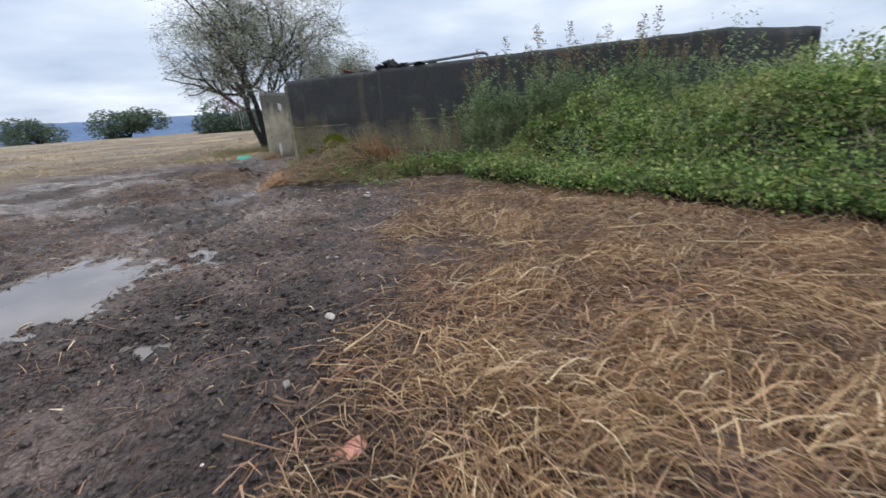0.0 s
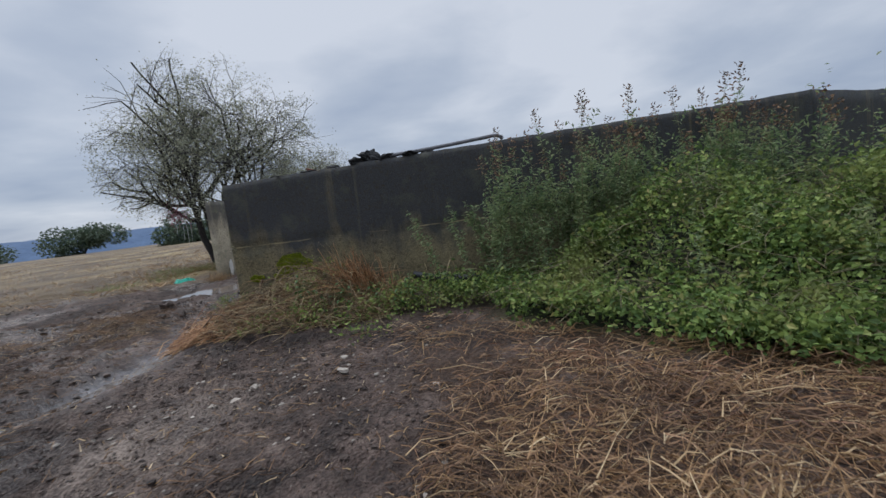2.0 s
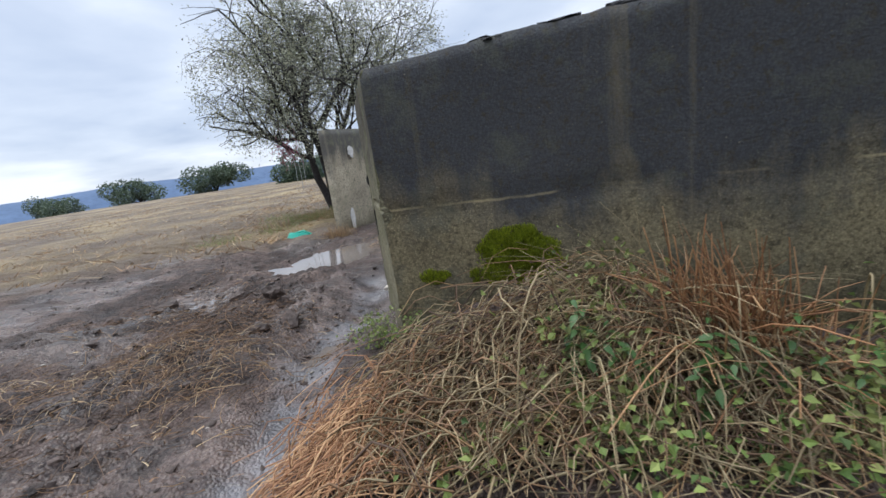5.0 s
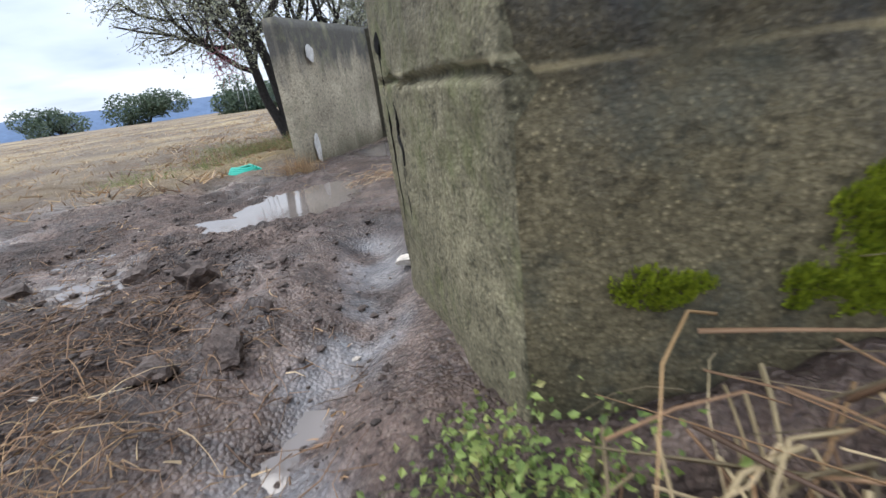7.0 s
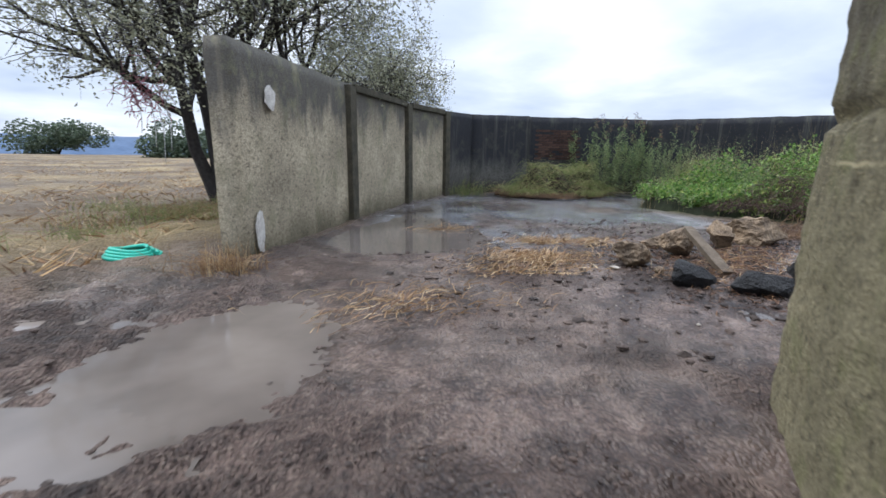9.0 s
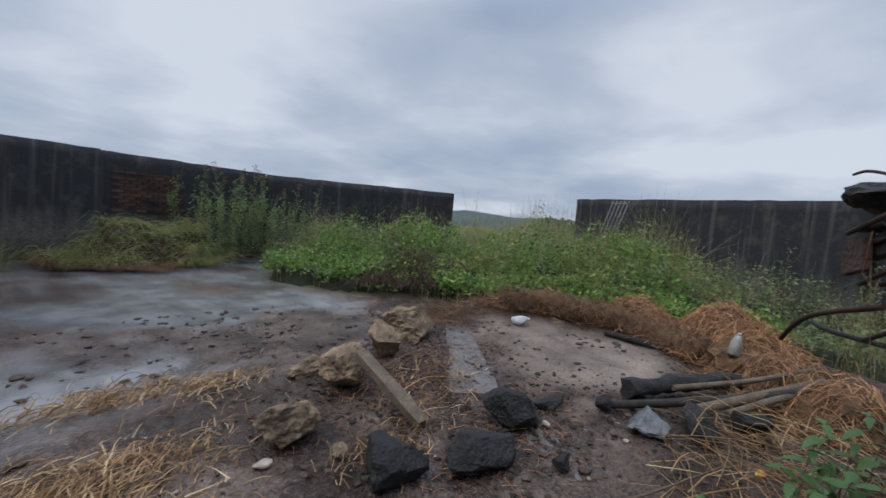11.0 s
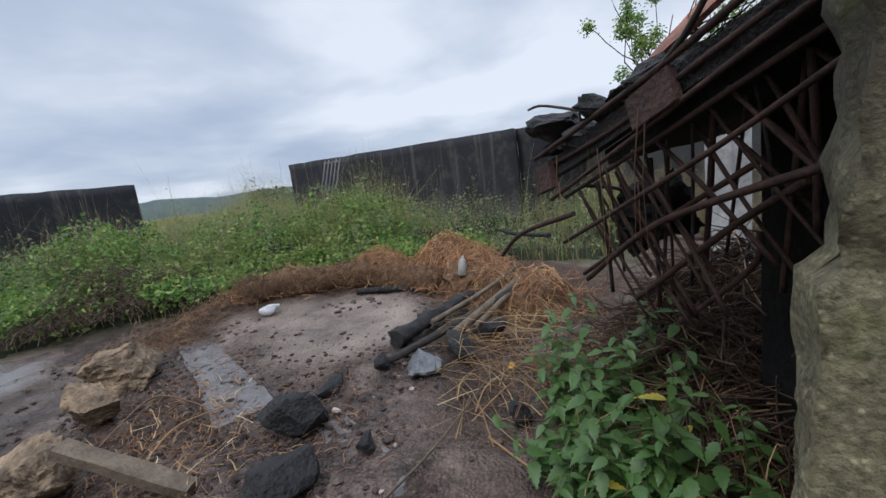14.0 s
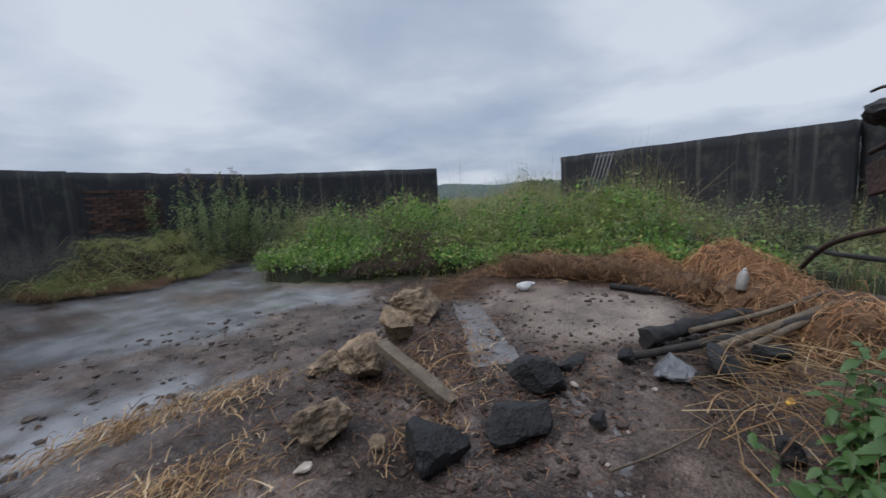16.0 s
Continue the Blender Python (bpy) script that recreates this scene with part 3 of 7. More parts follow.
# ---- walls ----
def wall_run(name, p, q, thick, top_p, top_q, mat, label, step=0.2, rough=0.012, seed=1, joint=0.0, foot=-0.4, broken=False):
    """A concrete wall from p to q; its seen face lies on that line, its thickness to the left of it. Slightly uneven, with a worn top edge."""
    p, q = Vector((*p, 0)), Vector((*q, 0))
    along = (q - p).normalized()
    left = Vector((-along.y, along.x, 0))
    length = (q - p).length
    nu, nv = max(2, int(length / step)), max(6, int((2.5 - foot) / step))
    nw = max(2, int(thick / step))
    verts, quads = [], []

    def sheet(fn, a, b):
        base = len(verts)
        for j in range(b + 1):
            for i in range(a + 1):
                verts.append(fn(i / a, j / b))
        for j in range(b):
            for i in range(a):
                k = base + j * (a + 1) + i
                quads.append((k, k + 1, k + a + 2, k + a + 1))

    def place(u, w, v):
        top = top_p + (top_q - top_p) * u + 0.022 * noise.noise(Vector((u * length * 2.2, seed * 3.1, 0))) + 0.012 * noise.noise(Vector((u * length * 9, seed, 4)))
        z = foot + (top - foot) * v
        s = p + along * (u * length) + left * (w * thick)
        n1 = noise.noise(Vector((s.x * 1.7, s.y * 1.7, z * 1.7 + seed)))
        n2 = noise.noise(Vector((s.x * 9, s.y * 9, z * 9 + seed)))
        off = rough * (n1 + 0.6 * n2) * (1 if w < 0.5 else -1)
        if joint and abs(z - joint - 0.03 * n1 - 0.012 * n2) < (0.03 if step > 0.03 else 0.016):
            off += 0.034 * (1 if w < 0.5 else -1)
        shift = 0.0
        if broken and u * length < 0.35:
            step_in = 0.05 if z > 1.43 + 0.03 * n1 else 0.0
            shift = (1 - u * length / 0.35) * (step_in + 0.012 * n1 + 0.035 * n2 + 0.02 * noise.noise(Vector((w * 3, z * 5, 7))))
        edge = min(1.0, (1 - v) * (top - foot) / 0.05)
        off += 0.018 * (1 - edge) * (1 if w < 0.5 else -1)
        return s + along * shift + left * off + Vector((0, 0, z))

    sheet(lambda u, v: place(u, 0, v), nu, nv)
    sheet(lambda u, v: place(1 - u, 1, v), nu, nv)
    sheet(lambda u, v: place(1, u, v), nw, nv)
    sheet(lambda u, v: place(0, 1 - u, v), nw, nv)
    sheet(lambda u, v: place(u, v, 1), nu, nw)
    bm = bmesh.new()
    vs = [bm.verts.new(v) for v in verts]
    for f in quads:
        bm.faces.new([vs[k] for k in f])
    bmesh.ops.remove_doubles(bm, verts=bm.verts, dist=0.0005)
    bmesh.ops.recalc_face_normals(bm, faces=bm.faces)
    for f in bm.faces:
        f.smooth = True
    return tagged(part(name, bm, mat), label, "wall", kind="structure")


wall_run("wall_southeast", B, (10.4, 8.3), 0.34, 2.68, 2.7, WALL_DARK, "receding end of the blackened concrete wall", 0.2, 0.014, 5)
wall_run("wall_south", A, B, 0.34, 2.31, 2.68, WALL_DARK, "concrete wall blackened by algae above a pour joint", 0.09, 0.014, 2, 1.22)
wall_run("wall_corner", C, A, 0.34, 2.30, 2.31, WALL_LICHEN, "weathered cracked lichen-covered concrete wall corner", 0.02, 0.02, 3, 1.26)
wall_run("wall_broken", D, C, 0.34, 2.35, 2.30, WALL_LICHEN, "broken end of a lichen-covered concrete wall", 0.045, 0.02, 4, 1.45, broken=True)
for i, (p, q) in enumerate(zip(EAST[:-1], EAST[1:])):
    wall_run("wall_east_%d" % (i + 1), q, p, -0.3, 2.6, 2.6, WALL_FAR, "black-stained concrete wall behind tall weeds", 0.2, 0.012, 11 + i)
for i, (p, q) in enumerate(zip(WEST[:-1], WEST[1:])):
    wall_run("wall_west_%d" % (i + 1), p, q, 0.3, 2.5, 2.5, WALL_PALE if i < 3 else WALL_FAR, "pale stained concrete wall panel between pilasters", 0.15, 0.01, 21 + i)
for i, (p, q) in enumerate(zip(NORTH[:-1], NORTH[1:])):
    wall_run("wall_north_%d" % (i + 1), p, q, 0.3, 2.5, 2.52, WALL_FAR, "black-stained concrete wall at the back of the yard", 0.2, 0.012, 31 + i)


# ---- growing things: builders ----
def unit(v):
    return v / np.maximum(np.linalg.norm(v, axis=-1, keepdims=True), 1e-9)


def strand_arrays(P, r, taper=0.35, sides=3):
    """Thin three-sided stalks along P (n, k, 3) with radius r (n,)."""
    n, k, _ = P.shape
    t = unit(np.gradient(P, axis=1))
    ref = np.where(np.abs(t[..., 2:3]) > 0.9, np.array([1.0, 0, 0]), np.array([0, 0, 1.0]))
    a = unit(np.cross(t, ref))
    b = np.cross(t, a)
    rad = r[:, None] * np.linspace(1, taper, k)[None, :]
    ang = np.arange(sides) * 2 * np.pi / sides
    V = P[:, :, None, :] + rad[:, :, None, None] * (np.cos(ang)[None, None, :, None] * a[:, :, None, :] + np.sin(ang)[None, None, :, None] * b[:, :, None, :])
    i = np.arange(n * k * sides).reshape(n, k, sides)
    nxt = np.roll(i, -1, axis=2)
    F = np.stack([i[:, :-1], nxt[:, :-1], nxt[:, 1:], i[:, 1:]], -1).reshape(-1, 4)
    return V.reshape(-1, 3), F


def blades(name, P, w, mat, seed=1):
    """Flat tapering blades along P (n, k, 3) of half width w (n,), each turned its own way."""
    n, k, _ = P.shape
    q = np.random.default_rng(seed)
    t = unit(np.gradient(P, axis=1))
    s = unit(np.cross(t, unit(q.normal(size=(n, 1, 3)) + np.array([0, 0, 0.6]))))
    width = w[:, None] * np.linspace(1, 0.25, k)[None, :]
    V = np.stack([P - s * width[..., None], P + s * width[..., None]], 2)
    i = np.arange(n * k * 2).reshape(n, k, 2)
    F = np.stack([i[:, :-1, 0], i[:, :-1, 1], i[:, 1:, 1], i[:, 1:, 0]], -1).reshape(-1, 4)
    return np_mesh(name, V.reshape(-1, 3), F, mat)


def strands(name, P, r, mat, taper=0.35):
    V, F = strand_arrays(P, r, taper)
    return np_mesh(name, V, F, mat)


def leaf_arrays(c, d, n, length, width):
    """Folded leaves at c (m, 3), pointing along d with face normal n."""
    d, n = unit(d), unit(n - d * np.sum(unit(d) * n, -1, keepdims=True))
    s = np.cross(d, n)
    L, W = length[:, None], width[:, None]
    fold = 0.18
    pts = [c, c + d * L * 0.42 + s * W * 0.5 + n * W * fold, c + d * L * 0.45 - n * W * 0.05, c + d * L * 0.42 - s * W * 0.5 + n * W * fold, c + d * L - n * L * 0.12]
    V = np.stack(pts, 1).reshape(-1, 3)
    base = (np.arange(len(c)) * 5)[:, None]
    F = np.concatenate([base + np.array([[0, 1, 2]]), base + np.array([[2, 1, 4]]), base + np.array([[0, 2, 3]]), base + np.array([[2, 4, 3]])])
    return V, F


def leaves(name, c, d, n, length, width, mat):
    V, F = leaf_arrays(c, d, n, length, width)
    return np_mesh(name, V, F, mat, smooth=False)


def joined(name, groups, mat):
    """One mesh from several (verts, faces) arrays."""
    vs, fs, off = [], [], 0
    for V, F in groups:
        vs.append(V)
        fs.append(F + off)
        off += len(V)
    return np_mesh(name, np.concatenate(vs), fs, mat, smooth=False)


def scatter(n, poly, seed):
    """About n random places inside a polygon."""
    g = np.random.default_rng(seed)
    p = np.array(poly)
    lo, hi = p.min(0), p.max(0)
    q = g.uniform(lo, hi, (n * 4 + 60, 2))
    q = q[inside(q[:, 0], q[:, 1], poly)]
    return q[:n]


def random_dirs(n, g, up=0.0):
    v = g.normal(size=(n, 3))
    v[:, 2] = v[:, 2] * 0.6 + up
    return unit(v)


def lying_straw(xy, g, length, lift, angle=None, spread=3.1, k=4, curl=0.25):
    """Stalks that lie on the ground at xy, bent a little."""
    n = len(xy)
    a = (g.uniform(-np.pi, np.pi, n) if angle is None else angle + spread * g.normal(0, 1, n))
    L = g.uniform(*length, n)
    t = np.linspace(-0.5, 0.5, k)
    bend = g.normal(0, curl, n)
    P = np.zeros((n, k, 3))
    P[..., 0] = xy[:, None, 0] + L[:, None] * (t * np.cos(a)[:, None] - bend[:, None] * t * t * 2 * np.sin(a)[:, None])
    P[..., 1] = xy[:, None, 1] + L[:, None] * (t * np.sin(a)[:, None] + bend[:, None] * t * t * 2 * np.cos(a)[:, None])
    tilt = g.normal(0, 0.12, n)
    h = np.abs(g.normal(0, lift, n))[:, None] + 0.006
    ends = lie(P[:, [0, -1], 0], P[:, [0, -1], 1])
    base = ends[:, :1] * (0.5 - t) + ends[:, 1:] * (0.5 + t)
    base = np.maximum(base, lie(P[:, :1, 0] * 0.5 + P[:, -1:, 0] * 0.5, P[:, :1, 1] * 0.5 + P[:, -1:, 1] * 0.5) - 0.01)
    P[..., 2] = base + h + np.abs(L[:, None] * t * tilt[:, None]) + h * (1 - 4 * t * t)
    return P


def stuff(name, me, label, category):
    return tagged(new(name, me), label, category, kind="stuff")


# ---- straw on the ground ----
g = np.random.default_rng(11)


def swirl(xy, seed):
    """A lying direction that changes slowly over the ground."""
    return -0.35 + 1.5 * fbm(xy[:, 0], xy[:, 1], 0.55, 3, seed) + g.normal(0, 0.95, len(xy))


def ragged(xy, seed, amount=0.5):
    """Moves places about, so that an edge frays."""
    return xy + amount * np.stack([fbm(xy[:, 0], xy[:, 1], 1.1, 3, seed), fbm(xy[:, 0], xy[:, 1], 1.1, 3, seed + 5)], -1) + g.normal(0, 0.08, xy.shape)


def straw_layer(n, seed, length, lift, radius, mat, label, bare, flat=False):
    xy = scatter(n, STRAW_FIELD, seed)
    keep = g.uniform(size=len(xy)) < np.clip(bare + 1.5 * fbm(xy[:, 0], xy[:, 1], 0.75, 4, seed), 0.03, 1)
    keep &= (g.uniform(size=len(xy)) < 1 - 0.75 * smooth_step(3.6, 4.6, xy[:, 1])) & (xy[:, 0] < 6.5)
    xy = ragged(xy[keep], seed + 1)
    P = lying_straw(xy, g, length, lift, swirl(xy, seed), 0.0, 3, 0.08)
    form = blades if flat else strands
    stuff("loose_straw", form("loose_straw", P, g.uniform(*radius, len(xy)), mat), label, "straw")


straw_layer(26000, 5, (0.05, 0.30), 0.030, (0.0022, 0.0060), STRAW, "flattened golden dead stalks on mud", 0.75)
straw_layer(24000, 6, (0.05, 0.34), 0.030, (0.0025, 0.0070), STRAW_DARK, "red-brown rotting stalks trodden into mud", 0.85)
straw_layer(9000, 7, (0.03, 0.14), 0.02, (0.0040, 0.0105), STRAW_DARK, "broken brown chips of stalk", 0.8)
straw_layer(17000, 12, (0.06, 0.34), 0.035, (0.002, 0.006), STRAW, "crushed flat straw blades over mud", 0.6, True)
straw_layer(22000, 13, (0.05, 0.28), 0.030, (0.0025, 0.0065), STRAW_RED, "crushed red-brown blades over mud", 0.75, True)
straw_layer(900, 9, (0.3, 0.8), 0.04, (0.0035, 0.0085), STRAW, "long pale broken stalks", 0.6)
clumps = np.array([(1.75, -1.3), (2.3, -0.9), (1.3, -1.75), (2.9, -1.5), (2.6, 0.6), (3.4, -0.4), (1.9, 1.9), (4.2, 0.5), (1.2, -0.9), (1.6, 0.2)])
pick = g.integers(0, len(clumps), 5200)
xy = clumps[pick] + g.normal(0, 0.26, (5200, 2))
P = lying_straw(xy, g, (0.10, 0.42), 0.05, -0.3 + 0.9 * np.sin(pick * 2.3), 0.7, 4, 0.10)
stuff("loose_straw", blades("loose_straw", P, g.uniform(0.002, 0.006, len(xy)), STRAW), "bright golden matted clumps of dead stalks", "straw")
mud_zone = [(-7, -3), (0.4, -3), (0.6, 3), (0.5, 6), (-1.5, 6.0), (-2.6, 6.4), (-3.2, 9), (-7, 12)]
xy = scatter(9000, mud_zone, 8)
xy = xy[g.uniform(size=len(xy)) < 0.35 + 0.9 * fbm(xy[:, 0], xy[:, 1], 0.9, 3, 14)]
stuff("loose_straw", strands("loose_straw", lying_straw(xy, g, (0.02, 0.24), 0.010, None, 1, 3, 0.15), g.uniform(0.0022, 0.006, len(xy)), STRAW_DARK),
      "scattered pale stalks on dark mud", "straw")
xy = scatter(3600, mud_zone, 18)
stuff("straw_chips", blades("straw_chips", lying_straw(xy, g, (0.02, 0.11), 0.008, None, 1, 3, 0.1), g.uniform(0.003, 0.007, len(xy)), STRAW), "short pale chips of straw on mud", "straw")
xy = np.concatenate([np.array(c) + g.normal(0, 1, (k, 2)) * r for c, r, k in (((0.6, 14.6), (0.55, 0.45), 420), ((0.0, 14.2), (0.5, 0.4), 260), ((1.6, 15.0), (0.5, 0.4), 220), ((0.9, 13.4), (0.5, 0.3), 200), ((0.1, 13.2), (0.6, 0.3), 160), ((-0.3, 14.9), (0.6, 0.3), 160))])
stuff("straw_chips", strands("straw_chips", lying_straw(xy, g, (0.02, 0.16), 0.015, None, 1, 3, 0.15), g.uniform(0.002, 0.005, len(xy)), STRAW_RED), "red-brown chips of stalk among rubble", "straw")
for cx, cy, sx, sy, n, m in ((-4.6, 8.3, 0.5, 0.55, 900, STRAW_DARK), (-4.35, 7.8, 0.4, 0.35, 500, STRAW), (-5.3, 9.2, 0.6, 0.4, 420, STRAW_DARK), (-4.4, 5.6, 0.6, 0.5, 500, STRAW_DARK), (-5.6, 7.4, 0.8, 0.3, 300, STRAW)):
    xy = np.array([cx, cy]) + g.normal(0, 1, (n, 2)) * (sx, sy)
    stuff("straw_patch", strands("straw_patch", lying_straw(xy[: n * 2 // 3], g, (0.06, 0.34), 0.03, None, 1, 4, 0.12), g.uniform(0.0015, 0.004, n * 2 // 3), m),
          "tangled dead stalks on a ridge of mud", "straw")
for cx, cy, sx, sy, n in ((-1.5, 15.95, 0.42, 0.16, 260), (-1.95, 14.75, 0.5, 0.22, 420), (-0.8, 15.7, 0.3, 0.2, 110), (-2.3, 14.2, 0.5, 0.15, 160), (-2.9, 17.3, 0.35, 0.12, 80), (0.25, 14.2, 0.35, 0.25, 45), (0.9, 14.6, 0.5, 0.35, 70), (-0.5, 13.9, 0.25, 0.15, 70), (-3.6, 13.3, 0.6, 0.3, 150)):
    n = int(2.2 * n)
    xy = np.array([cx, cy]) + g.normal(0, 1, (n, 2)) * (sx, sy) * 0.8
    stuff("straw_patch", blades("straw_patch", lying_straw(xy, g, (0.05, 0.26), 0.028, 0.5, 0.7, 4, 0.12), g.uniform(0.0025, 0.0055, n), STRAW),
          "thin swathe of yellow straw on wet floor", "straw")

# dry heap against the wall
HEAP_STALK = make_leaf("grey_olive_stalk", [(0.0, (0.12, 0.09, 0.05)), (0.5, (0.34, 0.255, 0.135)), (1.0, (0.60, 0.47, 0.27))], 0.1, 0.6, 1.2)
ORANGE_STALK = make_leaf("orange_dead_stalk", [(0.0, (0.16, 0.07, 0.03)), (0.5, (0.42, 0.20, 0.09)), (1.0, (0.66, 0.40, 0.20))], 0.1, 0.6, 1.2)
for n, angle, spread, length, rad, mat, label in (
        (2000, -2.3, 0.55, (0.2, 0.6), (0.004, 0.0095), HEAP_STALK, "heap of grey-gold dead stalks against a wall"),
        (1500, -1.2, 0.9, (0.15, 0.5), (0.004, 0.010), STRAW_DARK, "dark rotting stalks heaped against a wall"),
        (900, -2.8, 0.7, (0.25, 0.7), (0.003, 0.006), STRAW, "pale bent stalks on top of a heap")):
    u = g.uniform(size=n)
    c = np.stack([-2.35 + 2.4 * u + g.normal(0, 0.12, n), 6.92 + 0.15 * u + g.normal(0, 0.28, n)], -1)
    P = lying_straw(c, g, length, 0.06, angle, spread, 4, 0.18)
    P[..., 2] += (0.12 * np.exp(-((c[:, 0] + 1.0) / 0.9) ** 2 - ((c[:, 1] - 7.2) / 0.4) ** 2) * g.uniform(0.2, 1.0, n))[:, None]
    stuff("straw_heap", strands("straw_heap", P, g.uniform(*rad, n), mat), label, "straw heap")
n = 700
xy = np.array([-2.45, 6.75]) + g.normal(0, 1, (n, 2)) * (0.22, 0.22)
stuff("straw_heap", strands("straw_heap", lying_straw(xy, g, (0.2, 0.55), 0.06, 0.9, 0.6), g.uniform(0.003, 0.006, n), ORANGE_STALK), "orange-brown bleached grass spilling onto mud", "straw heap")


def tussock(name, cx, cy, n, height, spread, lean, mat, label, seed, rad=(0.002, 0.005), k=6, base=0.15):
    """A tuft of stalks that rise and droop from one root."""
    q = np.random.default_rng(seed)
    a, L = q.uniform(-np.pi, np.pi, n), q.uniform(0.55, 1.0, n) * height
    out = np.abs(q.normal(0, spread, n))
    t = np.linspace(0, 1, k)
    x0, y0 = cx + q.normal(0, base, n), cy + q.normal(0, base * 0.7, n)
    P = np.zeros((n, k, 3))
    P[..., 0] = x0[:, None] + (np.cos(a) * out)[:, None] * t ** 1.6 * L[:, None] + lean[0] * t ** 2 * L[:, None]
    P[..., 1] = y0[:, None] + (np.sin(a) * out)[:, None] * t ** 1.6 * L[:, None] + lean[1] * t ** 2 * L[:, None]
    P[..., 2] = lie(x0, y0)[:, None] - 0.02 + L[:, None] * (t - np.minimum(out, 1.1)[:, None] * 0.55 * t ** 2.4)
    return tagged(new(name, strands(name, P, q.uniform(*rad, n), mat)), label, "grass tuft")


tussock("dead_grass_tuft", -0.25, 7.2, 260, 0.92, 0.5, (-0.15, -0.15), ORANGE_STALK, "upright orange-brown dead stalk tuft by a wall", 31, (0.004, 0.011), base=0.17)
tussock("dead_grass_tuft", -0.8, 7.2, 170, 0.85, 0.9, (-0.3, -0.15), HEAP_STALK, "drooping pale dead grass tuft by a wall", 32, (0.0025, 0.005), base=0.25)
tussock("dead_grass_tuft", 0.15, 7.1, 60, 0.6, 0.9, (0.3, -0.2), STRAW, "bent straw-coloured stalks over brambles", 33, (0.003, 0.006), base=0.2)
tussock("grass_tuft", -5.55, 14.45, 260, 0.42, 0.8, (0, -0.1), STRAW, "yellowed grass tuft at a wall end", 34, base=0.18)
tussock("grass_tuft", -1.6, 23.2, 200, 0.7, 0.8, (0.2, -0.2), GRASS, "yellow-green grass tuft in a wall corner", 35, base=0.3)
for i in range(14):
    tussock("grass_tuft", -8.3 + g.normal(0, 1.1), 18.4 + g.normal(0, 1.1), 110, 0.4, 0.9, (0, 0), GRASS if i % 3 else STRAW, "low green and straw grass tuft under a tree", 40 + i, (0.003, 0.006), 4, 0.35)

# stubble over the field edge
n = 26000
q = np.stack([-7 - 38 * g.uniform(size=n) ** 1.6, 12 + 45 * g.uniform(size=n) ** 1.6], -1)
q = q[(q[:, 1] - 0.55 * (q[:, 0] + 6) > 14.5) & (g.uniform(size=n) < 0.5 + 0.9 * fbm(q[:, 0], q[:, 1], 0.18, 3, 77))]
n = len(q)
t = np.linspace(0, 1, 3)
P = np.zeros((n, 3, 3))
dx, dy = g.normal(0, 0.16, n), g.normal(0, 0.16, n)
H = g.uniform(0.03, 0.16, n)
P[..., 0], P[..., 1] = q[:, :1] + dx[:, None] * t, q[:, 1:] + dy[:, None] * t
P[..., 2] = lie(q[:, 0], q[:, 1])[:, None] + H[:, None] * t
stuff("field_stubble", blades("field_stubble", P, g.uniform(0.006, 0.016, n), STRAW), "pale stubble and dry grass over a bare field", "stubble")


# ---- brambles outside the south wall ----
def edge_depth(x, y, poly):
    d = line_dist(x, y, poly + poly[:1])
    return np.where(inside(x, y, poly), d, 0)


def bramble_height(x, y):
    d = np.minimum(edge_depth(x, y, GREEN_EDGE), 1.6)
    rise = 0.20 + 1.0 * smooth_step(0.0, 1.7, d) * smooth_step(1.2, 4.6, x)
    return rise * (1 + 0.42 * fbm(x, y, 0.9, 3, 51) + 0.24 * vnoise(x * 3.1, y * 3.1, 8)) + 0.35 * smooth_step(4, 8, x)


# Solid fill below the leaves, coloured near black for the shade in there.
THICKET_SHADE = make_simple("thicket_shade_fill", (0.008, 0.011, 0.005), (0.028, 0.034, 0.014), 6.0, 0.95)


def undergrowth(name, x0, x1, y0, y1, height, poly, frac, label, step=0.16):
    """A solid sheet; inside thickets its dark colour stands in for shade."""
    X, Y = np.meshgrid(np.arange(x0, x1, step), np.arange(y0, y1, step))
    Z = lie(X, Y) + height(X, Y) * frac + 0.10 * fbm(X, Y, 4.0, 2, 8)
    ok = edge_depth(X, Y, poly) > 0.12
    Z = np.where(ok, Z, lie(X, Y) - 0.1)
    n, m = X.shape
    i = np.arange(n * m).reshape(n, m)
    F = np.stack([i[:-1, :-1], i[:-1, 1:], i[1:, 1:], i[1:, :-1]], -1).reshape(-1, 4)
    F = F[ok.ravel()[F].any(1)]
    return stuff(name, np_mesh(name, np.stack([X, Y, Z], -1).reshape(-1, 3), F, THICKET_SHADE), label, "undergrowth")


undergrowth("bramble_undergrowth", 1.4, 13, -2, 7.05, bramble_height, GREEN_EDGE, 0.64, "dark sheet standing in for shade inside a bramble thicket")


def thicket(name, poly, n, height, size, mat, label, seed, top=0.62, wide=(0.5, 0.8), category="brambles", fray=0.4):
    """Leaves over and in the outer shell of a thicket, on arching canes."""
    q = np.random.default_rng(seed)
    xy = ragged(scatter(n, poly, seed), seed, fray)
    xy = xy[fbm(xy[:, 0], xy[:, 1], 2.6, 3, seed) > q.uniform(-0.75, 0.05, len(xy))]
    x, y = xy[:, 0], xy[:, 1]
    h = height(x, y)
    z = lie(x, y) + h * (top + (1.06 - top) * q.uniform(size=len(x)) ** 0.7) + np.abs(q.normal(0, 0.09, len(x)))
    d = random_dirs(len(x), q, -0.15)
    nrm = random_dirs(len(x), q, 0.4)
    L = q.uniform(*size, len(x))
    me = leaves(name, np.stack([x, y, z], -1), d, nrm, L, L * q.uniform(*wide, len(x)), mat)
    return stuff(name, me, label, category)


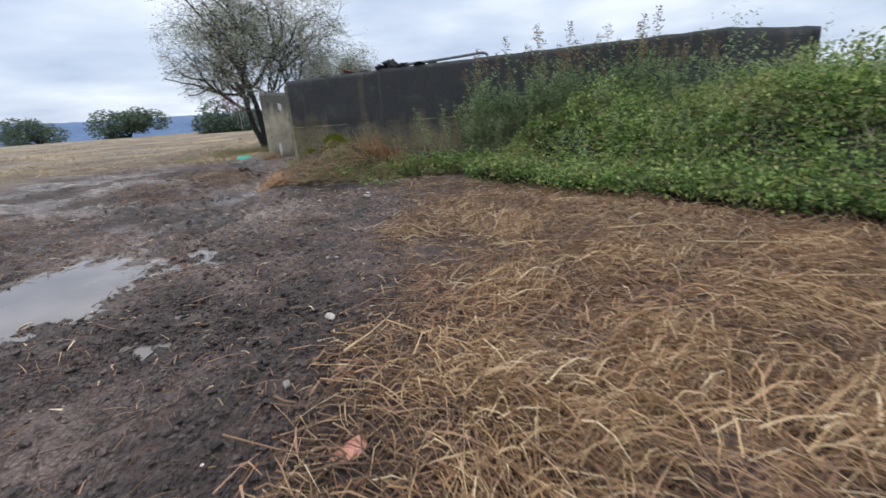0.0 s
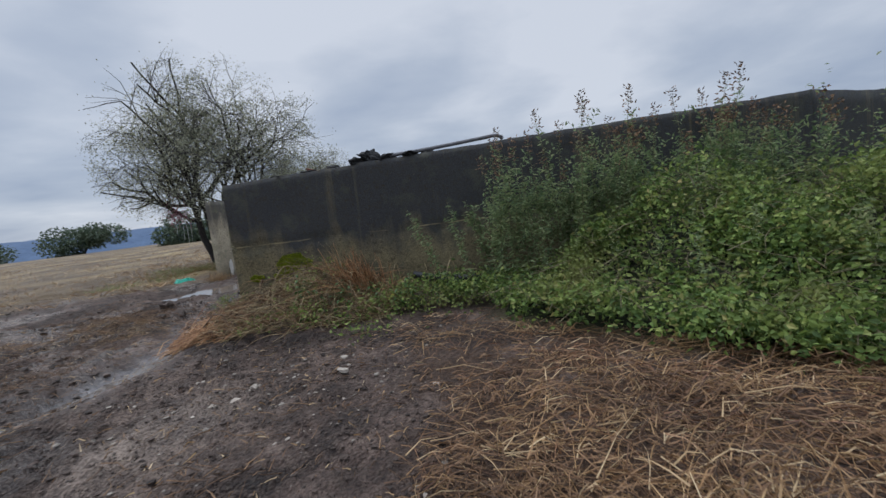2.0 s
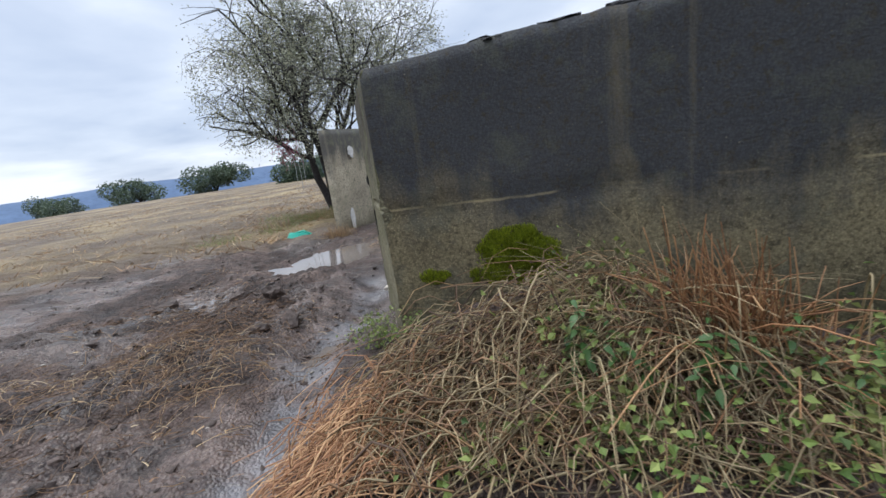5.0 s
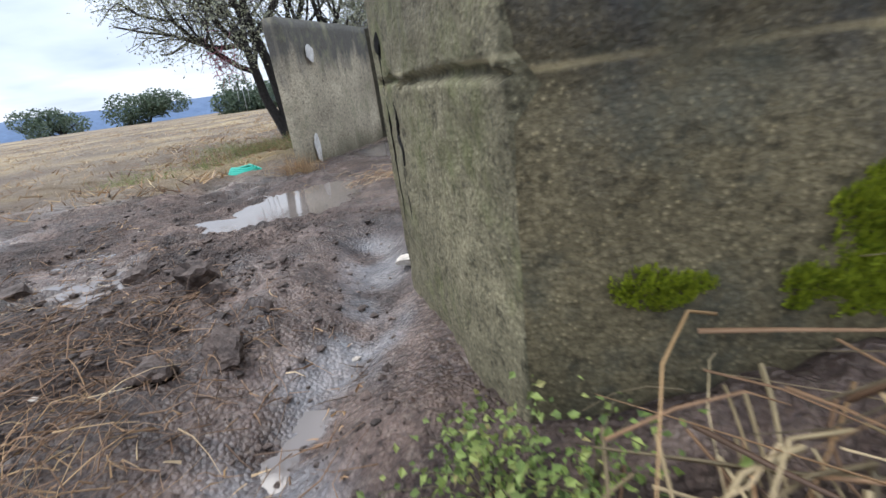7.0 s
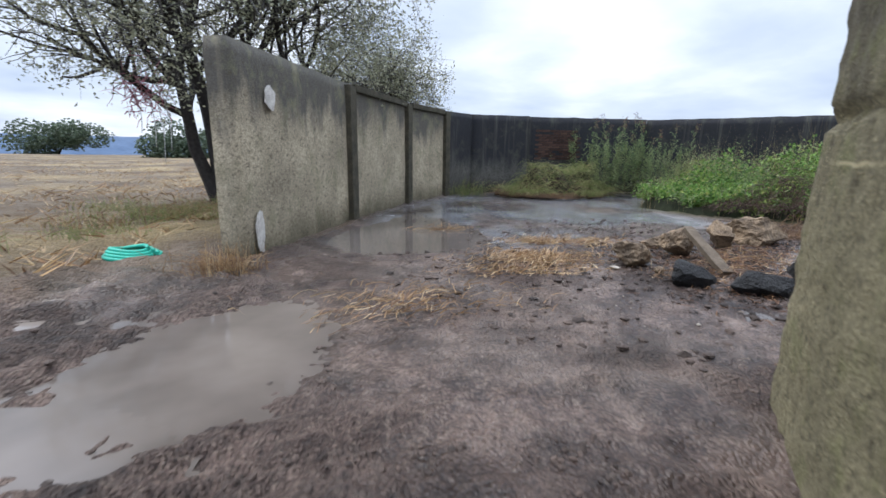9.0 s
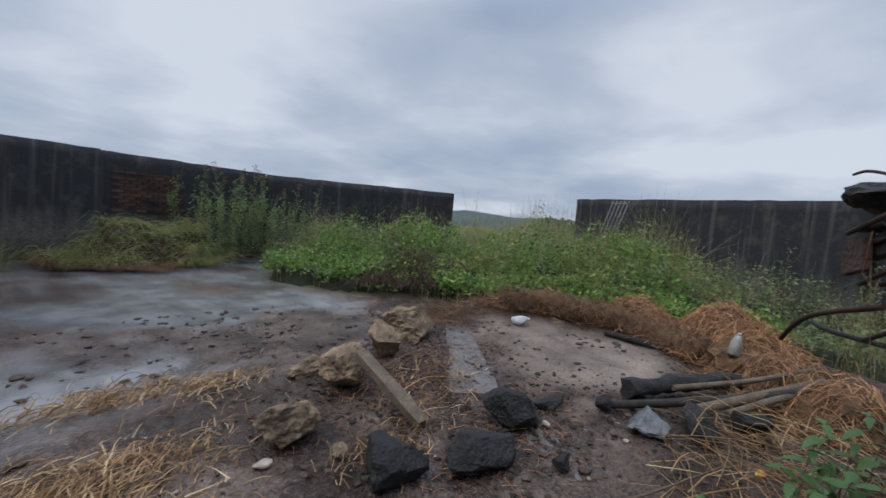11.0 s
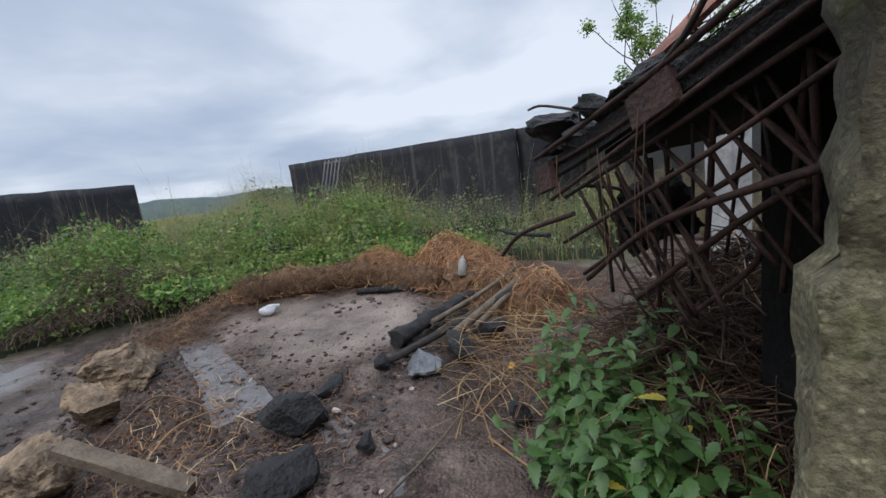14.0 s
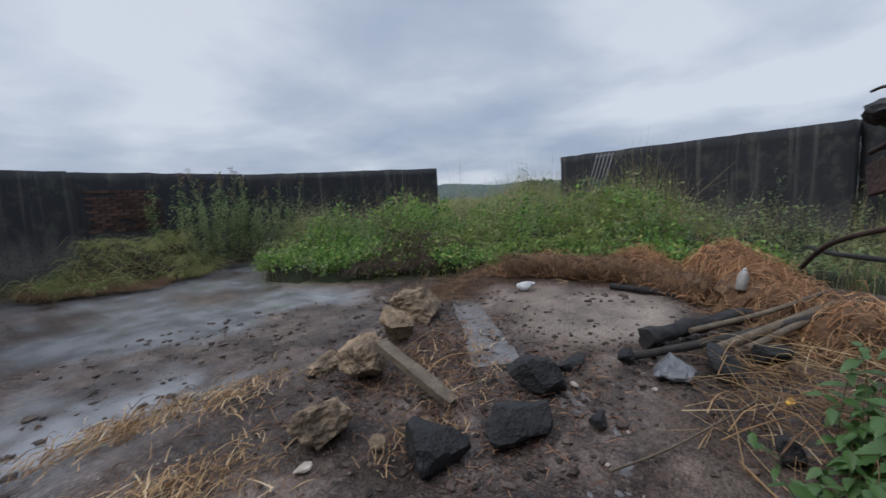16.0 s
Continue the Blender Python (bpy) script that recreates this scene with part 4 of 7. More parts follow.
near_strip = [(2.2, 7.2), (1.5, 5.6), (2.9, 4.15), (3.9, 3.05), (5.2, 1.25), (6.6, 0.2), (7.4, 2.0), (5.6, 4.8), (4.4, 6.8)]
far_strip = [(4.4, 6.9), (5.6, 4.8), (7.4, 2.0), (6.6, 0.2), (12, -2), (13, 8), (8, 7.0)]
thicket("bramble_thicket", near_strip, 60000, bramble_height, (0.035, 0.085), BRAMBLE, "dense green bramble thicket against a wall", 61, 0.55, fray=0.7)
thicket("bramble_thicket", far_strip, 30000, bramble_height, (0.045, 0.10), BRAMBLE, "tall green bramble mound beside straw", 62)
fringe = [(1.0, 7.3), (0.4, 6.9), (1.4, 6.0), (1.6, 5.3), (2.9, 3.95), (4.0, 2.8), (5.3, 1.1), (5.6, 1.6), (4.2, 3.4), (3.2, 4.6), (2.0, 6.2), (1.8, 7.3)]
thicket("bramble_fringe", fringe, 9000, lambda x, y: 0.32 + 0.22 * fbm(x, y, 2.0, 2, 5), (0.04, 0.085), BRAMBLE, "low trailing bramble leaves at the straw edge", 63, 0.1)
canes = scatter(900, near_strip + [], 64)
q = np.random.default_rng(65)
P = lying_straw(canes, q, (0.4, 1.1), 0.02, None, 1, 6, 0.4)
P[..., 2] += (bramble_height(canes[:, 0], canes[:, 1]) * q.uniform(0.5, 1.02, len(canes)))[:, None] + 0.12 * np.sin(np.linspace(0, np.pi, 6))[None, :]
stuff("bramble_canes", strands("bramble_canes", P, q.uniform(0.003, 0.007, len(canes)), STEM), "brown arching bramble canes", "canes")


# ---- tall weeds ----
WEED_LEAVES = []


def tall_weed(seed, height, leaf, mat, name="tall_weed", label="tall leafy weed with a thin pale stem", pairs=95, head=False):
    """One upright weed: a stem, its leaves, and where it has one a seed head."""
    q = np.random.default_rng(seed)
    root = new(name)
    t = np.linspace(0, 1, 8)
    lean = q.normal(0, 0.12, 2)
    axis = np.stack([lean[0] * t ** 2 * height, lean[1] * t ** 2 * height, t * height], -1)
    part("stem", strands("stem", axis[None], np.array([0.006]), STEM), None, root)
    f = np.sort(q.uniform(0.15, 1.0, pairs))
    c = np.stack([np.interp(f, t, axis[:, i]) for i in range(3)], -1)
    a = np.arange(pairs) * 2.4 + q.normal(0, 0.4, pairs)
    d = np.stack([np.cos(a), np.sin(a), q.uniform(-0.35, 0.5, pairs)], -1)
    size = leaf * (1.15 - 0.75 * f) * q.uniform(0.7, 1.2, pairs)
    groups = [leaf_arrays(c, d, np.tile([0, 0, 1.0], (pairs, 1)) + q.normal(0, 0.25, (pairs, 3)), size, size * 0.30)]
    for j in range(12):
        s = q.uniform(0.35, 0.85)
        at = np.array([np.interp(s, t, axis[:, i]) for i in range(3)])
        b = q.uniform(-np.pi, np.pi)
        twig = at + np.outer(np.linspace(0.1, 1, 9), np.array([np.cos(b) * 0.16, np.sin(b) * 0.16, 0.22]) * height * 0.42)
        dd = random_dirs(9, q, 0.2)
        groups.append(leaf_arrays(twig, dd, random_dirs(9, q, 1), np.full(9, leaf * 0.6), np.full(9, leaf * 0.2)))
    part("leaves", joined("leaves", groups, mat), None, root)
    WEED_LEAVES.append((np.concatenate([v for v, _ in groups]), np.concatenate([f + o for (_, f), o in zip(groups, np.cumsum([0] + [len(v) for v, _ in groups[:-1]]))])))
    if head:
        hn = 40
        hc = axis[-1] + np.stack([q.normal(0, 0.03, hn), q.normal(0, 0.03, hn), q.uniform(-0.2, 0.1, hn)], -1)
        part("seed_head", joined("seed_head", [leaf_arrays(hc, random_dirs(hn, q, 0.6), random_dirs(hn, q), np.full(hn, 0.05), np.full(hn, 0.018))], STRAW_DARK), None, root, "dull brown seed head")
    return tagged(root, label, "weed", "tall weeds")


weeds = [tall_weed(70 + i, h, lf, WEED, head=hd) for i, (h, lf, hd) in enumerate(((1.95, 0.135, True), (1.7, 0.13, False), (2.2, 0.12, True), (1.45, 0.14, False), (1.8, 0.12, False)))]


def plant(x, y, z, s, kind, turn):
    return copy_thing(kind, pose(x, y, z, 0, 0, turn) @ Matrix.Diagonal((s, s, s, 1)))


q = np.random.default_rng(80)
for i, w in enumerate(weeds):
    w.matrix_basis = pose(1.9 + 0.9 * i, 6.75, float(lie(1.9 + 0.9 * i, 6.75)) - 0.03, 0, 0, 40 * i)
for i in range(120):
    x = 1.65 + 4.6 * q.uniform()
    y = q.uniform(6.1, 7.05) - 0.35 * (x > 4) * q.uniform()
    s = q.uniform(0.85, 1.15) * (0.90 + 0.05 * x)
    ob = plant(x, y, float(lie(x, y)) - 0.04, 1.0, weeds[i % 5], q.uniform(0, 360))
    ob.scale = (s, s, s)


def weed_stand(name, xy, scale, mat, label, seed):
    """Weeds too many and too far to count, joined."""
    q = np.random.default_rng(seed)
    groups = []
    for i, (x, y) in enumerate(xy):
        V, F = WEED_LEAVES[i % 5]
        F = F[np.isin(F[:, 0] // 5 % 2, (0,))]
        s, a = q.uniform(*scale), q.uniform(0, 2 * np.pi)
        c, w = math.cos(a) * s, math.sin(a) * s
        groups.append((np.stack([V[:, 0] * c - V[:, 1] * w + x, V[:, 0] * w + V[:, 1] * c + y, V[:, 2] * s + float(lie(x, y))], -1), F))
    return stuff(name, joined(name, groups, mat), label, "weeds")


weed_stand("weed_stand", scatter(190, [(5.0, 7.0), (5.6, 4.6), (7.0, 1.6), (10.5, 1.0), (10.8, 7.6), (7.5, 7.0)], 881), (0.8, 1.3), WEED, "tall grey-green weeds crowding a wall", 882)
weed_stand("weed_stand", scatter(40, [(2.2, 7.0), (2.0, 5.9), (3.6, 4.2), (5.4, 2.6), (5.2, 6.9)], 883), (0.45, 0.9), WEED, "leafy weeds standing out of brambles", 884)
for x, y, turn, tilt, s in ((1.2, 6.7, 30, -24, 0.95), (1.45, 6.5, 100, -12, 0.9)):
    ob = copy_thing(weeds[1], pose(x, y, float(lie(x, y)), 0, tilt, turn * 0))
    ob.scale = (s, s, s)
weed_stand("weed_stand", scatter(420, [(4.6, 23.8), (9.3, 20.6), (13.0, 20.0), (13.0, 17.2), (10.7, 16.6), (8.3, 11.2), (6.2, 10.6), (5.9, 16.2), (4.4, 19.5)], 885), (0.4, 0.85), WEED, "grey-green weeds before the yard walls", 886)
weed_stand("weed_stand", scatter(260, [(3.2, 18.4), (2.9, 20.3), (4.2, 22.4), (6.0, 21.0), (7.2, 17.0), (6.6, 12.4), (5.6, 11.8), (5.6, 15.4), (4.2, 17.4)], 887), (0.25, 0.55), YARD_LEAF, "fresh green nettles across the yard", 888)


# ---- weeds and grass within the yard ----
WEED_FRONT = [(4.6, 24.3), (3.6, 22.0), (2.5, 20.4), (2.75, 19.0), (3.6, 17.3), (5.1, 15.4), (5.3, 13.4), (5.2, 11.6), (4.5, 9.5)]


def yard_height(x, y):
    d = np.where(inside(x, y, WEEDS), line_dist(x, y, WEED_FRONT), 0)
    return (0.30 + 0.75 * smooth_step(0, 2.2, d) + 0.35 * smooth_step(2.5, 5.5, d)) * (0.85 + 1.1 * fbm(x, y, 0.8, 3, 91) + 0.25 * vnoise(x * 2.3, y * 2.3, 6)) + 0.10


near_weeds = [(2.75, 19.0), (2.5, 20.4), (3.6, 22.0), (4.6, 24.3), (9.6, 20.8), (15, 22), (15, 16), (11.2, 16.8), (8.4, 10.4), (8.1, 8.0), (4.8, 9.8), (5.3, 11.6), (5.4, 13.4), (5.2, 15.4), (3.7, 17.2)]
undergrowth("yard_undergrowth", 2, 16, 8, 24.4, yard_height, near_weeds, 0.52, "dark sheet standing in for shade inside waist-high weeds", 0.2)
front = [(2.7, 18.9), (2.4, 20.4), (3.4, 21.6), (5.2, 21.5), (7.5, 19.0), (8.0, 15.0), (6.4, 11.4), (5.0, 12.0), (5.1, 15.2), (3.6, 17.1)]
thicket("weed_carpet", front, 30000, yard_height, (0.05, 0.12), YARD_LEAF, "bright green nettles and brambles in the yard", 92, 0.35, (0.45, 0.75), category="weeds")
thicket("weed_carpet", near_weeds, 30000, yard_height, (0.05, 0.13), WEED, "grey-green waist-high weeds before far walls", 93, 0.4, (0.25, 0.4), category="weeds")


def grass_field(name, xy, height, width, mat, label, seed, droop=0.35):
    q = np.random.default_rng(seed)
    n, k = len(xy), 4
    t = np.linspace(0, 1, k)
    a = q.uniform(-np.pi, np.pi, n)
    H = q.uniform(0.6, 1.15, n) * height
    out = np.abs(q.normal(0, droop, n)) * H
    P = np.zeros((n, k, 3))
    P[..., 0] = xy[:, :1] + (np.cos(a) * out)[:, None] * t ** 2
    P[..., 1] = xy[:, 1:] + (np.sin(a) * out)[:, None] * t ** 2
    P[..., 2] = lie(xy[:, 0], xy[:, 1])[:, None] + H[:, None] * t * (1 - 0.25 * t * np.minimum(out / np.maximum(H, 0.01), 1.2)[:, None])
    return stuff(name, blades(name, P, q.uniform(0.6, 1.2, n) * width, mat, seed), label, "grass")


xy = scatter(30000, near_weeds, 94)
xy = xy[g.uniform(size=len(xy)) < 0.12 + 1.6 * fbm(xy[:, 0], xy[:, 1], 0.5, 3, 96) + 0.10 * (xy[:, 0] - 5.5)]
grass_field("tall_grass", xy, yard_height(xy[:, 0], xy[:, 1]) * 1.15, 0.005, GRASS, "tall seeding grass among the yard weeds", 95)
xy = scatter(7000, near_weeds, 941)
grass_field("seeding_grass", xy, yard_height(xy[:, 0], xy[:, 1]) * 1.45, 0.004, HEAP_STALK, "tan seeding stalks over the yard weeds", 942)
far_weeds = [(15, 22.5), (15, 16), (60, 14), (70, 60), (20, 45), (9.8, 21.2)]
xy = scatter(20000, far_weeds, 96)
grass_field("tall_grass", xy, np.full(len(xy), 0.85), 0.02, GRASS, "tall yellow-green grass beyond the wall gap", 97)
xy = scatter(1500, [(8.5, 20.5), (12, 20), (13, 17.6), (11.5, 16.8), (8.8, 18.4)], 98)
grass_field("tall_grass", xy, np.full(len(xy), 1.0), 0.006, STRAW, "bleached seeding grass in the wall gap", 99)

# overgrown bank in the corner of the yard
BANK = [(-0.9, 23.6), (-0.4, 22.9), (0.4, 22.5), (2.2, 22.7), (3.0, 23.4), (3.4, 24.2), (0.6, 24.2)]


def bank_height(x, y):
    return 0.10 + 0.52 * smooth_step(0, 0.5, edge_depth(x, y, BANK) + 0.2 * fbm(x, y, 2.5, 3, 14)) * (0.85 + 1.9 * fbm(x, y, 1.9, 3, 12))


EARTH = make_simple("dark_earth", (0.018, 0.013, 0.010), (0.06, 0.042, 0.03), 7.0, 0.95)
ob = undergrowth("earth_bank", -1.2, 3.6, 22.2, 24.3, bank_height, BANK, 0.9, "dark undercut earth bank below grass", 0.12)
ob.data.materials[0] = EARTH
xy = ragged(scatter(3000, BANK, 101), 105, 0.5)
q = np.random.default_rng(102)
t = np.linspace(0, 1, 4)
a = q.uniform(-np.pi, np.pi, len(xy))
H = q.uniform(0.25, 0.85, len(xy))
P = np.zeros((len(xy), 4, 3))
P[..., 0] = xy[:, :1] + (np.cos(a) * H * 0.7)[:, None] * t
P[..., 1] = xy[:, 1:] + ((np.sin(a) * 0.6 - 0.35) * H)[:, None] * t
P[..., 2] = (lie(xy[:, 0], xy[:, 1]) + 0.85 * bank_height(xy[:, 0], xy[:, 1]))[:, None] + H[:, None] * (t - 0.95 * t ** 2)
stuff("bank_grass", strands("bank_grass", P, q.uniform(0.003, 0.008, len(xy)), GRASS), "drooping olive grass over an earth bank", "grass")
xy = ragged(scatter(4200, BANK, 103), 104, 0.5) - np.array([0, 0.22])
P = lying_straw(xy, q, (0.15, 0.5), 0.03, -1.5, 0.6, 4, 0.2)
P[..., 2] += bank_height(xy[:, 0], xy[:, 1])[:, None] * q.uniform(0.2, 0.9, len(xy))[:, None]
stuff("bank_grass", strands("bank_grass", P, q.uniform(0.003, 0.006, len(xy)), STRAW_DARK), "rusty dead grass hanging down an earth bank", "grass")
for x, y, s in ((2.6, 23.3, 1.0), (2.9, 22.9, 0.85), (2.3, 23.8, 1.1), (3.6, 23.2, 0.95), (4.0, 23.4, 1.05), (3.3, 23.6, 1.1), (4.5, 23.0, 0.9), (3.9, 22.7, 0.8), (4.6, 23.7, 1.0), (5.1, 23.2, 0.9), (3.0, 23.8, 0.9)):
    for k in range(3):
        ob = plant(x + q.normal(0, 0.25), y + q.normal(0, 0.25), 0.2, 1.0, weeds[(int(x * 10) + k) % 5], q.uniform(0, 360))
        ob.scale = (s, s, s)

weed_stand("weed_stand", np.concatenate([scatter(90, [(2.6, 22.9), (5.6, 22.2), (6.4, 23.6), (4.6, 24.3), (1.8, 24.1)], 891), scatter(3, BANK, 892)]), (0.55, 1.0), WEED, "rank weeds rising against the back wall", 893)
DEAD_CANE = make_simple("dead_bramble_cane", (0.035, 0.022, 0.017), (0.13, 0.085, 0.06), 3.0, 0.9, 0, 0.2)
# bramble mound with dead canes
MOUND = [(3.0, 18.2), (3.6, 17.2), (4.8, 16.6), (5.6, 17.0), (5.4, 18.4), (4.2, 19.2)]


def mound_height(x, y):
    return (0.15 + 0.75 * smooth_step(0, 1.1, edge_depth(x, y, MOUND))) * (1 + 0.8 * fbm(x, y, 1.4, 3, 71))


thicket("bramble_mound", MOUND, 4200, mound_height, (0.05, 0.10), BRAMBLE, "bramble mound over a spoil heap", 111, 0.35)
xy = scatter(1500, MOUND, 112)
P = lying_straw(xy, q, (0.3, 0.9), 0.03, None, 1, 6, 0.5)
P[..., 2] += (mound_height(xy[:, 0], xy[:, 1]) * q.uniform(0.35, 1.05, len(xy)))[:, None] + 0.15 * np.sin(np.linspace(0, np.pi, 6))[None, :]
stuff("dead_canes", strands("dead_canes", P, q.uniform(0.003, 0.007, len(xy)), DEAD_CANE), "brown dead bramble canes over a heap", "canes")


# ---- the tree by the opening ----
def grow_tree(name, x, y, stems, seed, levels, first, spread, label, leaf_n, leaf_size, leaf_mat, squash=1.0, centre=None, radii=None):
    """A tree with several leaning stems, limbs and twigs that end at an uneven crown."""
    q = np.random.default_rng(seed)
    root = new(name)
    root.matrix_basis = pose(x, y, float(lie(x, y)) - 0.1)
    wood, twigs, ends = [], [], []

    def limb(p, d, length, r, level):
        k = 6
        pts = [p]
        for _ in range(k - 1):
            d = unit(d + q.normal(0, 0.13, 3) + np.array([0, 0, 0.09 if level < 3 else -0.03]))
            p = p + d * length / (k - 1)
            pts.append(p)
        (wood if level < 3 else twigs).append((np.array(pts), r))
        if radii is not None and level > 1:
            e = (pts[-1] - centre) / radii
            if (e @ e) > 1.05:
                ends.append(pts[-1])
                return
        if level >= 2 and p[2] < 1.9:
            return
        if level >= levels:
            ends.extend(pts[2:])
            return
        for _ in range(q.integers(4, 6) if level < 3 else (3 if level < 4 else q.integers(2, 4))):
            s = q.integers(2, k)
            side = unit(np.cross(d, q.normal(size=3)))
            nd = unit(d * q.uniform(0.5, 0.9) + side * spread * q.uniform(0.5, 1.1))
            limb(pts[s], nd, length * q.uniform(0.56, 0.80), max(r * 0.52, 0.005), level + 1)

    for d, L, r in stems:
        limb(np.zeros(3) + q.normal(0, 0.05, 3) * (1, 1, 0), unit(np.array(d, dtype=float)), L * first, r, 0)
    groups = []
    for pts, r in wood:
        groups.append(strand_arrays(pts[None], np.array([r]), 0.62, 7))
    part("trunk", joined("trunk", groups, BARK), None, root, "dark forked trunk and limbs")
    P = np.array([p for p, _ in twigs])[:, [0, 2, 3, 5]]
    V, F = strand_arrays(P, np.array([r for _, r in twigs]), 0.5)
    part("twig_work", np_mesh("twig_work", V, F, TWIG), None, root)
    E = np.array(ends)
    c = E[q.integers(0, len(E), leaf_n)] + q.normal(0, 0.13, (leaf_n, 3))
    L = q.uniform(0.6, 1.3, leaf_n) * leaf_size
    part("crown", leaves("crown", c, random_dirs(leaf_n, q, -0.2), random_dirs(leaf_n, q, 0.5), L, L * 0.5, leaf_mat), None, root, "sparse small grey-green leaves")
    return tagged(root, label, "tree")


grow_tree("tree", -7.75, 20.1, [((-0.48, 0.05, 1), 3.6, 0.16), ((-0.12, 0.1, 1), 4.0, 0.19), ((0.3, 0.25, 1), 3.6, 0.14)], 5, 6, 1.0, 0.95,
          "half-bare forked tree with sparse grey-green leaves", 40000, 0.08, TREE_LEAF, 1.0, np.array([0.5, 0.0, 5.1]), np.array([4.5, 4.2, 3.6]))


def far_bush(x, y, w, h, seed, mat=BUSH_LEAF, n=4200, size=0.5, base=0.0):
    q = np.random.default_rng(seed)
    root = new("far_bush")
    root.matrix_basis = pose(x, y, float(lie(x, y)) + base)
    lobes = np.stack([q.normal(0, w * 0.3, 9), q.normal(0, w * 0.22, 9), q.uniform(0.12, 0.62, 9) * h], -1)
    lr = q.uniform(0.26, 0.38, 9) * h
    i = q.integers(0, 9, n)
    c = lobes[i] + unit(q.normal(size=(n, 3))) * (lr[i] * q.uniform(0.6, 1.05, n))[:, None] * (1.25, 1.1, 1)
    c[:, 2] = np.maximum(c[:, 2], 0.05)
    part("crown", leaves("crown", c, random_dirs(n, q), random_dirs(n, q, 0.6), np.full(n, size), np.full(n, size * 0.7), mat), None, root)
    trunks = [strand_arrays(np.array([[[0, 0, 0], [l[0] * 0.5, l[1] * 0.5, l[2] * 0.6], l]]), np.array([w * 0.02]), 0.5, 5) for l in lobes[:5]]
    part("trunk", joined("trunk", trunks, BARK), None, root)
    return tagged(root, "rounded dark green bush at the field's far edge", "bush", "bushes beyond the field")


far_bush(-62.5, 91, 9, 7.0, 121)
far_bush(-93, 104, 12, 7.5, 122)
far_bush(-116, 101, 12, 7.0, 123)
far_bush(-36, 80, 9, 6.0, 124)
far_bush(-150, 108, 14, 6.5, 125)
far_bush(62, 40, 8, 5.5, 126, base=-1.5)


grow_tree("tree", -4.7, 26.2, [((-0.3, 0.05, 1), 2.6, 0.12), ((0.35, 0.0, 1), 2.8, 0.12), ((0.6, -0.2, 1), 2.8, 0.10)], 15, 6, 1.0, 0.95,
          "leafy low tree behind a concrete wall", 16000, 0.10, TREE_LEAF, 1.0, np.array([0.2, 0.0, 4.1]), np.array([3.1, 2.6, 2.1]))


grow_tree("tree", 14.2, 3.4, [((-0.06, 0.03, 1), 3.9, 0.08), ((0.08, 0.04, 1), 4.0, 0.07)], 25, 4, 1.0, 0.9,
          "leafy green tree standing beyond the yard", 7000, 0.13, YARD_LEAF, 1.0, np.array([0.0, 0.0, 4.4]), np.array([0.9, 0.9, 1.3]))


# ---- distance ----
def hills(name, a0, a1, r, mat, low, high, seed, label):
    """A wooded ridge along the skyline, from bearing a0 to a1."""
    n, k = 160, 10
    ang = np.radians(np.linspace(a0, a1, n))
    h = low + (high - low) * (0.5 + 0.5 * fbm(np.degrees(ang) * 0.09, np.zeros(n), 1.0, 4, seed)) + 1.2 * fbm(np.degrees(ang) * 2.2, np.zeros(n), 1.0, 3, seed + 2)
    V = []
    for j in range(k):
        f = j / (k - 1)
        rr = r * (1 + 0.35 * f)
        V.append(np.stack([rr * np.cos(ang), rr * np.sin(ang) + 10, -40 + (h + 40) * np.sin(f * np.pi / 2)], -1))
    V = np.concatenate(V)
    i = np.arange(n * k).reshape(k, n)
    F = np.stack([i[:-1, :-1], i[:-1, 1:], i[1:, 1:], i[1:, :-1]], -1).reshape(-1, 4)
    return tagged(new(name, np_mesh(name, V, F, mat)), label, "hills", kind="structure")


# Green woods tinted blue: distance haze is put into this base colour.
HILL_HAZE = make_simple("haze_blue_wooded_hill", (0.055, 0.095, 0.17), (0.085, 0.135, 0.22), 0.02, 0.95, 0, 0)
HILL_GREEN = make_simple("green_wooded_hill", (0.045, 0.068, 0.065), (0.08, 0.10, 0.088), 0.02, 0.95, 0, 0)
hills("backdrop_west", 95, 200, 900, HILL_HAZE, 18, 32, 3, "wooded ridge across the valley painted haze blue")
hills("backdrop_east", -30, 75, 800, HILL_GREEN, 6, 30, 9, "low green wooded hills beyond the yard")
hills("backdrop_south", 200, 330, 900, HILL_HAZE, 12, 28, 13, "distant low ridge painted haze blue")


# ---- builders for solid things ----
def tube_bm(pts, radii, sides=9, rough=0.0, seed=1, bm=None):
    """A closed round bar along pts."""
    bm = bm or bmesh.new()
    pts = [Vector(p) for p in pts]
    rings = []
    for i, p in enumerate(pts):
        t = (pts[min(i + 1, len(pts) - 1)] - pts[max(i - 1, 0)]).normalized()
        a = t.cross(Vector((1, 0, 0)) if abs(t.z) > 0.9 else Vector((0, 0, 1))).normalized()
        b = t.cross(a)
        ring = []
        for k in range(sides):
            w = 2 * math.pi * k / sides
            r = radii[i] * (1 + rough * noise.noise(Vector((p.x * 6 + k, p.y * 6, p.z * 6 + seed))))
            ring.append(bm.verts.new(p + a * (r * math.cos(w)) + b * (r * math.sin(w))))
        rings.append(ring)
    for q0, q1 in zip(rings[:-1], rings[1:]):
        for k in range(sides):
            f = bm.faces.new((q0[k], q0[(k + 1) % sides], q1[(k + 1) % sides], q1[k]))
            f.smooth = True
    bm.faces.new(rings[0][::-1])
    bm.faces.new(rings[-1])
    return bm


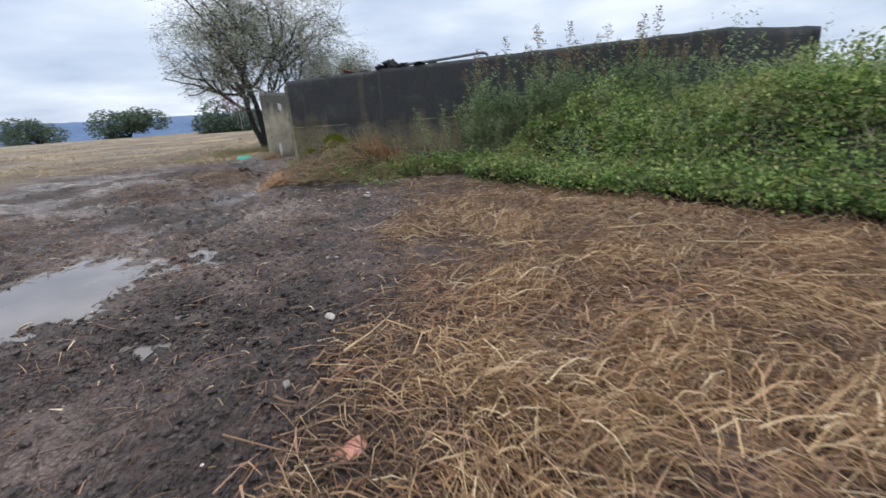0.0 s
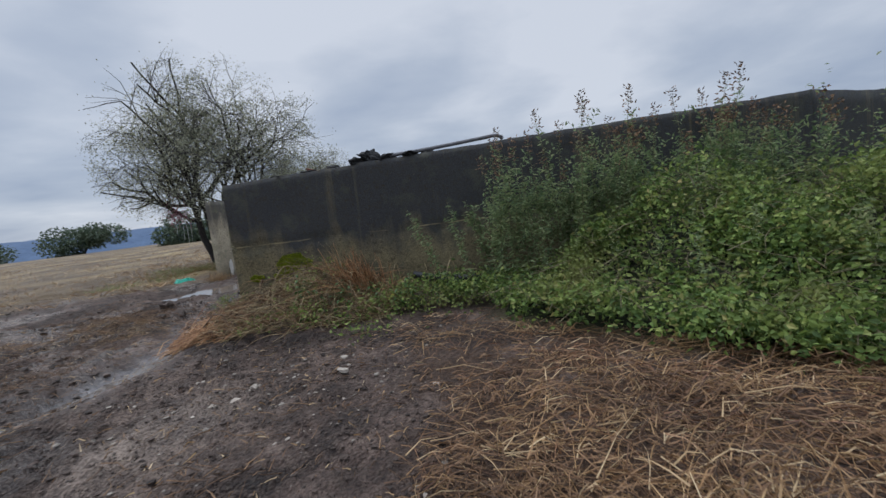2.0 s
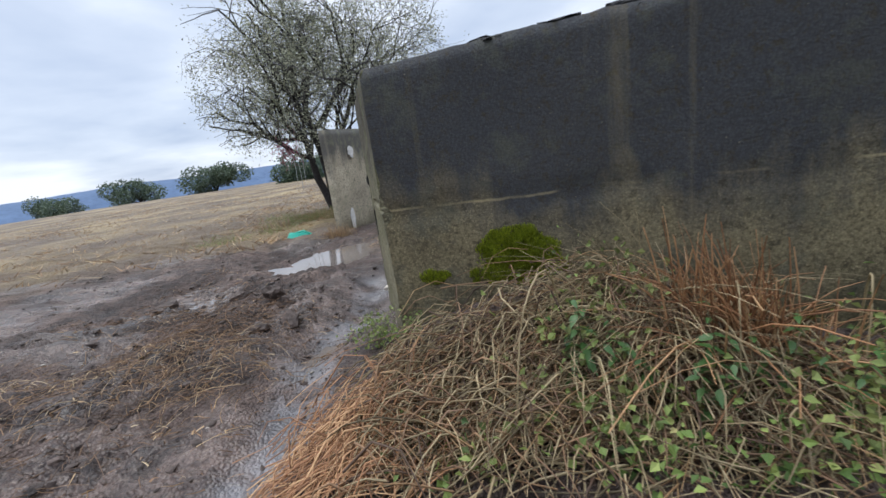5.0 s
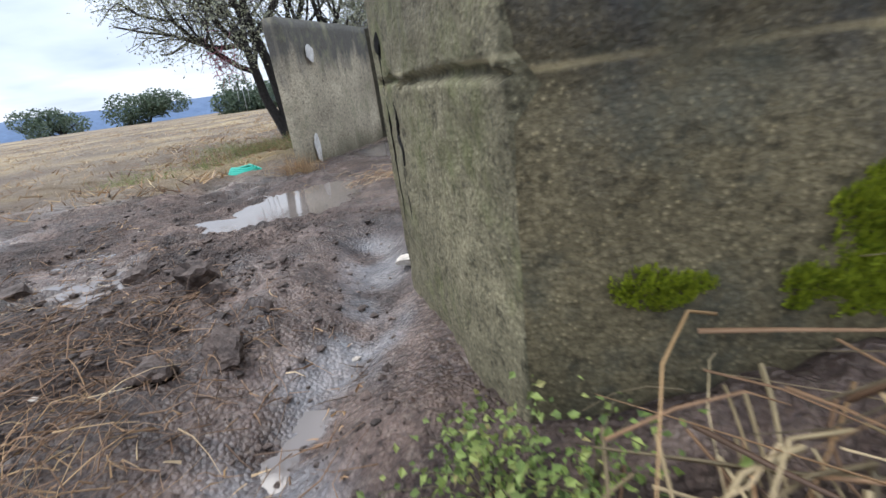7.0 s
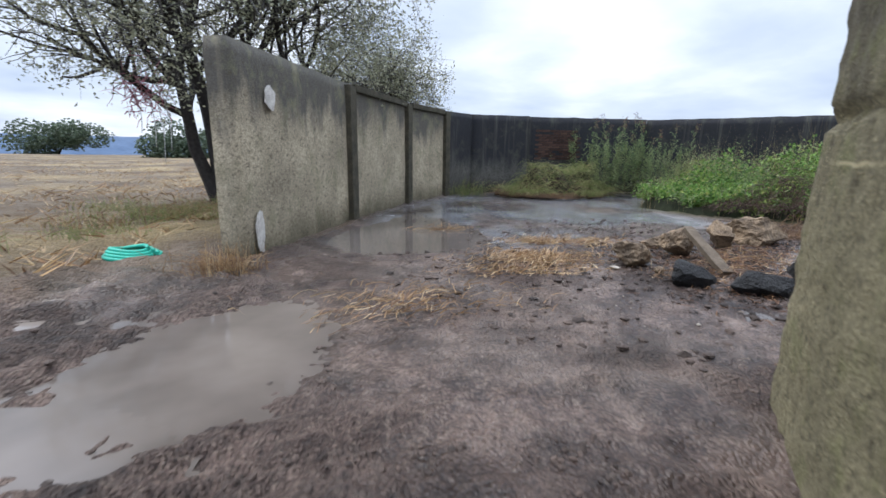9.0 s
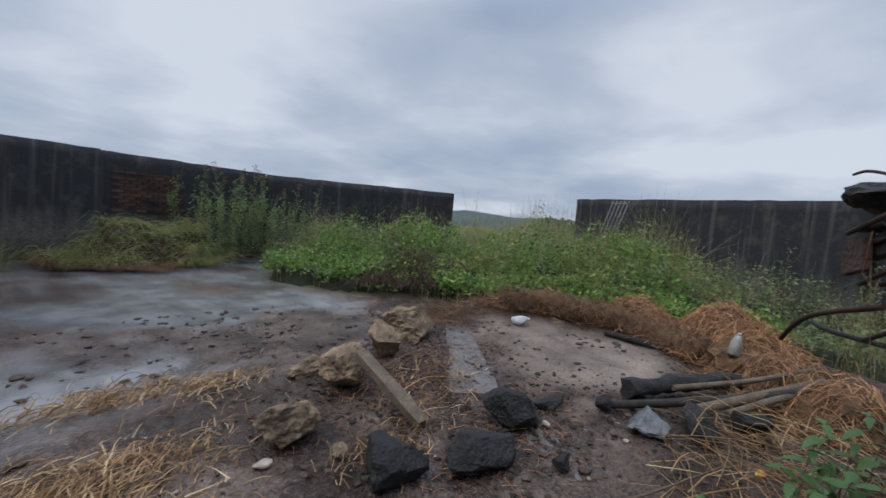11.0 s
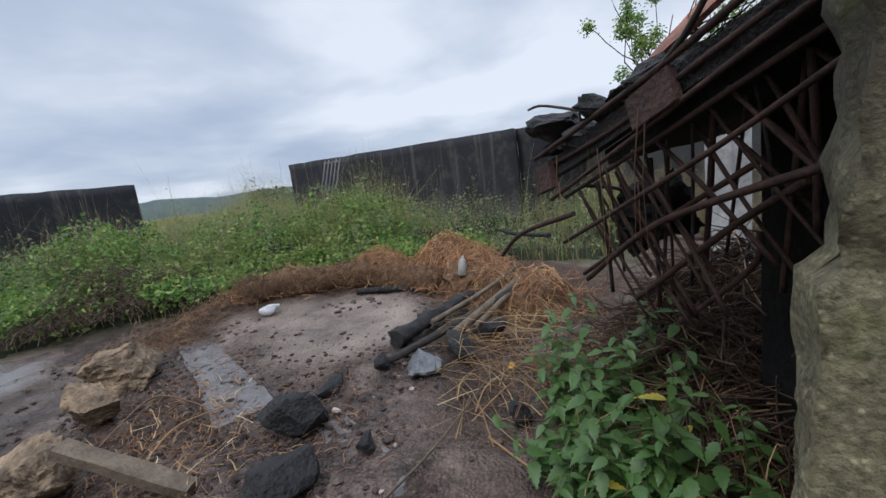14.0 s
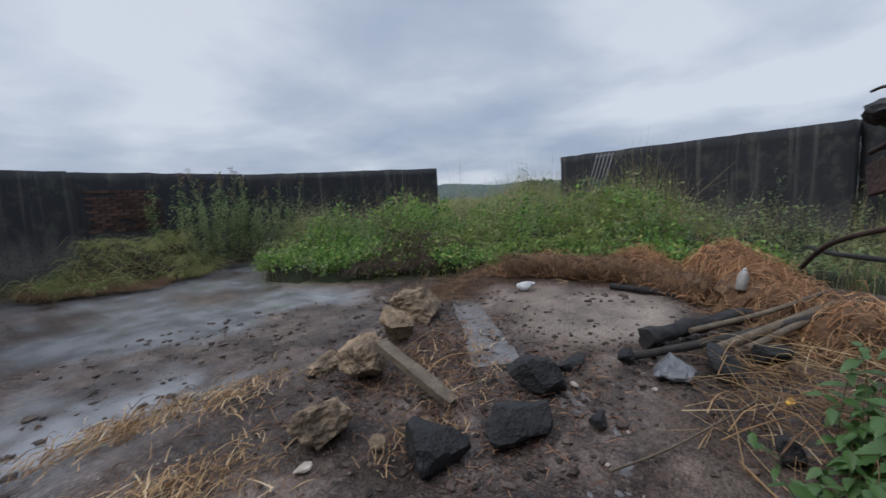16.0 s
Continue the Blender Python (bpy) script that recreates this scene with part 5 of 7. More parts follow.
def curve_pts(ctrl, n):
    """n points on a smooth line through the control points."""
    c = np.array(ctrl, dtype=float)
    s = np.linspace(0, len(c) - 1, n)
    out = []
    for v in s:
        i = int(min(v, len(c) - 2))
        f = v - i
        p0, p1, p2, p3 = c[max(i - 1, 0)], c[i], c[i + 1], c[min(i + 2, len(c) - 1)]
        out.append(0.5 * (2 * p1 + (p2 - p0) * f + (2 * p0 - 5 * p1 + 4 * p2 - p3) * f ** 2 + (3 * p1 - p0 - 3 * p2 + p3) * f ** 3))
    return out


def pole(name, ctrl, r0, r1, mat, label, category="pole", n=14, rough=0.12, parent=None, sides=9):
    pts = curve_pts(ctrl, n)
    rad = np.linspace(r0, r1, n)
    ob = part(name, tube_bm(pts, rad, sides, rough, len(label)), mat, parent)
    return tagged(ob, label, category) if parent is None else ob


def rock_bm(size, seed, sub=3, chop=7, rough=0.10):
    """A broken lump: a ball cut by random planes, then roughened."""
    q = np.random.default_rng(seed)
    bm = bmesh.new()
    bmesh.ops.create_icosphere(bm, subdivisions=sub, radius=0.5)
    planes = [(unit(q.normal(size=3)), q.uniform(0.22, 0.40)) for _ in range(chop + 5)]
    for v in bm.verts:
        p = np.array(v.co)
        for nrm, d in planes:
            o = p @ nrm - d
            if o > 0:
                p = p - nrm * o * 0.98
        k = 1 + 0.045 * noise.noise(Vector(p) * 23) + rough * noise.noise(Vector(p) * 4 + Vector((seed, 0, 0))) + 0.8 * rough * noise.noise(Vector(p) * 13 + Vector((0, seed, 0)))
        v.co = Vector(p * k * 1.18 * np.array(size))
    return bm


def rock(name, x, y, size, mat, label, seed, turn=0.0, tilt=0.0, lift=0.36, category="rock", sub=3, chop=7, rough=0.10, z=None):
    ob = part(name, rock_bm(size, seed, sub, chop, rough), mat)
    ob.matrix_basis = pose(x, y, (float(lie(x, y)) if z is None else z) + size[2] * lift, tilt, 0, turn)
    return tagged(ob, label, category)


def box_bm(w, d, h, bevel=0.01, rough=0.0, cuts=0):
    bm = bmesh.new()
    bmesh.ops.create_cube(bm, size=1.0, matrix=Matrix.Diagonal((w, d, h, 1)))
    if cuts:
        bmesh.ops.subdivide_edges(bm, edges=bm.edges, cuts=cuts, use_grid_fill=True)
    elif bevel:
        bmesh.ops.bevel(bm, geom=bm.edges, offset=bevel, segments=2, affect="EDGES")
    if rough:
        for v in bm.verts:
            v.co += Vector((noise.noise(v.co * 7), noise.noise(v.co * 7 + Vector((5, 0, 0))), noise.noise(v.co * 7 + Vector((0, 9, 0))))) * rough
    return bm


def slab(name, outline, z0, z1, mat, label, category, rough=0.006, step=0.1):
    """A flat slab over an outline, with worn edges."""
    bm = bmesh.new()
    pts = []
    for (ax, ay), (bx, by) in zip(outline, outline[1:] + outline[:1]):
        m = max(1, int(math.hypot(bx - ax, by - ay) / step))
        for i in range(m):
            f = i / m
            j = 0.02 * noise.noise(Vector((ax + (bx - ax) * f, ay + (by - ay) * f, 3)) * 5)
            pts.append((ax + (bx - ax) * f + j, ay + (by - ay) * f - j))
    face = bm.faces.new([bm.verts.new((x, y, z0)) for x, y in pts])
    ext = bmesh.ops.extrude_face_region(bm, geom=[face])
    for v in [e for e in ext["geom"] if isinstance(e, bmesh.types.BMVert)]:
        v.co.z = z1 + rough * noise.noise(v.co * 4)
    bmesh.ops.recalc_face_normals(bm, faces=bm.faces)
    return tagged(part(name, bm, mat), label, category)


def clods(name, xy, sizes, mat, label, category, seed, flat=0.65, sink=0.36):
    """Many small lumps on the ground, too many to count."""
    q = np.random.default_rng(seed)
    bm = bmesh.new()
    bmesh.ops.create_icosphere(bm, subdivisions=1, radius=0.5)
    bm.verts.ensure_lookup_table()
    B = np.array([v.co[:] for v in bm.verts])
    T = np.array([[v.index for v in f.verts] for f in bm.faces])
    bm.free()
    n, m = len(xy), len(B)
    V = B[None] * (1 + q.normal(0, 0.24, (n, m, 1))) * np.stack([q.uniform(0.7, 1.3, n), q.uniform(0.7, 1.3, n), q.uniform(0.5, 1.0, n) * flat], -1)[:, None]
    a = q.uniform(0, 2 * np.pi, n)
    c, s = np.cos(a)[:, None], np.sin(a)[:, None]
    V = np.stack([V[..., 0] * c - V[..., 1] * s, V[..., 0] * s + V[..., 1] * c, V[..., 2]], -1) * sizes[:, None, None]
    z = lie(xy[:, 0], xy[:, 1]) + sizes * (0.5 - sink) * flat
    V = V + np.stack([xy[:, 0], xy[:, 1], z], -1)[:, None]
    F = T[None] + (np.arange(n) * m)[:, None, None]
    return stuff(name, np_mesh(name, V.reshape(-1, 3), F.reshape(-1, 3), mat, smooth=False), label, category)


STONE = make_simple("tan_broken_stone", (0.05, 0.036, 0.027), (0.42, 0.30, 0.19), 4.0, 0.9, 0, 0.9)
STONE_DARK = make_simple("charred_stone", (0.007, 0.007, 0.0075), (0.030, 0.029, 0.029), 6.0, 0.7, 0, 0.9)
CLOD = make_simple("dark_mud_clod", (0.026, 0.018, 0.014), (0.125, 0.088, 0.070), 9.0, 0.7, 0, 0.6, island=True)
SOIL = make_simple("black_soil_crumb", (0.010, 0.007, 0.006), (0.06, 0.042, 0.033), 9.0, 0.8, 0, 0.6, island=True)
PEBBLE = make_simple("pale_pebble", (0.20, 0.17, 0.14), (0.42, 0.37, 0.31), 9.0, 0.85, 0, 0.3, island=True)
WET_CONCRETE = make_simple("wet_grey_concrete", (0.075, 0.066, 0.062), (0.17, 0.155, 0.148), 3.5, 0.22, 0, 0.12)
OLD_WOOD = make_simple("grey_brown_wood", (0.075, 0.055, 0.038), (0.17, 0.13, 0.09), 10.0, 0.85, 0, 0.5)
FIBRE = make_simple("matted_brown_fibre", (0.06, 0.034, 0.02), (0.22, 0.125, 0.065), 9.0, 0.95, 0, 0.9)
WHITE_PLASTIC = make_simple("dirty_white_plastic", (0.42, 0.43, 0.43), (0.64, 0.65, 0.65), 6.0, 0.45, 0, 0.1)
GREY_PLASTIC = make_simple("crumpled_grey_plastic", (0.07, 0.072, 0.078), (0.19, 0.20, 0.21), 7.0, 0.35, 0, 0.6)
BLACK_PIPE = make_simple("black_plastic_pipe", (0.012, 0.013, 0.014), (0.03, 0.032, 0.034), 8.0, 0.45, 0, 0.1)
TEAL = make_simple("teal_plastic_hose", (0.02, 0.36, 0.26), (0.04, 0.50, 0.36), 6.0, 0.4, 0, 0.05)
PINK = make_simple("faded_red_netting", (0.30, 0.10, 0.13), (0.50, 0.22, 0.26), 8.0, 0.8, 0, 0.1)
CRUST = make_simple("white_lime_crust", (0.45, 0.42, 0.38), (0.78, 0.75, 0.70), 9.0, 0.9, 0, 0.6)
PALE_POST = make_simple("pale_smooth_concrete", (0.26, 0.26, 0.255), (0.46, 0.46, 0.455), 2.5, 0.85, 0, 0.2)
GALV = make_simple("dull_grey_steel", (0.10, 0.10, 0.105), (0.20, 0.20, 0.21), 9.0, 0.6, 0.4, 0.1)
BRICK = make_simple("sooty_red_brick", (0.05, 0.03, 0.024), (0.11, 0.06, 0.045), 12.0, 0.9, 0, 0.3, each=True)
TERRACOTTA = make_simple("terracotta", (0.42, 0.17, 0.11), (0.60, 0.28, 0.20), 10.0, 0.8, 0, 0.2)
ORANGE = make_simple("orange_peel", (0.60, 0.30, 0.03), (0.75, 0.42, 0.06), 20.0, 0.5, 0, 0.1)

# ---- lumps and pebbles in the mud ----
q = np.random.default_rng(201)
xy = scatter(19000, [(-9, -3), (0.6, -3), (0.7, 6.3), (-1.4, 6.1), (-2.5, 6.6), (-3.2, 9.4), (-4.2, 13.5), (-11, 15)], 202)
dens = 0.5 + 0.9 * fbm(xy[:, 0], xy[:, 1], 0.9, 3, 31)
xy = xy[q.uniform(size=len(xy)) < dens]
clods("mud_clods", xy, 0.010 + 0.06 * q.uniform(size=len(xy)) ** 4.5, CLOD, "crumbled dark clods over wet mud", "mud clods", 203)
xy = scatter(26000, [(-3.2, -2.6), (0.5, -2.6), (0.6, 3), (0.5, 6), (-1.5, 6.2), (-2.4, 6.9), (-3.0, 9.4), (-2.6, 11.4), (-4.6, 11.4), (-5.2, 7), (-3.4, 4)], 232)
xy = xy[q.uniform(size=len(xy)) < 0.55 + 0.9 * fbm(xy[:, 0], xy[:, 1], 1.3, 3, 35)]
xy = xy[(line_dist(xy[:, 0], xy[:, 1], TRACK) > 0.75) | (q.uniform(size=len(xy)) < 0.12)]
clods("mud_crumbs", xy, 0.012 + 0.030 * q.uniform(size=len(xy)) ** 3, CLOD, "fine crumbs of trodden brown mud", "mud clods", 233)
ridge = np.array([(-4.7, 8.9), (-5.5, 9.6), (-6.6, 9.3), (-7.8, 8.7), (-4.3, 9.5), (-5.0, 10.6), (-6.2, 11.2), (-3.9, 5.4), (-4.6, 6.4), (-1.0, 1.8), (-1.6, 2.2)])
xy = ridge[q.integers(0, len(ridge), 700)] + q.normal(0, 0.38, (700, 2))
clods("mud_clods", xy, 0.015 + 0.09 * q.uniform(size=700) ** 2.6, CLOD, "heaped black mud clods along a rut", "mud clods", 204)
xy = scatter(8000, [(-3.0, 12.5), (-1.4, 11.8), (0.2, 11.9), (4.0, 12.8), (3.4, 15.8), (2.6, 17.6), (1.0, 18.5), (-3.6, 18.5), (-4.3, 15)], 205)
xy = xy[q.uniform(size=len(xy)) < 0.45 + 0.9 * fbm(xy[:, 0], xy[:, 1], 1.1, 3, 33)]
clods("rubble_crumbs", xy, 0.008 + 0.085 * q.uniform(size=len(xy)) ** 5, CLOD, "black crumbs of rubble on wet floor", "rubble", 206)
xy = np.concatenate([np.array(c) + q.normal(0, 1, (k, 2)) * r for c, r, k in (((0.5, 14.5), (0.6, 0.5), 1100), ((1.6, 15.2), (0.6, 0.4), 600), ((0.3, 13.5), (0.8, 0.3), 800), ((1.6, 12.6), (0.5, 0.4), 500), ((3.2, 16.6), (0.7, 0.4), 500), ((-0.6, 0.0), (0.6, 0.4), 900), ((0.1, -1.0), (0.3, 0.6), 500))])
clods("soil_crumbs", xy, 0.012 + 0.05 * q.uniform(size=len(xy)) ** 3, SOIL, "black crumbs of soil among rubble", "rubble", 216)
xy = np.concatenate([q.normal(0, 1, (300, 2)) * (0.65, 0.7) + (-1.0, 4.3), scatter(420, mud_zone, 207), scatter(160, STRAW_FIELD, 208)])
clods("pebbles", xy, 0.010 + 0.045 * q.uniform(size=len(xy)) ** 3, PEBBLE, "pale pebbles pressed into the mud", "pebbles", 209)
xy = scatter(120, [(-2.6, 12.8), (0.2, 12.2), (2.0, 13.2), (0.6, 15.6), (-2.4, 15.6)], 210)
clods("pebbles", xy, 0.010 + 0.03 * q.uniform(size=len(xy)) ** 2, PEBBLE, "pale chips of stone on wet floor", "pebbles", 211)
for x, y, s, sd in ((-4.6, 9.76, 0.32, 1), (-4.35, 9.55, 0.24, 2), (-3.85, 8.75, 0.26, 3), (-4.15, 8.6, 0.2, 4), (-5.4, 10.2, 0.28, 5), (-6.4, 9.9, 0.3, 6)):
    rock("mud_lump", x, y, (s, s * 0.8, s * 0.6), CLOD, "dark wet lump of churned mud", 220 + sd, 40 * sd, 0, 0.3, "mud lump", 3, 4, 0.3)
rock("flat_stone", -3.06, 9.95, (0.22, 0.18, 0.09), make_simple("cream_stone", (0.50, 0.44, 0.37), (0.66, 0.59, 0.50), 9, 0.8), "smooth cream flat stone by the wall", 231, 20, 0, 0.3, "stone", 3, 2, 0.05)
for x, y, s, sd in ((-1.28, 4.45, 0.14, 1), (-1.15, 4.62, 0.12, 2), (-1.42, 4.3, 0.10, 3), (-1.59, 5.9, 0.10, 4), (-0.29, 4.6, 0.13, 5), (-0.35, 5.1, 0.09, 6), (1.53, -1.4, 0.05, 7), (0.12, -0.06, 0.09, 8), (2.6, 1.3, 0.07, 9)):
    rock("loose_stone", x, y, (s, s * 0.75, s * 0.5), PEBBLE, "pale loose stone half sunk in mud", 240 + sd, 63 * sd, 0, 0.25, "stone", 2, 6)
rock("tile_shard", 0.54, -1.44, (0.20, 0.13, 0.03), TERRACOTTA, "broken terracotta tile shard lying in straw", 252, 25, 0, 0.5, "tile shard", 2, 5)

# ---- rubble in the yard ----
rock("broken_rock", 1.78, 15.72, (1.05, 0.66, 0.42), STONE, "large tan broken concrete lump on wet floor", 301, 28, sub=4, rough=0.17)
rock("broken_rock", 0.92, 15.35, (0.46, 0.40, 0.46), STONE, "upright tan broken stone beside rubble", 302, 70, sub=4, rough=0.17)
rock("broken_rock", 0.02, 15.0, (0.58, 0.44, 0.40), STONE, "tan broken stone propping a plank", 303, 10, sub=4, rough=0.17)
rock("broken_rock", -0.02, 15.45, (0.44, 0.30, 0.18), STONE, "small flat tan stone on mud", 304, 35, sub=4, rough=0.17)
rock("broken_rock", -0.83, 14.55, (0.58, 0.42, 0.34), STONE, "tan pitted concrete lump on mud", 305, 15, 6, sub=4, rough=0.17)
rock("charred_block", -0.64, 13.78, (0.54, 0.44, 0.30), STONE_DARK, "black charred block lying on mud", 306, 40, 0, 0.36, "charred block", 3, 5)
rock("charred_block", -0.16, 13.42, (0.50, 0.38, 0.30), STONE_DARK, "black wedge-shaped charred block", 307, -20, 12, 0.36, "charred block", 3, 9)
rock("charred_block", 0.50, 13.55, (0.40, 0.58, 0.30), STONE_DARK, "black angular charred block on its side", 308, 25, 10, 0.36, "charred block", 3, 9)
rock("charred_block", 0.22, 12.98, (0.22, 0.13, 0.11), STONE_DARK, "small black block by a concrete strip", 309, 10, 0, 0.36, "charred block", 2)
rock("charred_block", 1.1, 13.45, (0.42, 0.20, 0.12), STONE_DARK, "flat black charred piece on pale mud", 310, -12, 0, 0.36, "charred block", 2)
rock("charred_block", 1.5, 12.3, (0.40, 0.32, 0.30), STONE_DARK, "black block below dead sticks", 311, 30, 0, 0.36, "charred block")
rock("charred_block", 1.82, 12.0, (0.36, 0.30, 0.26), STONE_DARK, "black block under straw", 312, 70, 0, 0.36, "charred block")
rock("charred_block", 0.35, 11.95, (0.20, 0.18, 0.16), STONE_DARK, "small black lump in mud", 313, 0, 0, 0.36, "charred block", 2)
rock("small_stone", -1.15, 14.35, (0.14, 0.09, 0.05), PEBBLE, "pale flake of stone on mud", 314, 20, 0, 0.36, "stone", 2)
rock("small_stone", -0.75, 14.1, (0.15, 0.11, 0.08), STONE, "yellow-tan stone on mud", 315, 50, 0, 0.36, "stone", 2)
rock("small_stone", 0.72, 13.3, (0.08, 0.07, 0.06), PEBBLE, "small pale stone on mud", 316, 0, 0, 0.36, "stone", 2)
plank = part("plank", box_bm(0.78, 0.13, 0.06, 0, 0.012, 5), make_simple("weathered_plank", (0.07, 0.052, 0.038), (0.20, 0.155, 0.11), 7.0, 0.85), None)
plank.matrix_basis = look((-0.06, 14.33, 0.23), (-0.06 + 0.02, 14.0, 0.05), 0) @ pose(0, 0, 0, 0, 90, 0) @ pose(0, 0, 0, 90, 0, 0)
tagged(plank, "short weathered plank leaning on a stone", "plank")
slab("concrete_strip", [(3.12, 16.16), (3.42, 15.98), (0.98, 13.86), (0.62, 14.22), (1.35, 14.75)], -0.06, 0.030, WET_CONCRETE, "wet grey strip of old concrete kerb", "kerb")
slab("concrete_strip", [(0.55, 13.42), (0.72, 13.25), (-0.05, 12.62), (-0.9, 12.6), (-0.7, 12.95), (-0.1, 12.98)], -0.06, 0.010, WET_CONCRETE, "muddy pale concrete edge in the floor", "kerb")
bottle = new("plastic_bottle")
bottle.matrix_basis = pose(3.42, 14.95, float(lie(3.42, 14.95)) + 0.085, 82, 0, 30)
part("body", rock_bm((0.17, 0.17, 0.21), 320, 3, 2, 0.06), WHITE_PLASTIC, bottle)
part("neck", tube_bm([(0, 0, 0.08), (0, 0, 0.16)], [0.03, 0.022], 10), WHITE_PLASTIC, bottle)
tagged(bottle, "crumpled white plastic bottle on mud", "bottle")
rock("crumpled_sheet", 1.28, 12.66, (0.42, 0.34, 0.20), GREY_PLASTIC, "crumpled grey plastic sheet under sticks", 321, 10, 0, 0.36, "plastic sheet", 3, 9, 0.3)
rock("orange_peel", 1.13, 11.9, (0.07, 0.06, 0.06), ORANGE, "small orange fruit peel in straw", 322, 0, 0, 0.5, "fruit", 2, 1)

# ---- fibre roll, heap and burnt timber ----
RIM = [(3.75, 15.45), (4.2, 14.85), (4.5, 13.9), (4.3, 13.1), (3.85, 12.5)]
pts = curve_pts([(x, y, float(lie(x, y)) + 0.10) for x, y in RIM], 44)
tagged(part("fibre_roll", tube_bm(pts, [0.20 + 0.04 * noise.noise(Vector((p[0] * 2, p[1] * 2, 1))) for p in pts], 16, 0.35, 4), FIBRE), "long roll of matted brown turf and fibre", "turf roll")
n = 4200
i = q.integers(0, 44, n)
c = np.array([p for p in pts])[i]
a = q.uniform(0, np.pi, n)
side = unit(np.stack([np.gradient(np.array(pts)[:, 1]), -np.gradient(np.array(pts)[:, 0]), np.zeros(44)], -1))[i]
s0 = c + side * (0.21 * np.cos(a))[:, None] + np.array([0, 0, 1]) * (0.21 * np.sin(a))[:, None] + q.normal(0, 0.03, (n, 3))
dirs = unit(side * np.cos(a)[:, None] * 0.5 + q.normal(0, 0.8, (n, 3)) + np.array([0, 0, -0.2])) * q.uniform(0.05, 0.2, n)[:, None]
P = np.stack([s0, s0 + dirs * 0.5, s0 + dirs + np.array([0, 0, -0.02])], 1)
stuff("fibre_fuzz", strands("fibre_fuzz", P, q.uniform(0.002, 0.005, n), STRAW_DARK), "frayed brown fibres on a turf roll", "fibres")
HEAP = [(4.2, 15.6), (5.3, 15.2), (5.6, 12.8), (5.0, 11.6), (3.4, 11.4), (3.3, 12.3), (4.2, 12.7), (4.7, 13.9), (4.4, 14.9)]
LUMPS = ((3.9, 12.05, 0.95, 0.45), (4.7, 12.4, 1.1, 0.42), (3.2, 11.75, 0.8, 0.36), (4.9, 13.6, 0.9, 0.22), (2.6, 11.35, 0.8, 0.36), (4.5, 15.0, 0.8, 0.12))
for k, (x, y, w, h) in enumerate(LUMPS):
    rock("compost_mound", x, y, (w, w * 0.8, h * 1.5), FIBRE, "rotting brown straw and turf heap", 330 + k, 50 * k, 0, 0.2, "straw heap", 3, 3, 0.25)


def over_lumps(x, y):
    z = lie(x, y)
    for lx, ly, w, h in LUMPS:
        z = np.maximum(z, lie(lx, ly) + h * 1.02 * (1 - ((x - lx) / (0.62 * w)) ** 2 - ((y - ly) / (0.52 * w)) ** 2))
    return z


xy = np.concatenate([scatter(6500, HEAP, 341), np.array([(x, y) for x, y, _, _ in LUMPS])[q.integers(0, 5, 4200)] + q.normal(0, 0.33, (4200, 2))])[:9000]
P = lying_straw(xy, q, (0.1, 0.5), 0.02, None, 1, 3, 0.2)
P[..., 2] += (over_lumps(P[..., 0], P[..., 1]) - lie(P[..., 0], P[..., 1])) + 0.01
stuff("straw_cover", strands("straw_cover", P, q.uniform(0.003, 0.006, len(xy)), STRAW_DARK), "orange-brown rotting straw over a heap", "straw")
xy = np.concatenate([scatter(1500, HEAP, 343), np.array([(x, y) for x, y, _, _ in LUMPS])[q.integers(0, 5, 1200)] + q.normal(0, 0.3, (1200, 2)), np.array(RIM)[q.integers(0, 5, 900)] + q.normal(0, 0.25, (900, 2)) + (0.25, 0)])
P = lying_straw(xy, q, (0.1, 0.45), 0.05, None, 1, 4, 0.2)
P[..., 2] += (over_lumps(P[..., 0], P[..., 1]) - lie(P[..., 0], P[..., 1])) + 0.03
stuff("straw_cover", strands("straw_cover", P, q.uniform(0.003, 0.007, len(xy)), ORANGE_STALK), "loose orange dead stalks over a heap", "straw")
xy = np.array([(3.0, 15.9), (3.6, 15.9), (4.2, 15.7), (2.6, 16.3)])[q.integers(0, 4, 1300)] + q.normal(0, 0.26, (1300, 2))
stuff("straw_cover", strands("straw_cover", lying_straw(xy, q, (0.1, 0.4), 0.05), q.uniform(0.0025, 0.005, 1300), STRAW_DARK), "orange dead grass at a bramble foot", "straw")
n = 300
xy = np.stack([q.uniform(0.2, 2.9, n), q.uniform(11.3, 12.4, n)], -1)
P = lying_straw(xy, q, (0.25, 0.9), 0.07, 0.5, 0.8, 5, 0.1)
stuff("loose_straw", strands("loose_straw", P, q.uniform(0.0025, 0.006, n), STRAW), "long pale stalks over burnt timber", "straw")
big = new("water_bottle")
big.matrix_basis = pose(3.42, 12.22, float(lie(3.42, 12.22)) + 0.34, 8, 6, 0)
part("body", tube_bm([(0, 0, 0), (0, 0, 0.02), (0, 0, 0.17), (0, 0, 0.21), (0, 0, 0.24)], [0.05, 0.058, 0.058, 0.04, 0.02], 14, 0.1), make_simple("cloudy_clear_plastic", (0.24, 0.23, 0.21), (0.38, 0.36, 0.34), 8, 0.3), big)
part("cap", tube_bm([(0, 0, 0.24), (0, 0, 0.265)], [0.021, 0.021], 12), WHITE_PLASTIC, big)
tagged(big, "cloudy plastic bottle standing in a straw heap", "bottle")


def gz(x, y, h):
    return (x, y, float(lie(x, y)) + h)


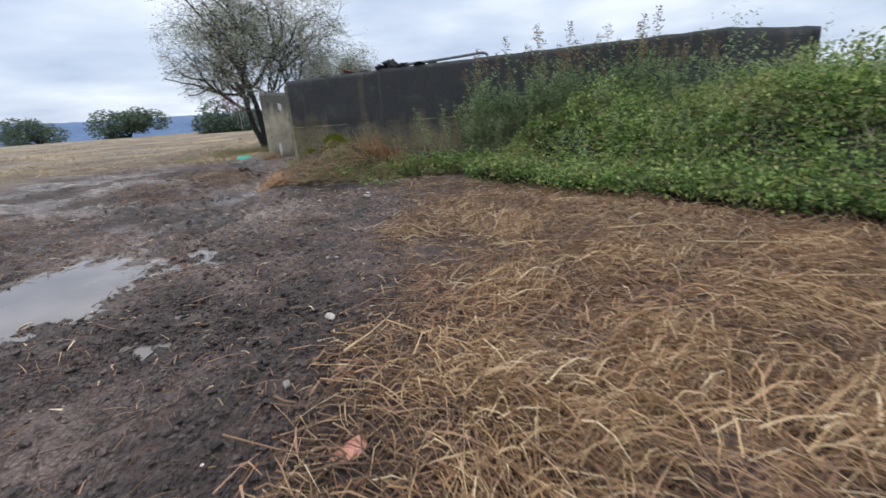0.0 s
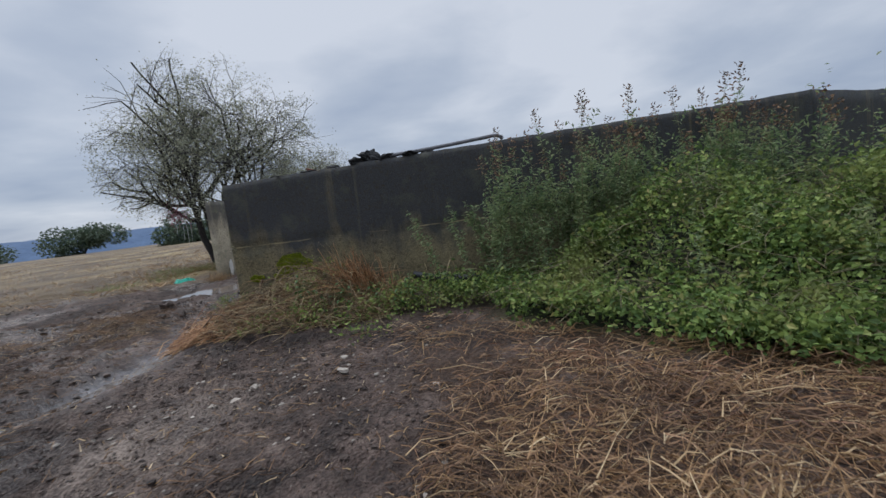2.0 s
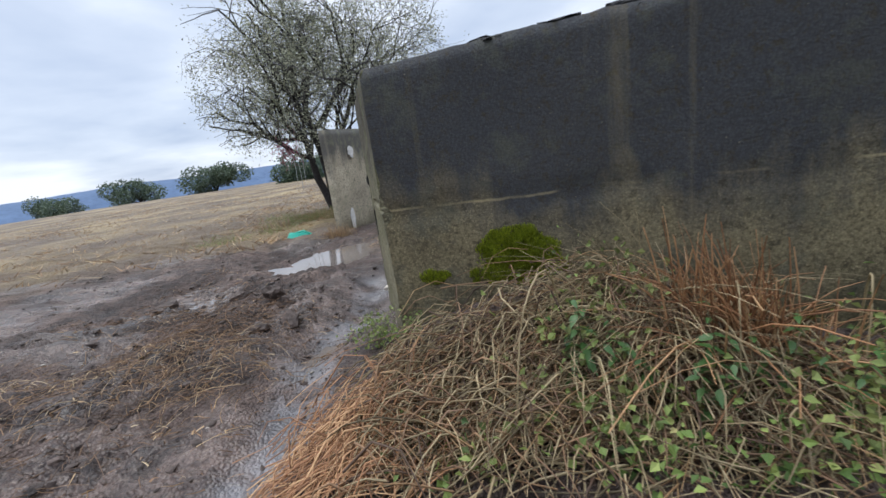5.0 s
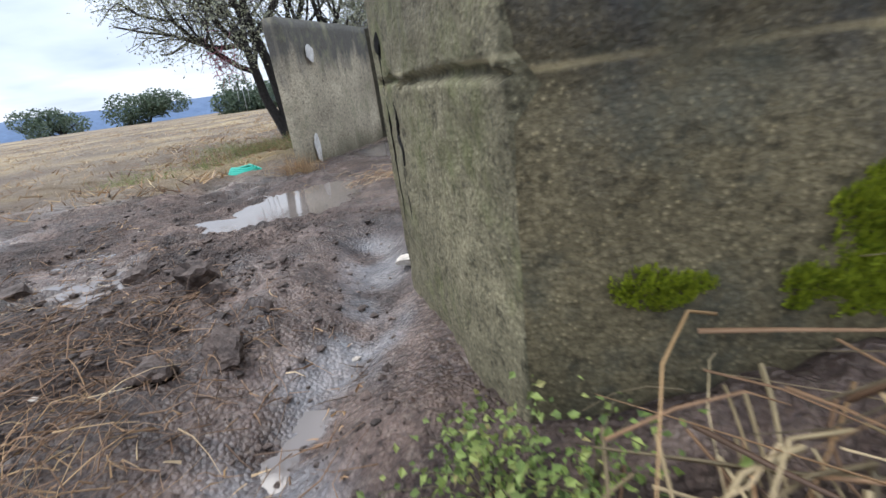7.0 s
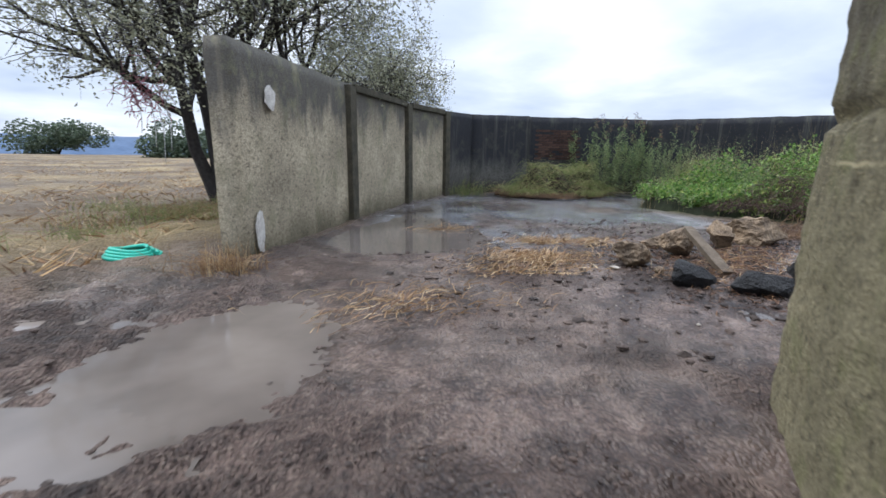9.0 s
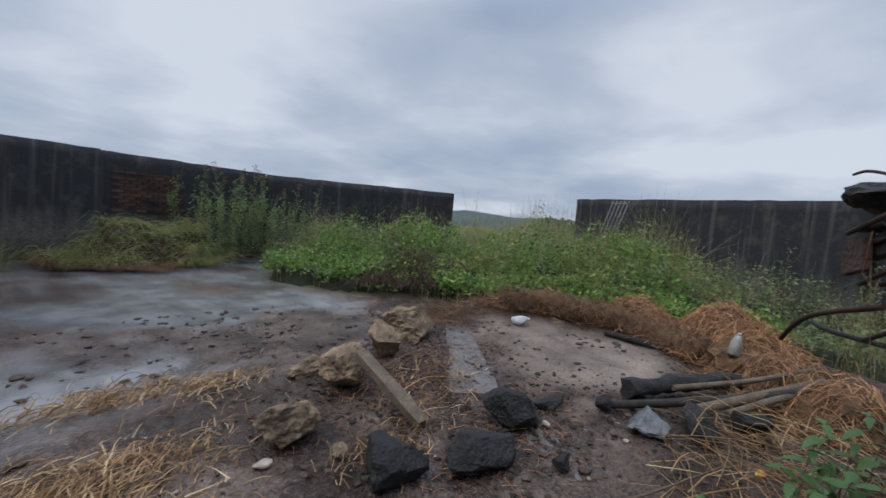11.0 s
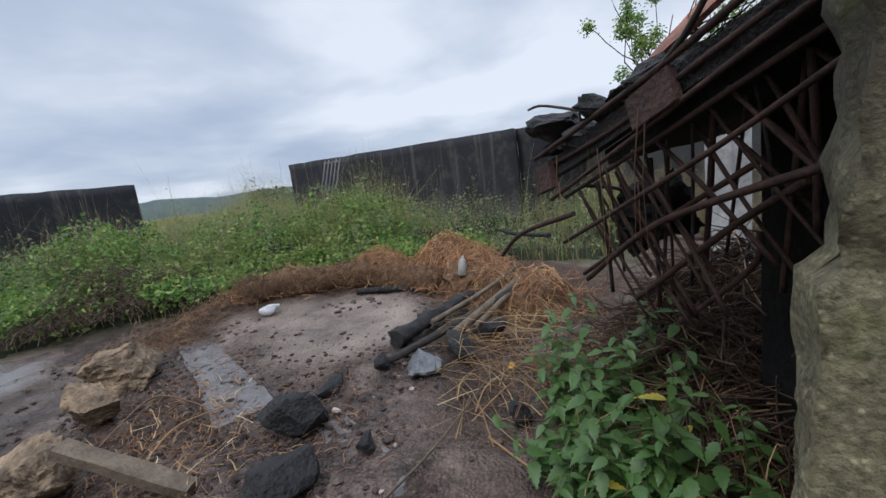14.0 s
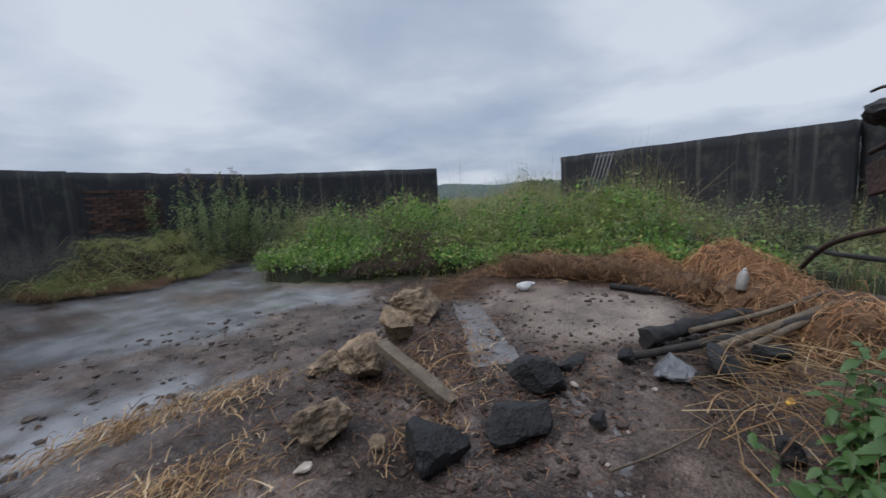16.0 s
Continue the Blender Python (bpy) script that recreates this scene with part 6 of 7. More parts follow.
pole("burnt_beam", [gz(1.78, 12.96, 0.10), gz(2.3, 12.62, 0.12), gz(3.0, 12.12, 0.18)], 0.085, 0.07, CHAR, "thick burnt beam lying in mud", "beam", 26, 0.8, None, 10)
pole("burnt_pole", [gz(1.36, 13.0, 0.06), gz(1.95, 12.35, 0.16), gz(2.65, 11.55, 0.30)], 0.035, 0.045, BARK, "dark charred pole propped on a beam", "pole")
rock("charred_knot", 1.32, 13.03, (0.15, 0.13, 0.18), STONE_DARK, "burnt knot at the end of a pole", 351, 0, 0, 0.4, "charred block", 2)
pole("burnt_stick", [gz(4.12, 13.85, 0.05), gz(4.05, 13.35, 0.06), gz(3.97, 12.88, 0.05)], 0.052, 0.045, CHAR, "black burnt stick beside a turf roll", "stick")
pole("old_pole", [gz(1.7, 12.45, 0.10), gz(2.3, 11.95, 0.24), gz(3.0, 11.45, 0.34)], 0.05, 0.04, OLD_WOOD, "brown broken pole in a straw heap", "pole")
pole("old_pole", [gz(2.0, 12.6, 0.2), gz(2.6, 12.0, 0.3), gz(3.2, 11.5, 0.42)], 0.028, 0.022, OLD_WOOD, "thin brown pole over burnt timber", "pole")
pole("old_pole", [gz(1.9, 12.15, 0.12), gz(2.5, 11.7, 0.26), gz(3.1, 11.2, 0.36)], 0.035, 0.03, OLD_WOOD, "rough brown pole under straw", "pole")
pole("straw_stalk", [gz(0.17, 12.18, 0.03), gz(-0.1, 12.0, 0.02), gz(-0.4, 11.8, 0.02)], 0.008, 0.006, STRAW, "long pale stalk across mud", "stalk")
pole("dark_stick", [gz(-0.28, 12.78, 0.02), gz(0.1, 12.5, 0.05), gz(0.75, 12.1, 0.16)], 0.009, 0.006, OLD_WOOD, "thin stick lying on mud", "stick")
pole("dry_vine", [gz(0.5, 15.0, 0.05), gz(1.1, 15.0, 0.10), gz(1.05, 14.6, 0.03), gz(0.75, 14.3, 0.08), gz(0.45, 14.15, 0.04), gz(0.2, 14.2, 0.02)], 0.0065, 0.004, STRAW_DARK, "looping dry vine among rubble", "vine", 40)
pole("dry_vine", [gz(0.3, 14.5, 0.03), gz(0.6, 14.45, 0.09), gz(0.95, 14.2, 0.05)], 0.006, 0.004, STRAW, "bent pale stalk among rubble", "vine", 20)

# ---- collapsed roof edge at the broken wall ----
def quad_slab(corners, thick):
    """A plate over four corners."""
    bm = bmesh.new()
    c = [Vector(p) for p in corners]
    n = 8
    rows = [[c[0].lerp(c[1], i / n).lerp(c[3].lerp(c[2], i / n), j / n) for i in range(n + 1)] for j in range(n + 1)]
    up = (c[1] - c[0]).cross(c[3] - c[0]).normalized()
    vs = [[bm.verts.new(p + up * 0.02 * noise.noise(p * 5)) for p in r] for r in rows]
    faces = [bm.faces.new((vs[j][i], vs[j][i + 1], vs[j + 1][i + 1], vs[j + 1][i])) for j in range(n) for i in range(n)]
    ext = bmesh.ops.extrude_face_region(bm, geom=faces)
    for v in [e for e in ext["geom"] if isinstance(e, bmesh.types.BMVert)]:
        v.co += up * thick
    bmesh.ops.recalc_face_normals(bm, faces=bm.faces)
    return bm


frame_thing = new("collapsed_roof_frame")
frame_thing.matrix_basis = pose(-0.4, 11.4, 0)
IN_PLACE = pose(0.4, -11.4, 0)


def roof_bar(ctrl, r, n=16, mat=RUST, name="bar"):
    ob = pole(name, ctrl, r, r, mat, "", "", n, 0.15, frame_thing, 8)
    ob.matrix_basis = IN_PLACE
    return ob


for top, drop, back, mat in [(1.70, 0.10, 0.04, CHAR)]:
    ob = part("edge_beam", quad_slab([(0.14, 11.71 - back, top), (-1.5, 11.29 - back, top + 0.46), (-1.5, 11.29 - back, top + 0.46 - drop), (0.14, 11.71 - back, top - drop)], 0.05), mat, frame_thing, "charred black roof edge beam")
    ob.matrix_basis = IN_PLACE
roof_bar([(0.22, 11.73, 1.72), (-0.39, 11.57, 1.87), (-0.78, 11.47, 1.97), (-1.10, 11.39, 2.07), (-1.55, 11.28, 2.22)], 0.013)
roof_bar([(0.18, 11.68, 1.66), (-0.45, 11.52, 1.80), (-0.9, 11.42, 1.94), (-1.5, 11.26, 2.12)], 0.011)
roof_bar([(0.10, 11.68, 1.49), (-0.6, 11.50, 1.75), (-1.0, 11.40, 1.90), (-1.5, 11.27, 2.08)], 0.011)
roof_bar([(0.02, 11.62, 1.50), (-0.62, 11.45, 1.72), (-1.05, 11.34, 1.87), (-1.5, 11.22, 2.03)], 0.011)
roof_bar([(0.05, 11.64, 1.25), (-0.60, 11.47, 1.53), (-0.96, 11.38, 1.69), (-1.45, 11.26, 1.93)], 0.011)
roof_bar([(-0.07, 11.56, 1.06), (-0.51, 11.44, 1.36), (-0.84, 11.36, 1.49), (-1.2, 11.26, 1.60)], 0.014)
roof_bar([(-0.30, 11.40, 1.00), (-0.71, 11.29, 1.32), (-0.88, 11.25, 1.44), (-1.05, 11.20, 1.55)], 0.014)
roof_bar([(-0.42, 11.26, 0.90), (-0.72, 11.19, 1.17), (-0.80, 11.17, 1.27), (-0.79, 11.16, 1.36)], 0.012)
roof_bar([(0.9, 11.9, 1.05), (0.41, 11.82, 1.27), (-0.10, 11.62, 1.42)], 0.014)
roof_bar([(0.2, 11.5, 1.02), (-0.3, 11.38, 1.30), (-0.9, 11.22, 1.62)], 0.012)
q = np.random.default_rng(360)
for k in range(17):
    x = 0.08 - 0.072 * k + q.normal(0, 0.02)
    y = 11.60 + 0.258 * x - 0.12 * q.uniform()
    top = 1.52 - 0.34 * (x - 0.05)
    drop, run = q.uniform(0.42, 0.66), q.uniform(0.22, 0.40)
    roof_bar([(x, y, top), (x - run * 0.5, y - 0.12 * run - 0.05, top - drop * 0.48 + q.normal(0, 0.015)), (x - run, y - 0.28 * run - 0.10, top - drop)], q.uniform(0.006, 0.010), 8, RUST, "hanging_bar")
for k in range(13):
    x = -0.22 - 0.085 * k + q.normal(0, 0.03)
    y = 11.56 + 0.258 * x - 0.10 * q.uniform()
    top = 1.50 - 0.34 * (x - 0.05)
    drop, run = q.uniform(0.35, 0.75), q.uniform(0.05, 0.30)
    roof_bar([(x, y, top), (x + run * 0.55, y - 0.06, top - drop * 0.5), (x + run, y - 0.10, top - drop)], q.uniform(0.006, 0.012), 8, RUST if k % 3 else BARK, "hanging_bar")
roof_bar([(-0.74, 11.48, 1.95), (-0.90, 11.45, 2.04), (-1.02, 11.43, 2.16), (-1.06, 11.42, 2.32)], 0.010, 8, BARK, "bent_bar")
roof_bar([(0.24, 11.74, 2.0), (0.05, 11.70, 1.99), (-0.3, 11.6, 1.90)], 0.007, 8, RUST, "bent_bar")
roof_bar([(-0.26, 11.6, 1.86), (-0.245, 11.6, 1.92), (-0.26, 11.6, 1.97)], 0.006, 6, RUST, "bent_bar")
for (x, y, z), w, h, turn, tilt in (((-0.71, 11.48, 1.865), 0.24, 0.13, 14.5, 18), ((0.13, 11.70, 1.61), 0.20, 0.15, 14.5, 12)):
    ob = part("steel_plate", box_bm(w, 0.035, h, 0.004), RUST_PLATE, frame_thing)
    ob.matrix_basis = IN_PLACE @ pose(x, y, z, 0, tilt, turn)
for k in range(12):
    f = k / 11
    ob = part("debris", rock_bm((0.24, 0.20, 0.10), 370 + k, 2, 5, 0.35), STONE_DARK if k % 3 else CHAR, frame_thing)
    ob.matrix_basis = IN_PLACE @ pose(0.30 - 1.0 * f, 11.62 - 0.22 * f - 0.05 + q.normal(0, 0.05), 1.70 + 0.30 * f + q.normal(0, 0.015) + (0.14 if k < 2 else 0), 0, 18, 40 * k)
ob = part("debris", rock_bm((0.42, 0.24, 0.13), 385, 3, 6, 0.35), CHAR, frame_thing, "charred black timber lump")
ob.matrix_basis = IN_PLACE @ pose(0.16, 11.64, 1.90, 0, 6, 15)


ob = part("slab", quad_slab([(-1.55, 11.20, 2.10), (-0.25, 11.50, 1.72), (0.0, 10.75, 1.80), (-1.25, 10.20, 2.20)], 0.07), SOOT_SHADE, frame_thing, "sagging concrete slab painted black for soot and shade")
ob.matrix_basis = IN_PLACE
ob = part("sheet", quad_slab([(-1.6, 11.22, 2.30), (-0.45, 11.45, 1.98), (-0.72, 11.02, 2.46), (-1.6, 10.85, 2.76)], 0.02), RED_SHEET, frame_thing, "red-brown buckled roof sheet")
ob.matrix_basis = IN_PLACE
n = 130
f = q.uniform(size=n)
c = np.stack([-0.45 - 0.95 * f, 11.36 - 0.2 * f - 0.18 * q.uniform(size=n), 2.02 + 0.30 * f + q.uniform(-0.03, 0.06, n)], -1)
d = unit(np.stack([-np.ones(n), q.normal(-0.3, 0.3, n), 0.45 + q.normal(0, 0.25, n)], -1)) * q.uniform(0.08, 0.4, n)[:, None]
P = np.stack([c - d * 0.5, c + q.normal(0, 0.02, (n, 3)), c + d * 0.5], 1)
ob = part("caught_straw", strands("caught_straw", P - np.array([-0.4, 11.4, 0]), q.uniform(0.003, 0.006, n), STRAW), None, frame_thing, "orange straw caught on rusty bars")
n = 9
c = np.stack([q.uniform(-1.0, 0.2, n), q.uniform(11.4, 11.7, n), q.uniform(1.5, 1.85, n)], -1)
P = np.stack([c, c + np.array([0.01, 0, -0.2]) + q.normal(0, 0.02, (n, 3)), c + np.array([0, 0, -0.5]) * q.uniform(0.4, 1.2, n)[:, None] + q.normal(0, 0.03, (n, 3))], 1)
ob = part("hanging_straw", strands("hanging_straw", P - np.array([-0.4, 11.4, 0]), q.uniform(0.002, 0.004, n), STRAW_DARK), None, frame_thing)
tagged(frame_thing, "collapsed roof edge of rusty bent reinforcing bars", "collapsed roof")
wall_run("wall_inner", (-1.75, 10.42), (-0.42, 10.71), 0.22, 2.5, 2.4, SOOT_SHADE, "inner wall stub painted black for soot and shade", 0.12, 0.012, 45)
post = part("concrete_post", box_bm(0.24, 0.18, 1.7, 0, 0.008, 4), PALE_POST)
post.matrix_basis = pose(1.02, 10.14, float(lie(1.02, 10.14)) + 0.86, 0, 0, 14)
tagged(post, "pale smooth concrete post behind rusty bars", "post")
ob = part("burnt_mass", rock_bm((0.34, 0.30, 0.42), 391, 4, 4, 0.4), SOOT_SHADE, frame_thing, "hanging black burnt mass")
ob.matrix_basis = IN_PLACE @ pose(0.12, 11.12, 1.32, 0, 0, 20)
roof_bar([(0.0, 11.52, 1.55), (0.08, 11.3, 1.5), (0.12, 11.14, 1.40)], 0.010, 8, BARK, "hanging_bar")
for n, mat, rad, label in ((700, DEAD_CANE, (0.004, 0.009), "dark dead brush heaped under a fallen roof"), (450, STRAW_DARK, (0.003, 0.006), "brown dead stalks under a fallen roof")):
    xy = np.stack([q.uniform(-0.9, 0.7, n), q.uniform(10.45, 11.35, n)], -1)
    P = lying_straw(xy, q, (0.25, 0.8), 0.05, 0.4, 0.9, 4, 0.25)
    P[..., 2] += (0.40 * q.uniform(size=n) * np.exp(-((xy[:, 0] + 0.1) / 0.6) ** 2))[:, None] + q.normal(0, 0.09, (n, 1)) * np.linspace(-1, 1, 4)
    stuff("dead_brush", strands("dead_brush", P, q.uniform(*rad, n), mat), label, "brush")
n = 1500
xy = np.stack([q.uniform(-1.2, 1.2, n), q.uniform(10.3, 11.75, n)], -1)
stuff("straw_litter", strands("straw_litter", lying_straw(xy, q, (0.1, 0.5), 0.05, None, 1, 4, 0.15), q.uniform(0.0025, 0.005, n), STRAW_DARK), "dark straw litter under a fallen roof", "straw")
n = 600
xy = np.stack([q.uniform(-1.25, -0.2, n), q.uniform(10.9, 11.75, n)], -1)
stuff("straw_litter", strands("straw_litter", lying_straw(xy, q, (0.15, 0.5), 0.07, -0.6, 0.5, 5, 0.3), q.uniform(0.002, 0.004, n), STRAW), "dead grass stalks at a pillar foot", "straw")


# ---- nettles ----
def nettle_leaf():
    """One toothed leaf, 1 long, along x, folded along its rib."""
    V, F = [], []
    n = 12
    for i in range(n + 1):
        t = i / n
        w = 0.27 * math.sin(math.pi * min(1, t ** 0.62)) * (1 - 0.15 * t)
        w *= 1.0 if i % 2 else 0.76
        droop = -0.22 * t * t
        V += [(t, 0, droop), (t + (0.03 if i % 2 else 0), w, droop + 0.22 * w), (t + (0.03 if i % 2 else 0), -w, droop + 0.22 * w)]
    for i in range(n):
        a, b = 3 * i, 3 * i + 3
        F += [(a, b, b + 1, a + 1), (a, a + 2, b + 2, b)]
    return np_mesh("leaf", np.array(V), np.array(F), NETTLE)


LEAF = nettle_leaf()
LEAF_YELLOW = LEAF.copy()
LEAF_YELLOW.materials[0] = make_leaf("yellowing_leaf", [(0.0, (0.30, 0.28, 0.04)), (1.0, (0.45, 0.38, 0.06))])


def nettle(x, y, height, lean, turn, seed, pairs=8, size=0.13, group="nettles under the fallen roof"):
    q = np.random.default_rng(seed)
    root = new("nettle")
    root.matrix_basis = pose(x, y, float(lie(x, y)) - 0.02, 0, 0, turn)
    t = np.linspace(0, 1, 8)
    axis = np.stack([lean * t ** 1.6 * height, 0.05 * np.sin(3 * t), t * height], -1)
    part("stem", strands("stem", axis[None], np.array([0.005]), STEM), None, root)
    for k in range(pairs):
        f = 0.22 + 0.78 * (k + 0.6) / pairs
        at = [float(np.interp(f, t, axis[:, i])) for i in range(3)]
        for s in (0, 180):
            ob = part("leaf", LEAF_YELLOW if q.uniform() < 0.012 else LEAF, None, root)
            L = size * (1.25 - 0.75 * f) * q.uniform(0.75, 1.25)
            ob.matrix_basis = pose(*at, q.normal(0, 14), q.uniform(-12, 38), 90 * (k % 2) + s + q.normal(0, 18))
            ob.scale = (L, L * q.uniform(0.9, 1.15), L)
    return tagged(root, "dark green nettle with toothed leaves", "nettle", group)


q = np.random.default_rng(401)
for k in range(46):
    x, y = (0.2 - 1.05 * q.uniform(), 11.72 - 0.62 * q.uniform())
    y = min(y, 11.75 + 0.25 * x)
    nettle(x, y, q.uniform(0.38, 0.76), q.normal(0.1, 0.25), q.uniform(0, 360), 410 + k, int(q.integers(6, 10)), q.uniform(0.12, 0.19))
for k in range(16):
    nettle(-0.85 + 0.6 * q.uniform(), 11.66 + 0.26 * q.uniform(), q.uniform(0.3, 0.52), q.normal(0, 0.3), q.uniform(0, 360), 600 + k, 6, q.uniform(0.12, 0.2))
for x, y, h in ((0.25, 11.75, 0.75), (0.1, 11.6, 0.85), (0.35, 11.6, 0.8), (-0.3, 11.75, 0.35), (-0.15, 11.85, 0.3), (0.5, 11.65, 0.7)):
    nettle(x, y, h, 0.1, q.uniform(0, 360), int(450 + 10 * x + 7 * y), 8, 0.16)


for k in range(34):
    x = q.choice([-1.25, -0.75, -0.15, 0.35, 0.75, 1.2]) + q.normal(0, 0.16)
    nettle(x, 6.86 - 0.05 * x + q.normal(0, 0.12), q.uniform(0.35, 0.62), q.normal(0, 0.35), q.uniform(0, 360), 700 + k, 6, q.uniform(0.09, 0.14), "nettles in the straw heap")
for k in range(9):
    x = q.uniform(-1.3, 1.4)
    x1, y1, h = x + q.normal(0.25, 0.35), 6.75 + q.normal(0, 0.15), q.uniform(0.3, 0.65)
    z0, z1 = float(lie(x, 7.2)), float(lie(x1, y1))
    pole("arching_cane", [(x, 7.25, z0), (x + 0.3 * (x1 - x), 7.1, z0 + h), (x + 0.75 * (x1 - x), 0.5 * (7.0 + y1), z0 + 0.75 * h), (x1, y1, z1 + 0.02)], 0.007, 0.004, HEAP_STALK, "pale dry cane arching over a heap", "cane", 12)


# ---- along the walls ----
def pilaster(parent, x, y, turn, height, mat, w=0.30, d=0.20):
    ob = part("pilaster", box_bm(w, d, height, 0.012), mat, parent)
    ob.matrix_basis = pose(x, y, height / 2 - 0.2, 0, 0, turn)
    return ob


PILASTER = make_simple("mossy_dark_concrete", (0.035, 0.032, 0.022), (0.10, 0.088, 0.06), 5.0, 0.92)
walls = {o.name: o for o in scene.objects}
for k in range(1, 4):
    (ax, ay), (bx, by) = WEST[k - 1], WEST[k]
    turn = math.degrees(math.atan2(by - ay, bx - ax))
    pilaster(walls["wall_west_%d" % k], bx, by, turn, 2.66, PILASTER)
for k in (2, 3):
    (ax, ay), (bx, by) = WEST[k - 1], WEST[k]
    L = math.hypot(bx - ax, by - ay)
    turn = math.degrees(math.atan2(by - ay, bx - ax))
    ob = part("coping", box_bm(L - 0.32, 0.16, 0.13, 0.015), PILASTER, walls["wall_west_%d" % k])
    ob.matrix_basis = pose((ax + bx) / 2, (ay + by) / 2, 2.44, 0, 0, turn)
for x, y, z, w, h, sd in ((-5.27, 15.62, 1.90, 0.24, 0.30, 1), (-5.385, 15.24, 0.30, 0.20, 0.5, 2)):
    ob = part("lime_patch", rock_bm((w, 0.05, h), 470 + sd, 3, 4, 0.25), CRUST)
    ob.matrix_basis = pose(x + 0.012, y, z, 0, 0, 74.4)
    tagged(ob, "white lime crust stuck to a concrete wall", "lime patch")

face = Vector((0.343, -0.939, 0))
out_way = Vector((-0.939, -0.343, 0))


def on_corner(s, z, proud=0.0):
    p = Vector((*C, 0)) + face * s + out_way * proud
    return (p.x, p.y, z)


# Black bars and a lump set on the face stand in for shaded openings.
CRACK_SHADE = make_simple("crack_shadowed_core", (0.008, 0.007, 0.006), (0.016, 0.014, 0.012), 20.0, 0.98, 0, 0.2)
q = np.random.default_rng(470)
for ctrl, r in (([(0.33, 1.16), (0.36, 1.08), (0.345, 1.0), (0.40, 0.93), (0.385, 0.85), (0.35, 0.74), (0.36, 0.64), (0.345, 0.52)], 0.013), ([(0.17, 1.75), (0.15, 1.5), (0.165, 1.2), (0.14, 0.95), (0.15, 0.7), (0.14, 0.45)], 0.005)):
    line = curve_pts([(a, b, 0.0) for a, b in ctrl], 46)
    line = [(p[0] + q.normal(0, 0.005), p[1]) for p in line]
    wide = [r * (0.25 + 0.9 * abs(math.sin(math.pi * i / 45)) * (0.55 + 0.45 * q.uniform())) for i in range(46)]
    part("crack", tube_bm([on_corner(a, b, 0.002) for a, b in line], wide, 6, 0.5), CRACK_SHADE, walls["wall_corner"])
ob = part("broken_hole", rock_bm((0.07, 0.07, 0.13), 481, 2, 3, 0.3), CRACK_SHADE, walls["wall_corner"])
ob.matrix_basis = Matrix.Translation(on_corner(0.2, 1.43, 0.0))

# moss cushions on the south wall
for x0, x1, z0, z1, n, sd in ((-1.95, -0.95, 0.60, 1.02, 15000, 1), (-1.9, -1.2, 0.48, 0.78, 5000, 2), (-2.28, -1.95, 0.60, 0.76, 1600, 3)):
    q = np.random.default_rng(490 + sd)
    u, v = q.uniform(-1, 1, n), q.uniform(-1, 1, n)
    x, z = (x0 + x1) / 2 + u * (x1 - x0) / 2, (z0 + z1) / 2 + v * (z1 - z0) / 2
    thick = 0.8 - (u * u + v * v) + 1.3 * fbm(x, z, 5.0, 4, 300 + sd) - 0.25 * np.maximum(-v, 0)
    ok = thick > q.uniform(0, 0.35, n)
    x, z, thick = x[ok], z[ok], np.clip(thick[ok], 0, 1)
    y = 8.02 - 0.0893 * (x + 2.45) - 0.005
    c = np.stack([x, y, z], -1)
    d = unit(np.stack([q.normal(0, 0.5, len(x)), -np.ones(len(x)), 0.6 + q.normal(0, 0.5, len(x))], -1)) * (0.010 + 0.05 * thick * (0.6 + 0.6 * np.abs(vnoise(x * 14, z * 14, 5))))[:, None]
    P = np.stack([c, c + d * 0.6, c + d + np.array([0, 0, 0.012])], 1)
    stuff("moss_cushion", blades("moss_cushion", P, q.uniform(0.003, 0.006, len(x)), MOSS), "bright yellow-green moss cushion on a wall", "moss")

# creeper at the wall foot
for cx, cy, n, w, h, sd in ((-2.58, 7.75, 420, 0.10, 0.28, 1), (-2.35, 7.72, 220, 0.10, 0.16, 2), (-0.9, 6.9, 70, 0.25, 0.2, 3), (0.1, 6.7, 160, 0.3, 0.35, 4), (0.75, 6.85, 520, 0.4, 0.5, 5), (-0.9, 7.35, 130, 0.16, 0.45, 6), (-1.0, 6.6, 240, 0.2, 0.34, 9), (-0.5, 6.5, 130, 0.25, 0.18, 10), (-1.75, 6.55, 120, 0.2, 0.22, 11), (-0.05, 6.6, 200, 0.25, 0.32, 12), (-1.1, 7.0, 220, 0.22, 0.5, 13), (0.45, 6.7, 320, 0.28, 0.5, 14), (1.2, 6.3, 380, 0.35, 0.45, 7), (-0.2, 5.9, 90, 0.25, 0.12, 8)):
    q = np.random.default_rng(500 + sd)
    c = np.stack([cx + q.normal(0, w, n), cy + q.normal(0, w * 0.8, n), np.zeros(n)], -1)
    c[:, 2] = lie(c[:, 0], c[:, 1]) + h * q.uniform(0.1, 1, n)
    L = q.uniform(0.015, 0.034, n) * (1 if sd < 3 else 2.0)
    root = new("creeper")
    part("leaves", leaves("leaves", c, random_dirs(n, q, -0.1), random_dirs(n, q, 1.2), L, L * 0.75, BRAMBLE), None, root)
    a = c[q.integers(0, n, 14)]
    b = np.stack([np.full(14, cx), np.full(14, cy), lie(np.full(14, cx), np.full(14, cy))], -1)
    part("stem", strands("stem", np.stack([b, (a + b) / 2 + np.array([0, 0, 0.05]), a], 1), np.full(14, 0.003), STEM), None, root)
    tagged(root, "small green creeper at a wall foot", "creeper", "creepers")

# things on and by the south wall
def top_of(x):
    return 2.31 + 0.37 * (x + 2.45) / 9.85


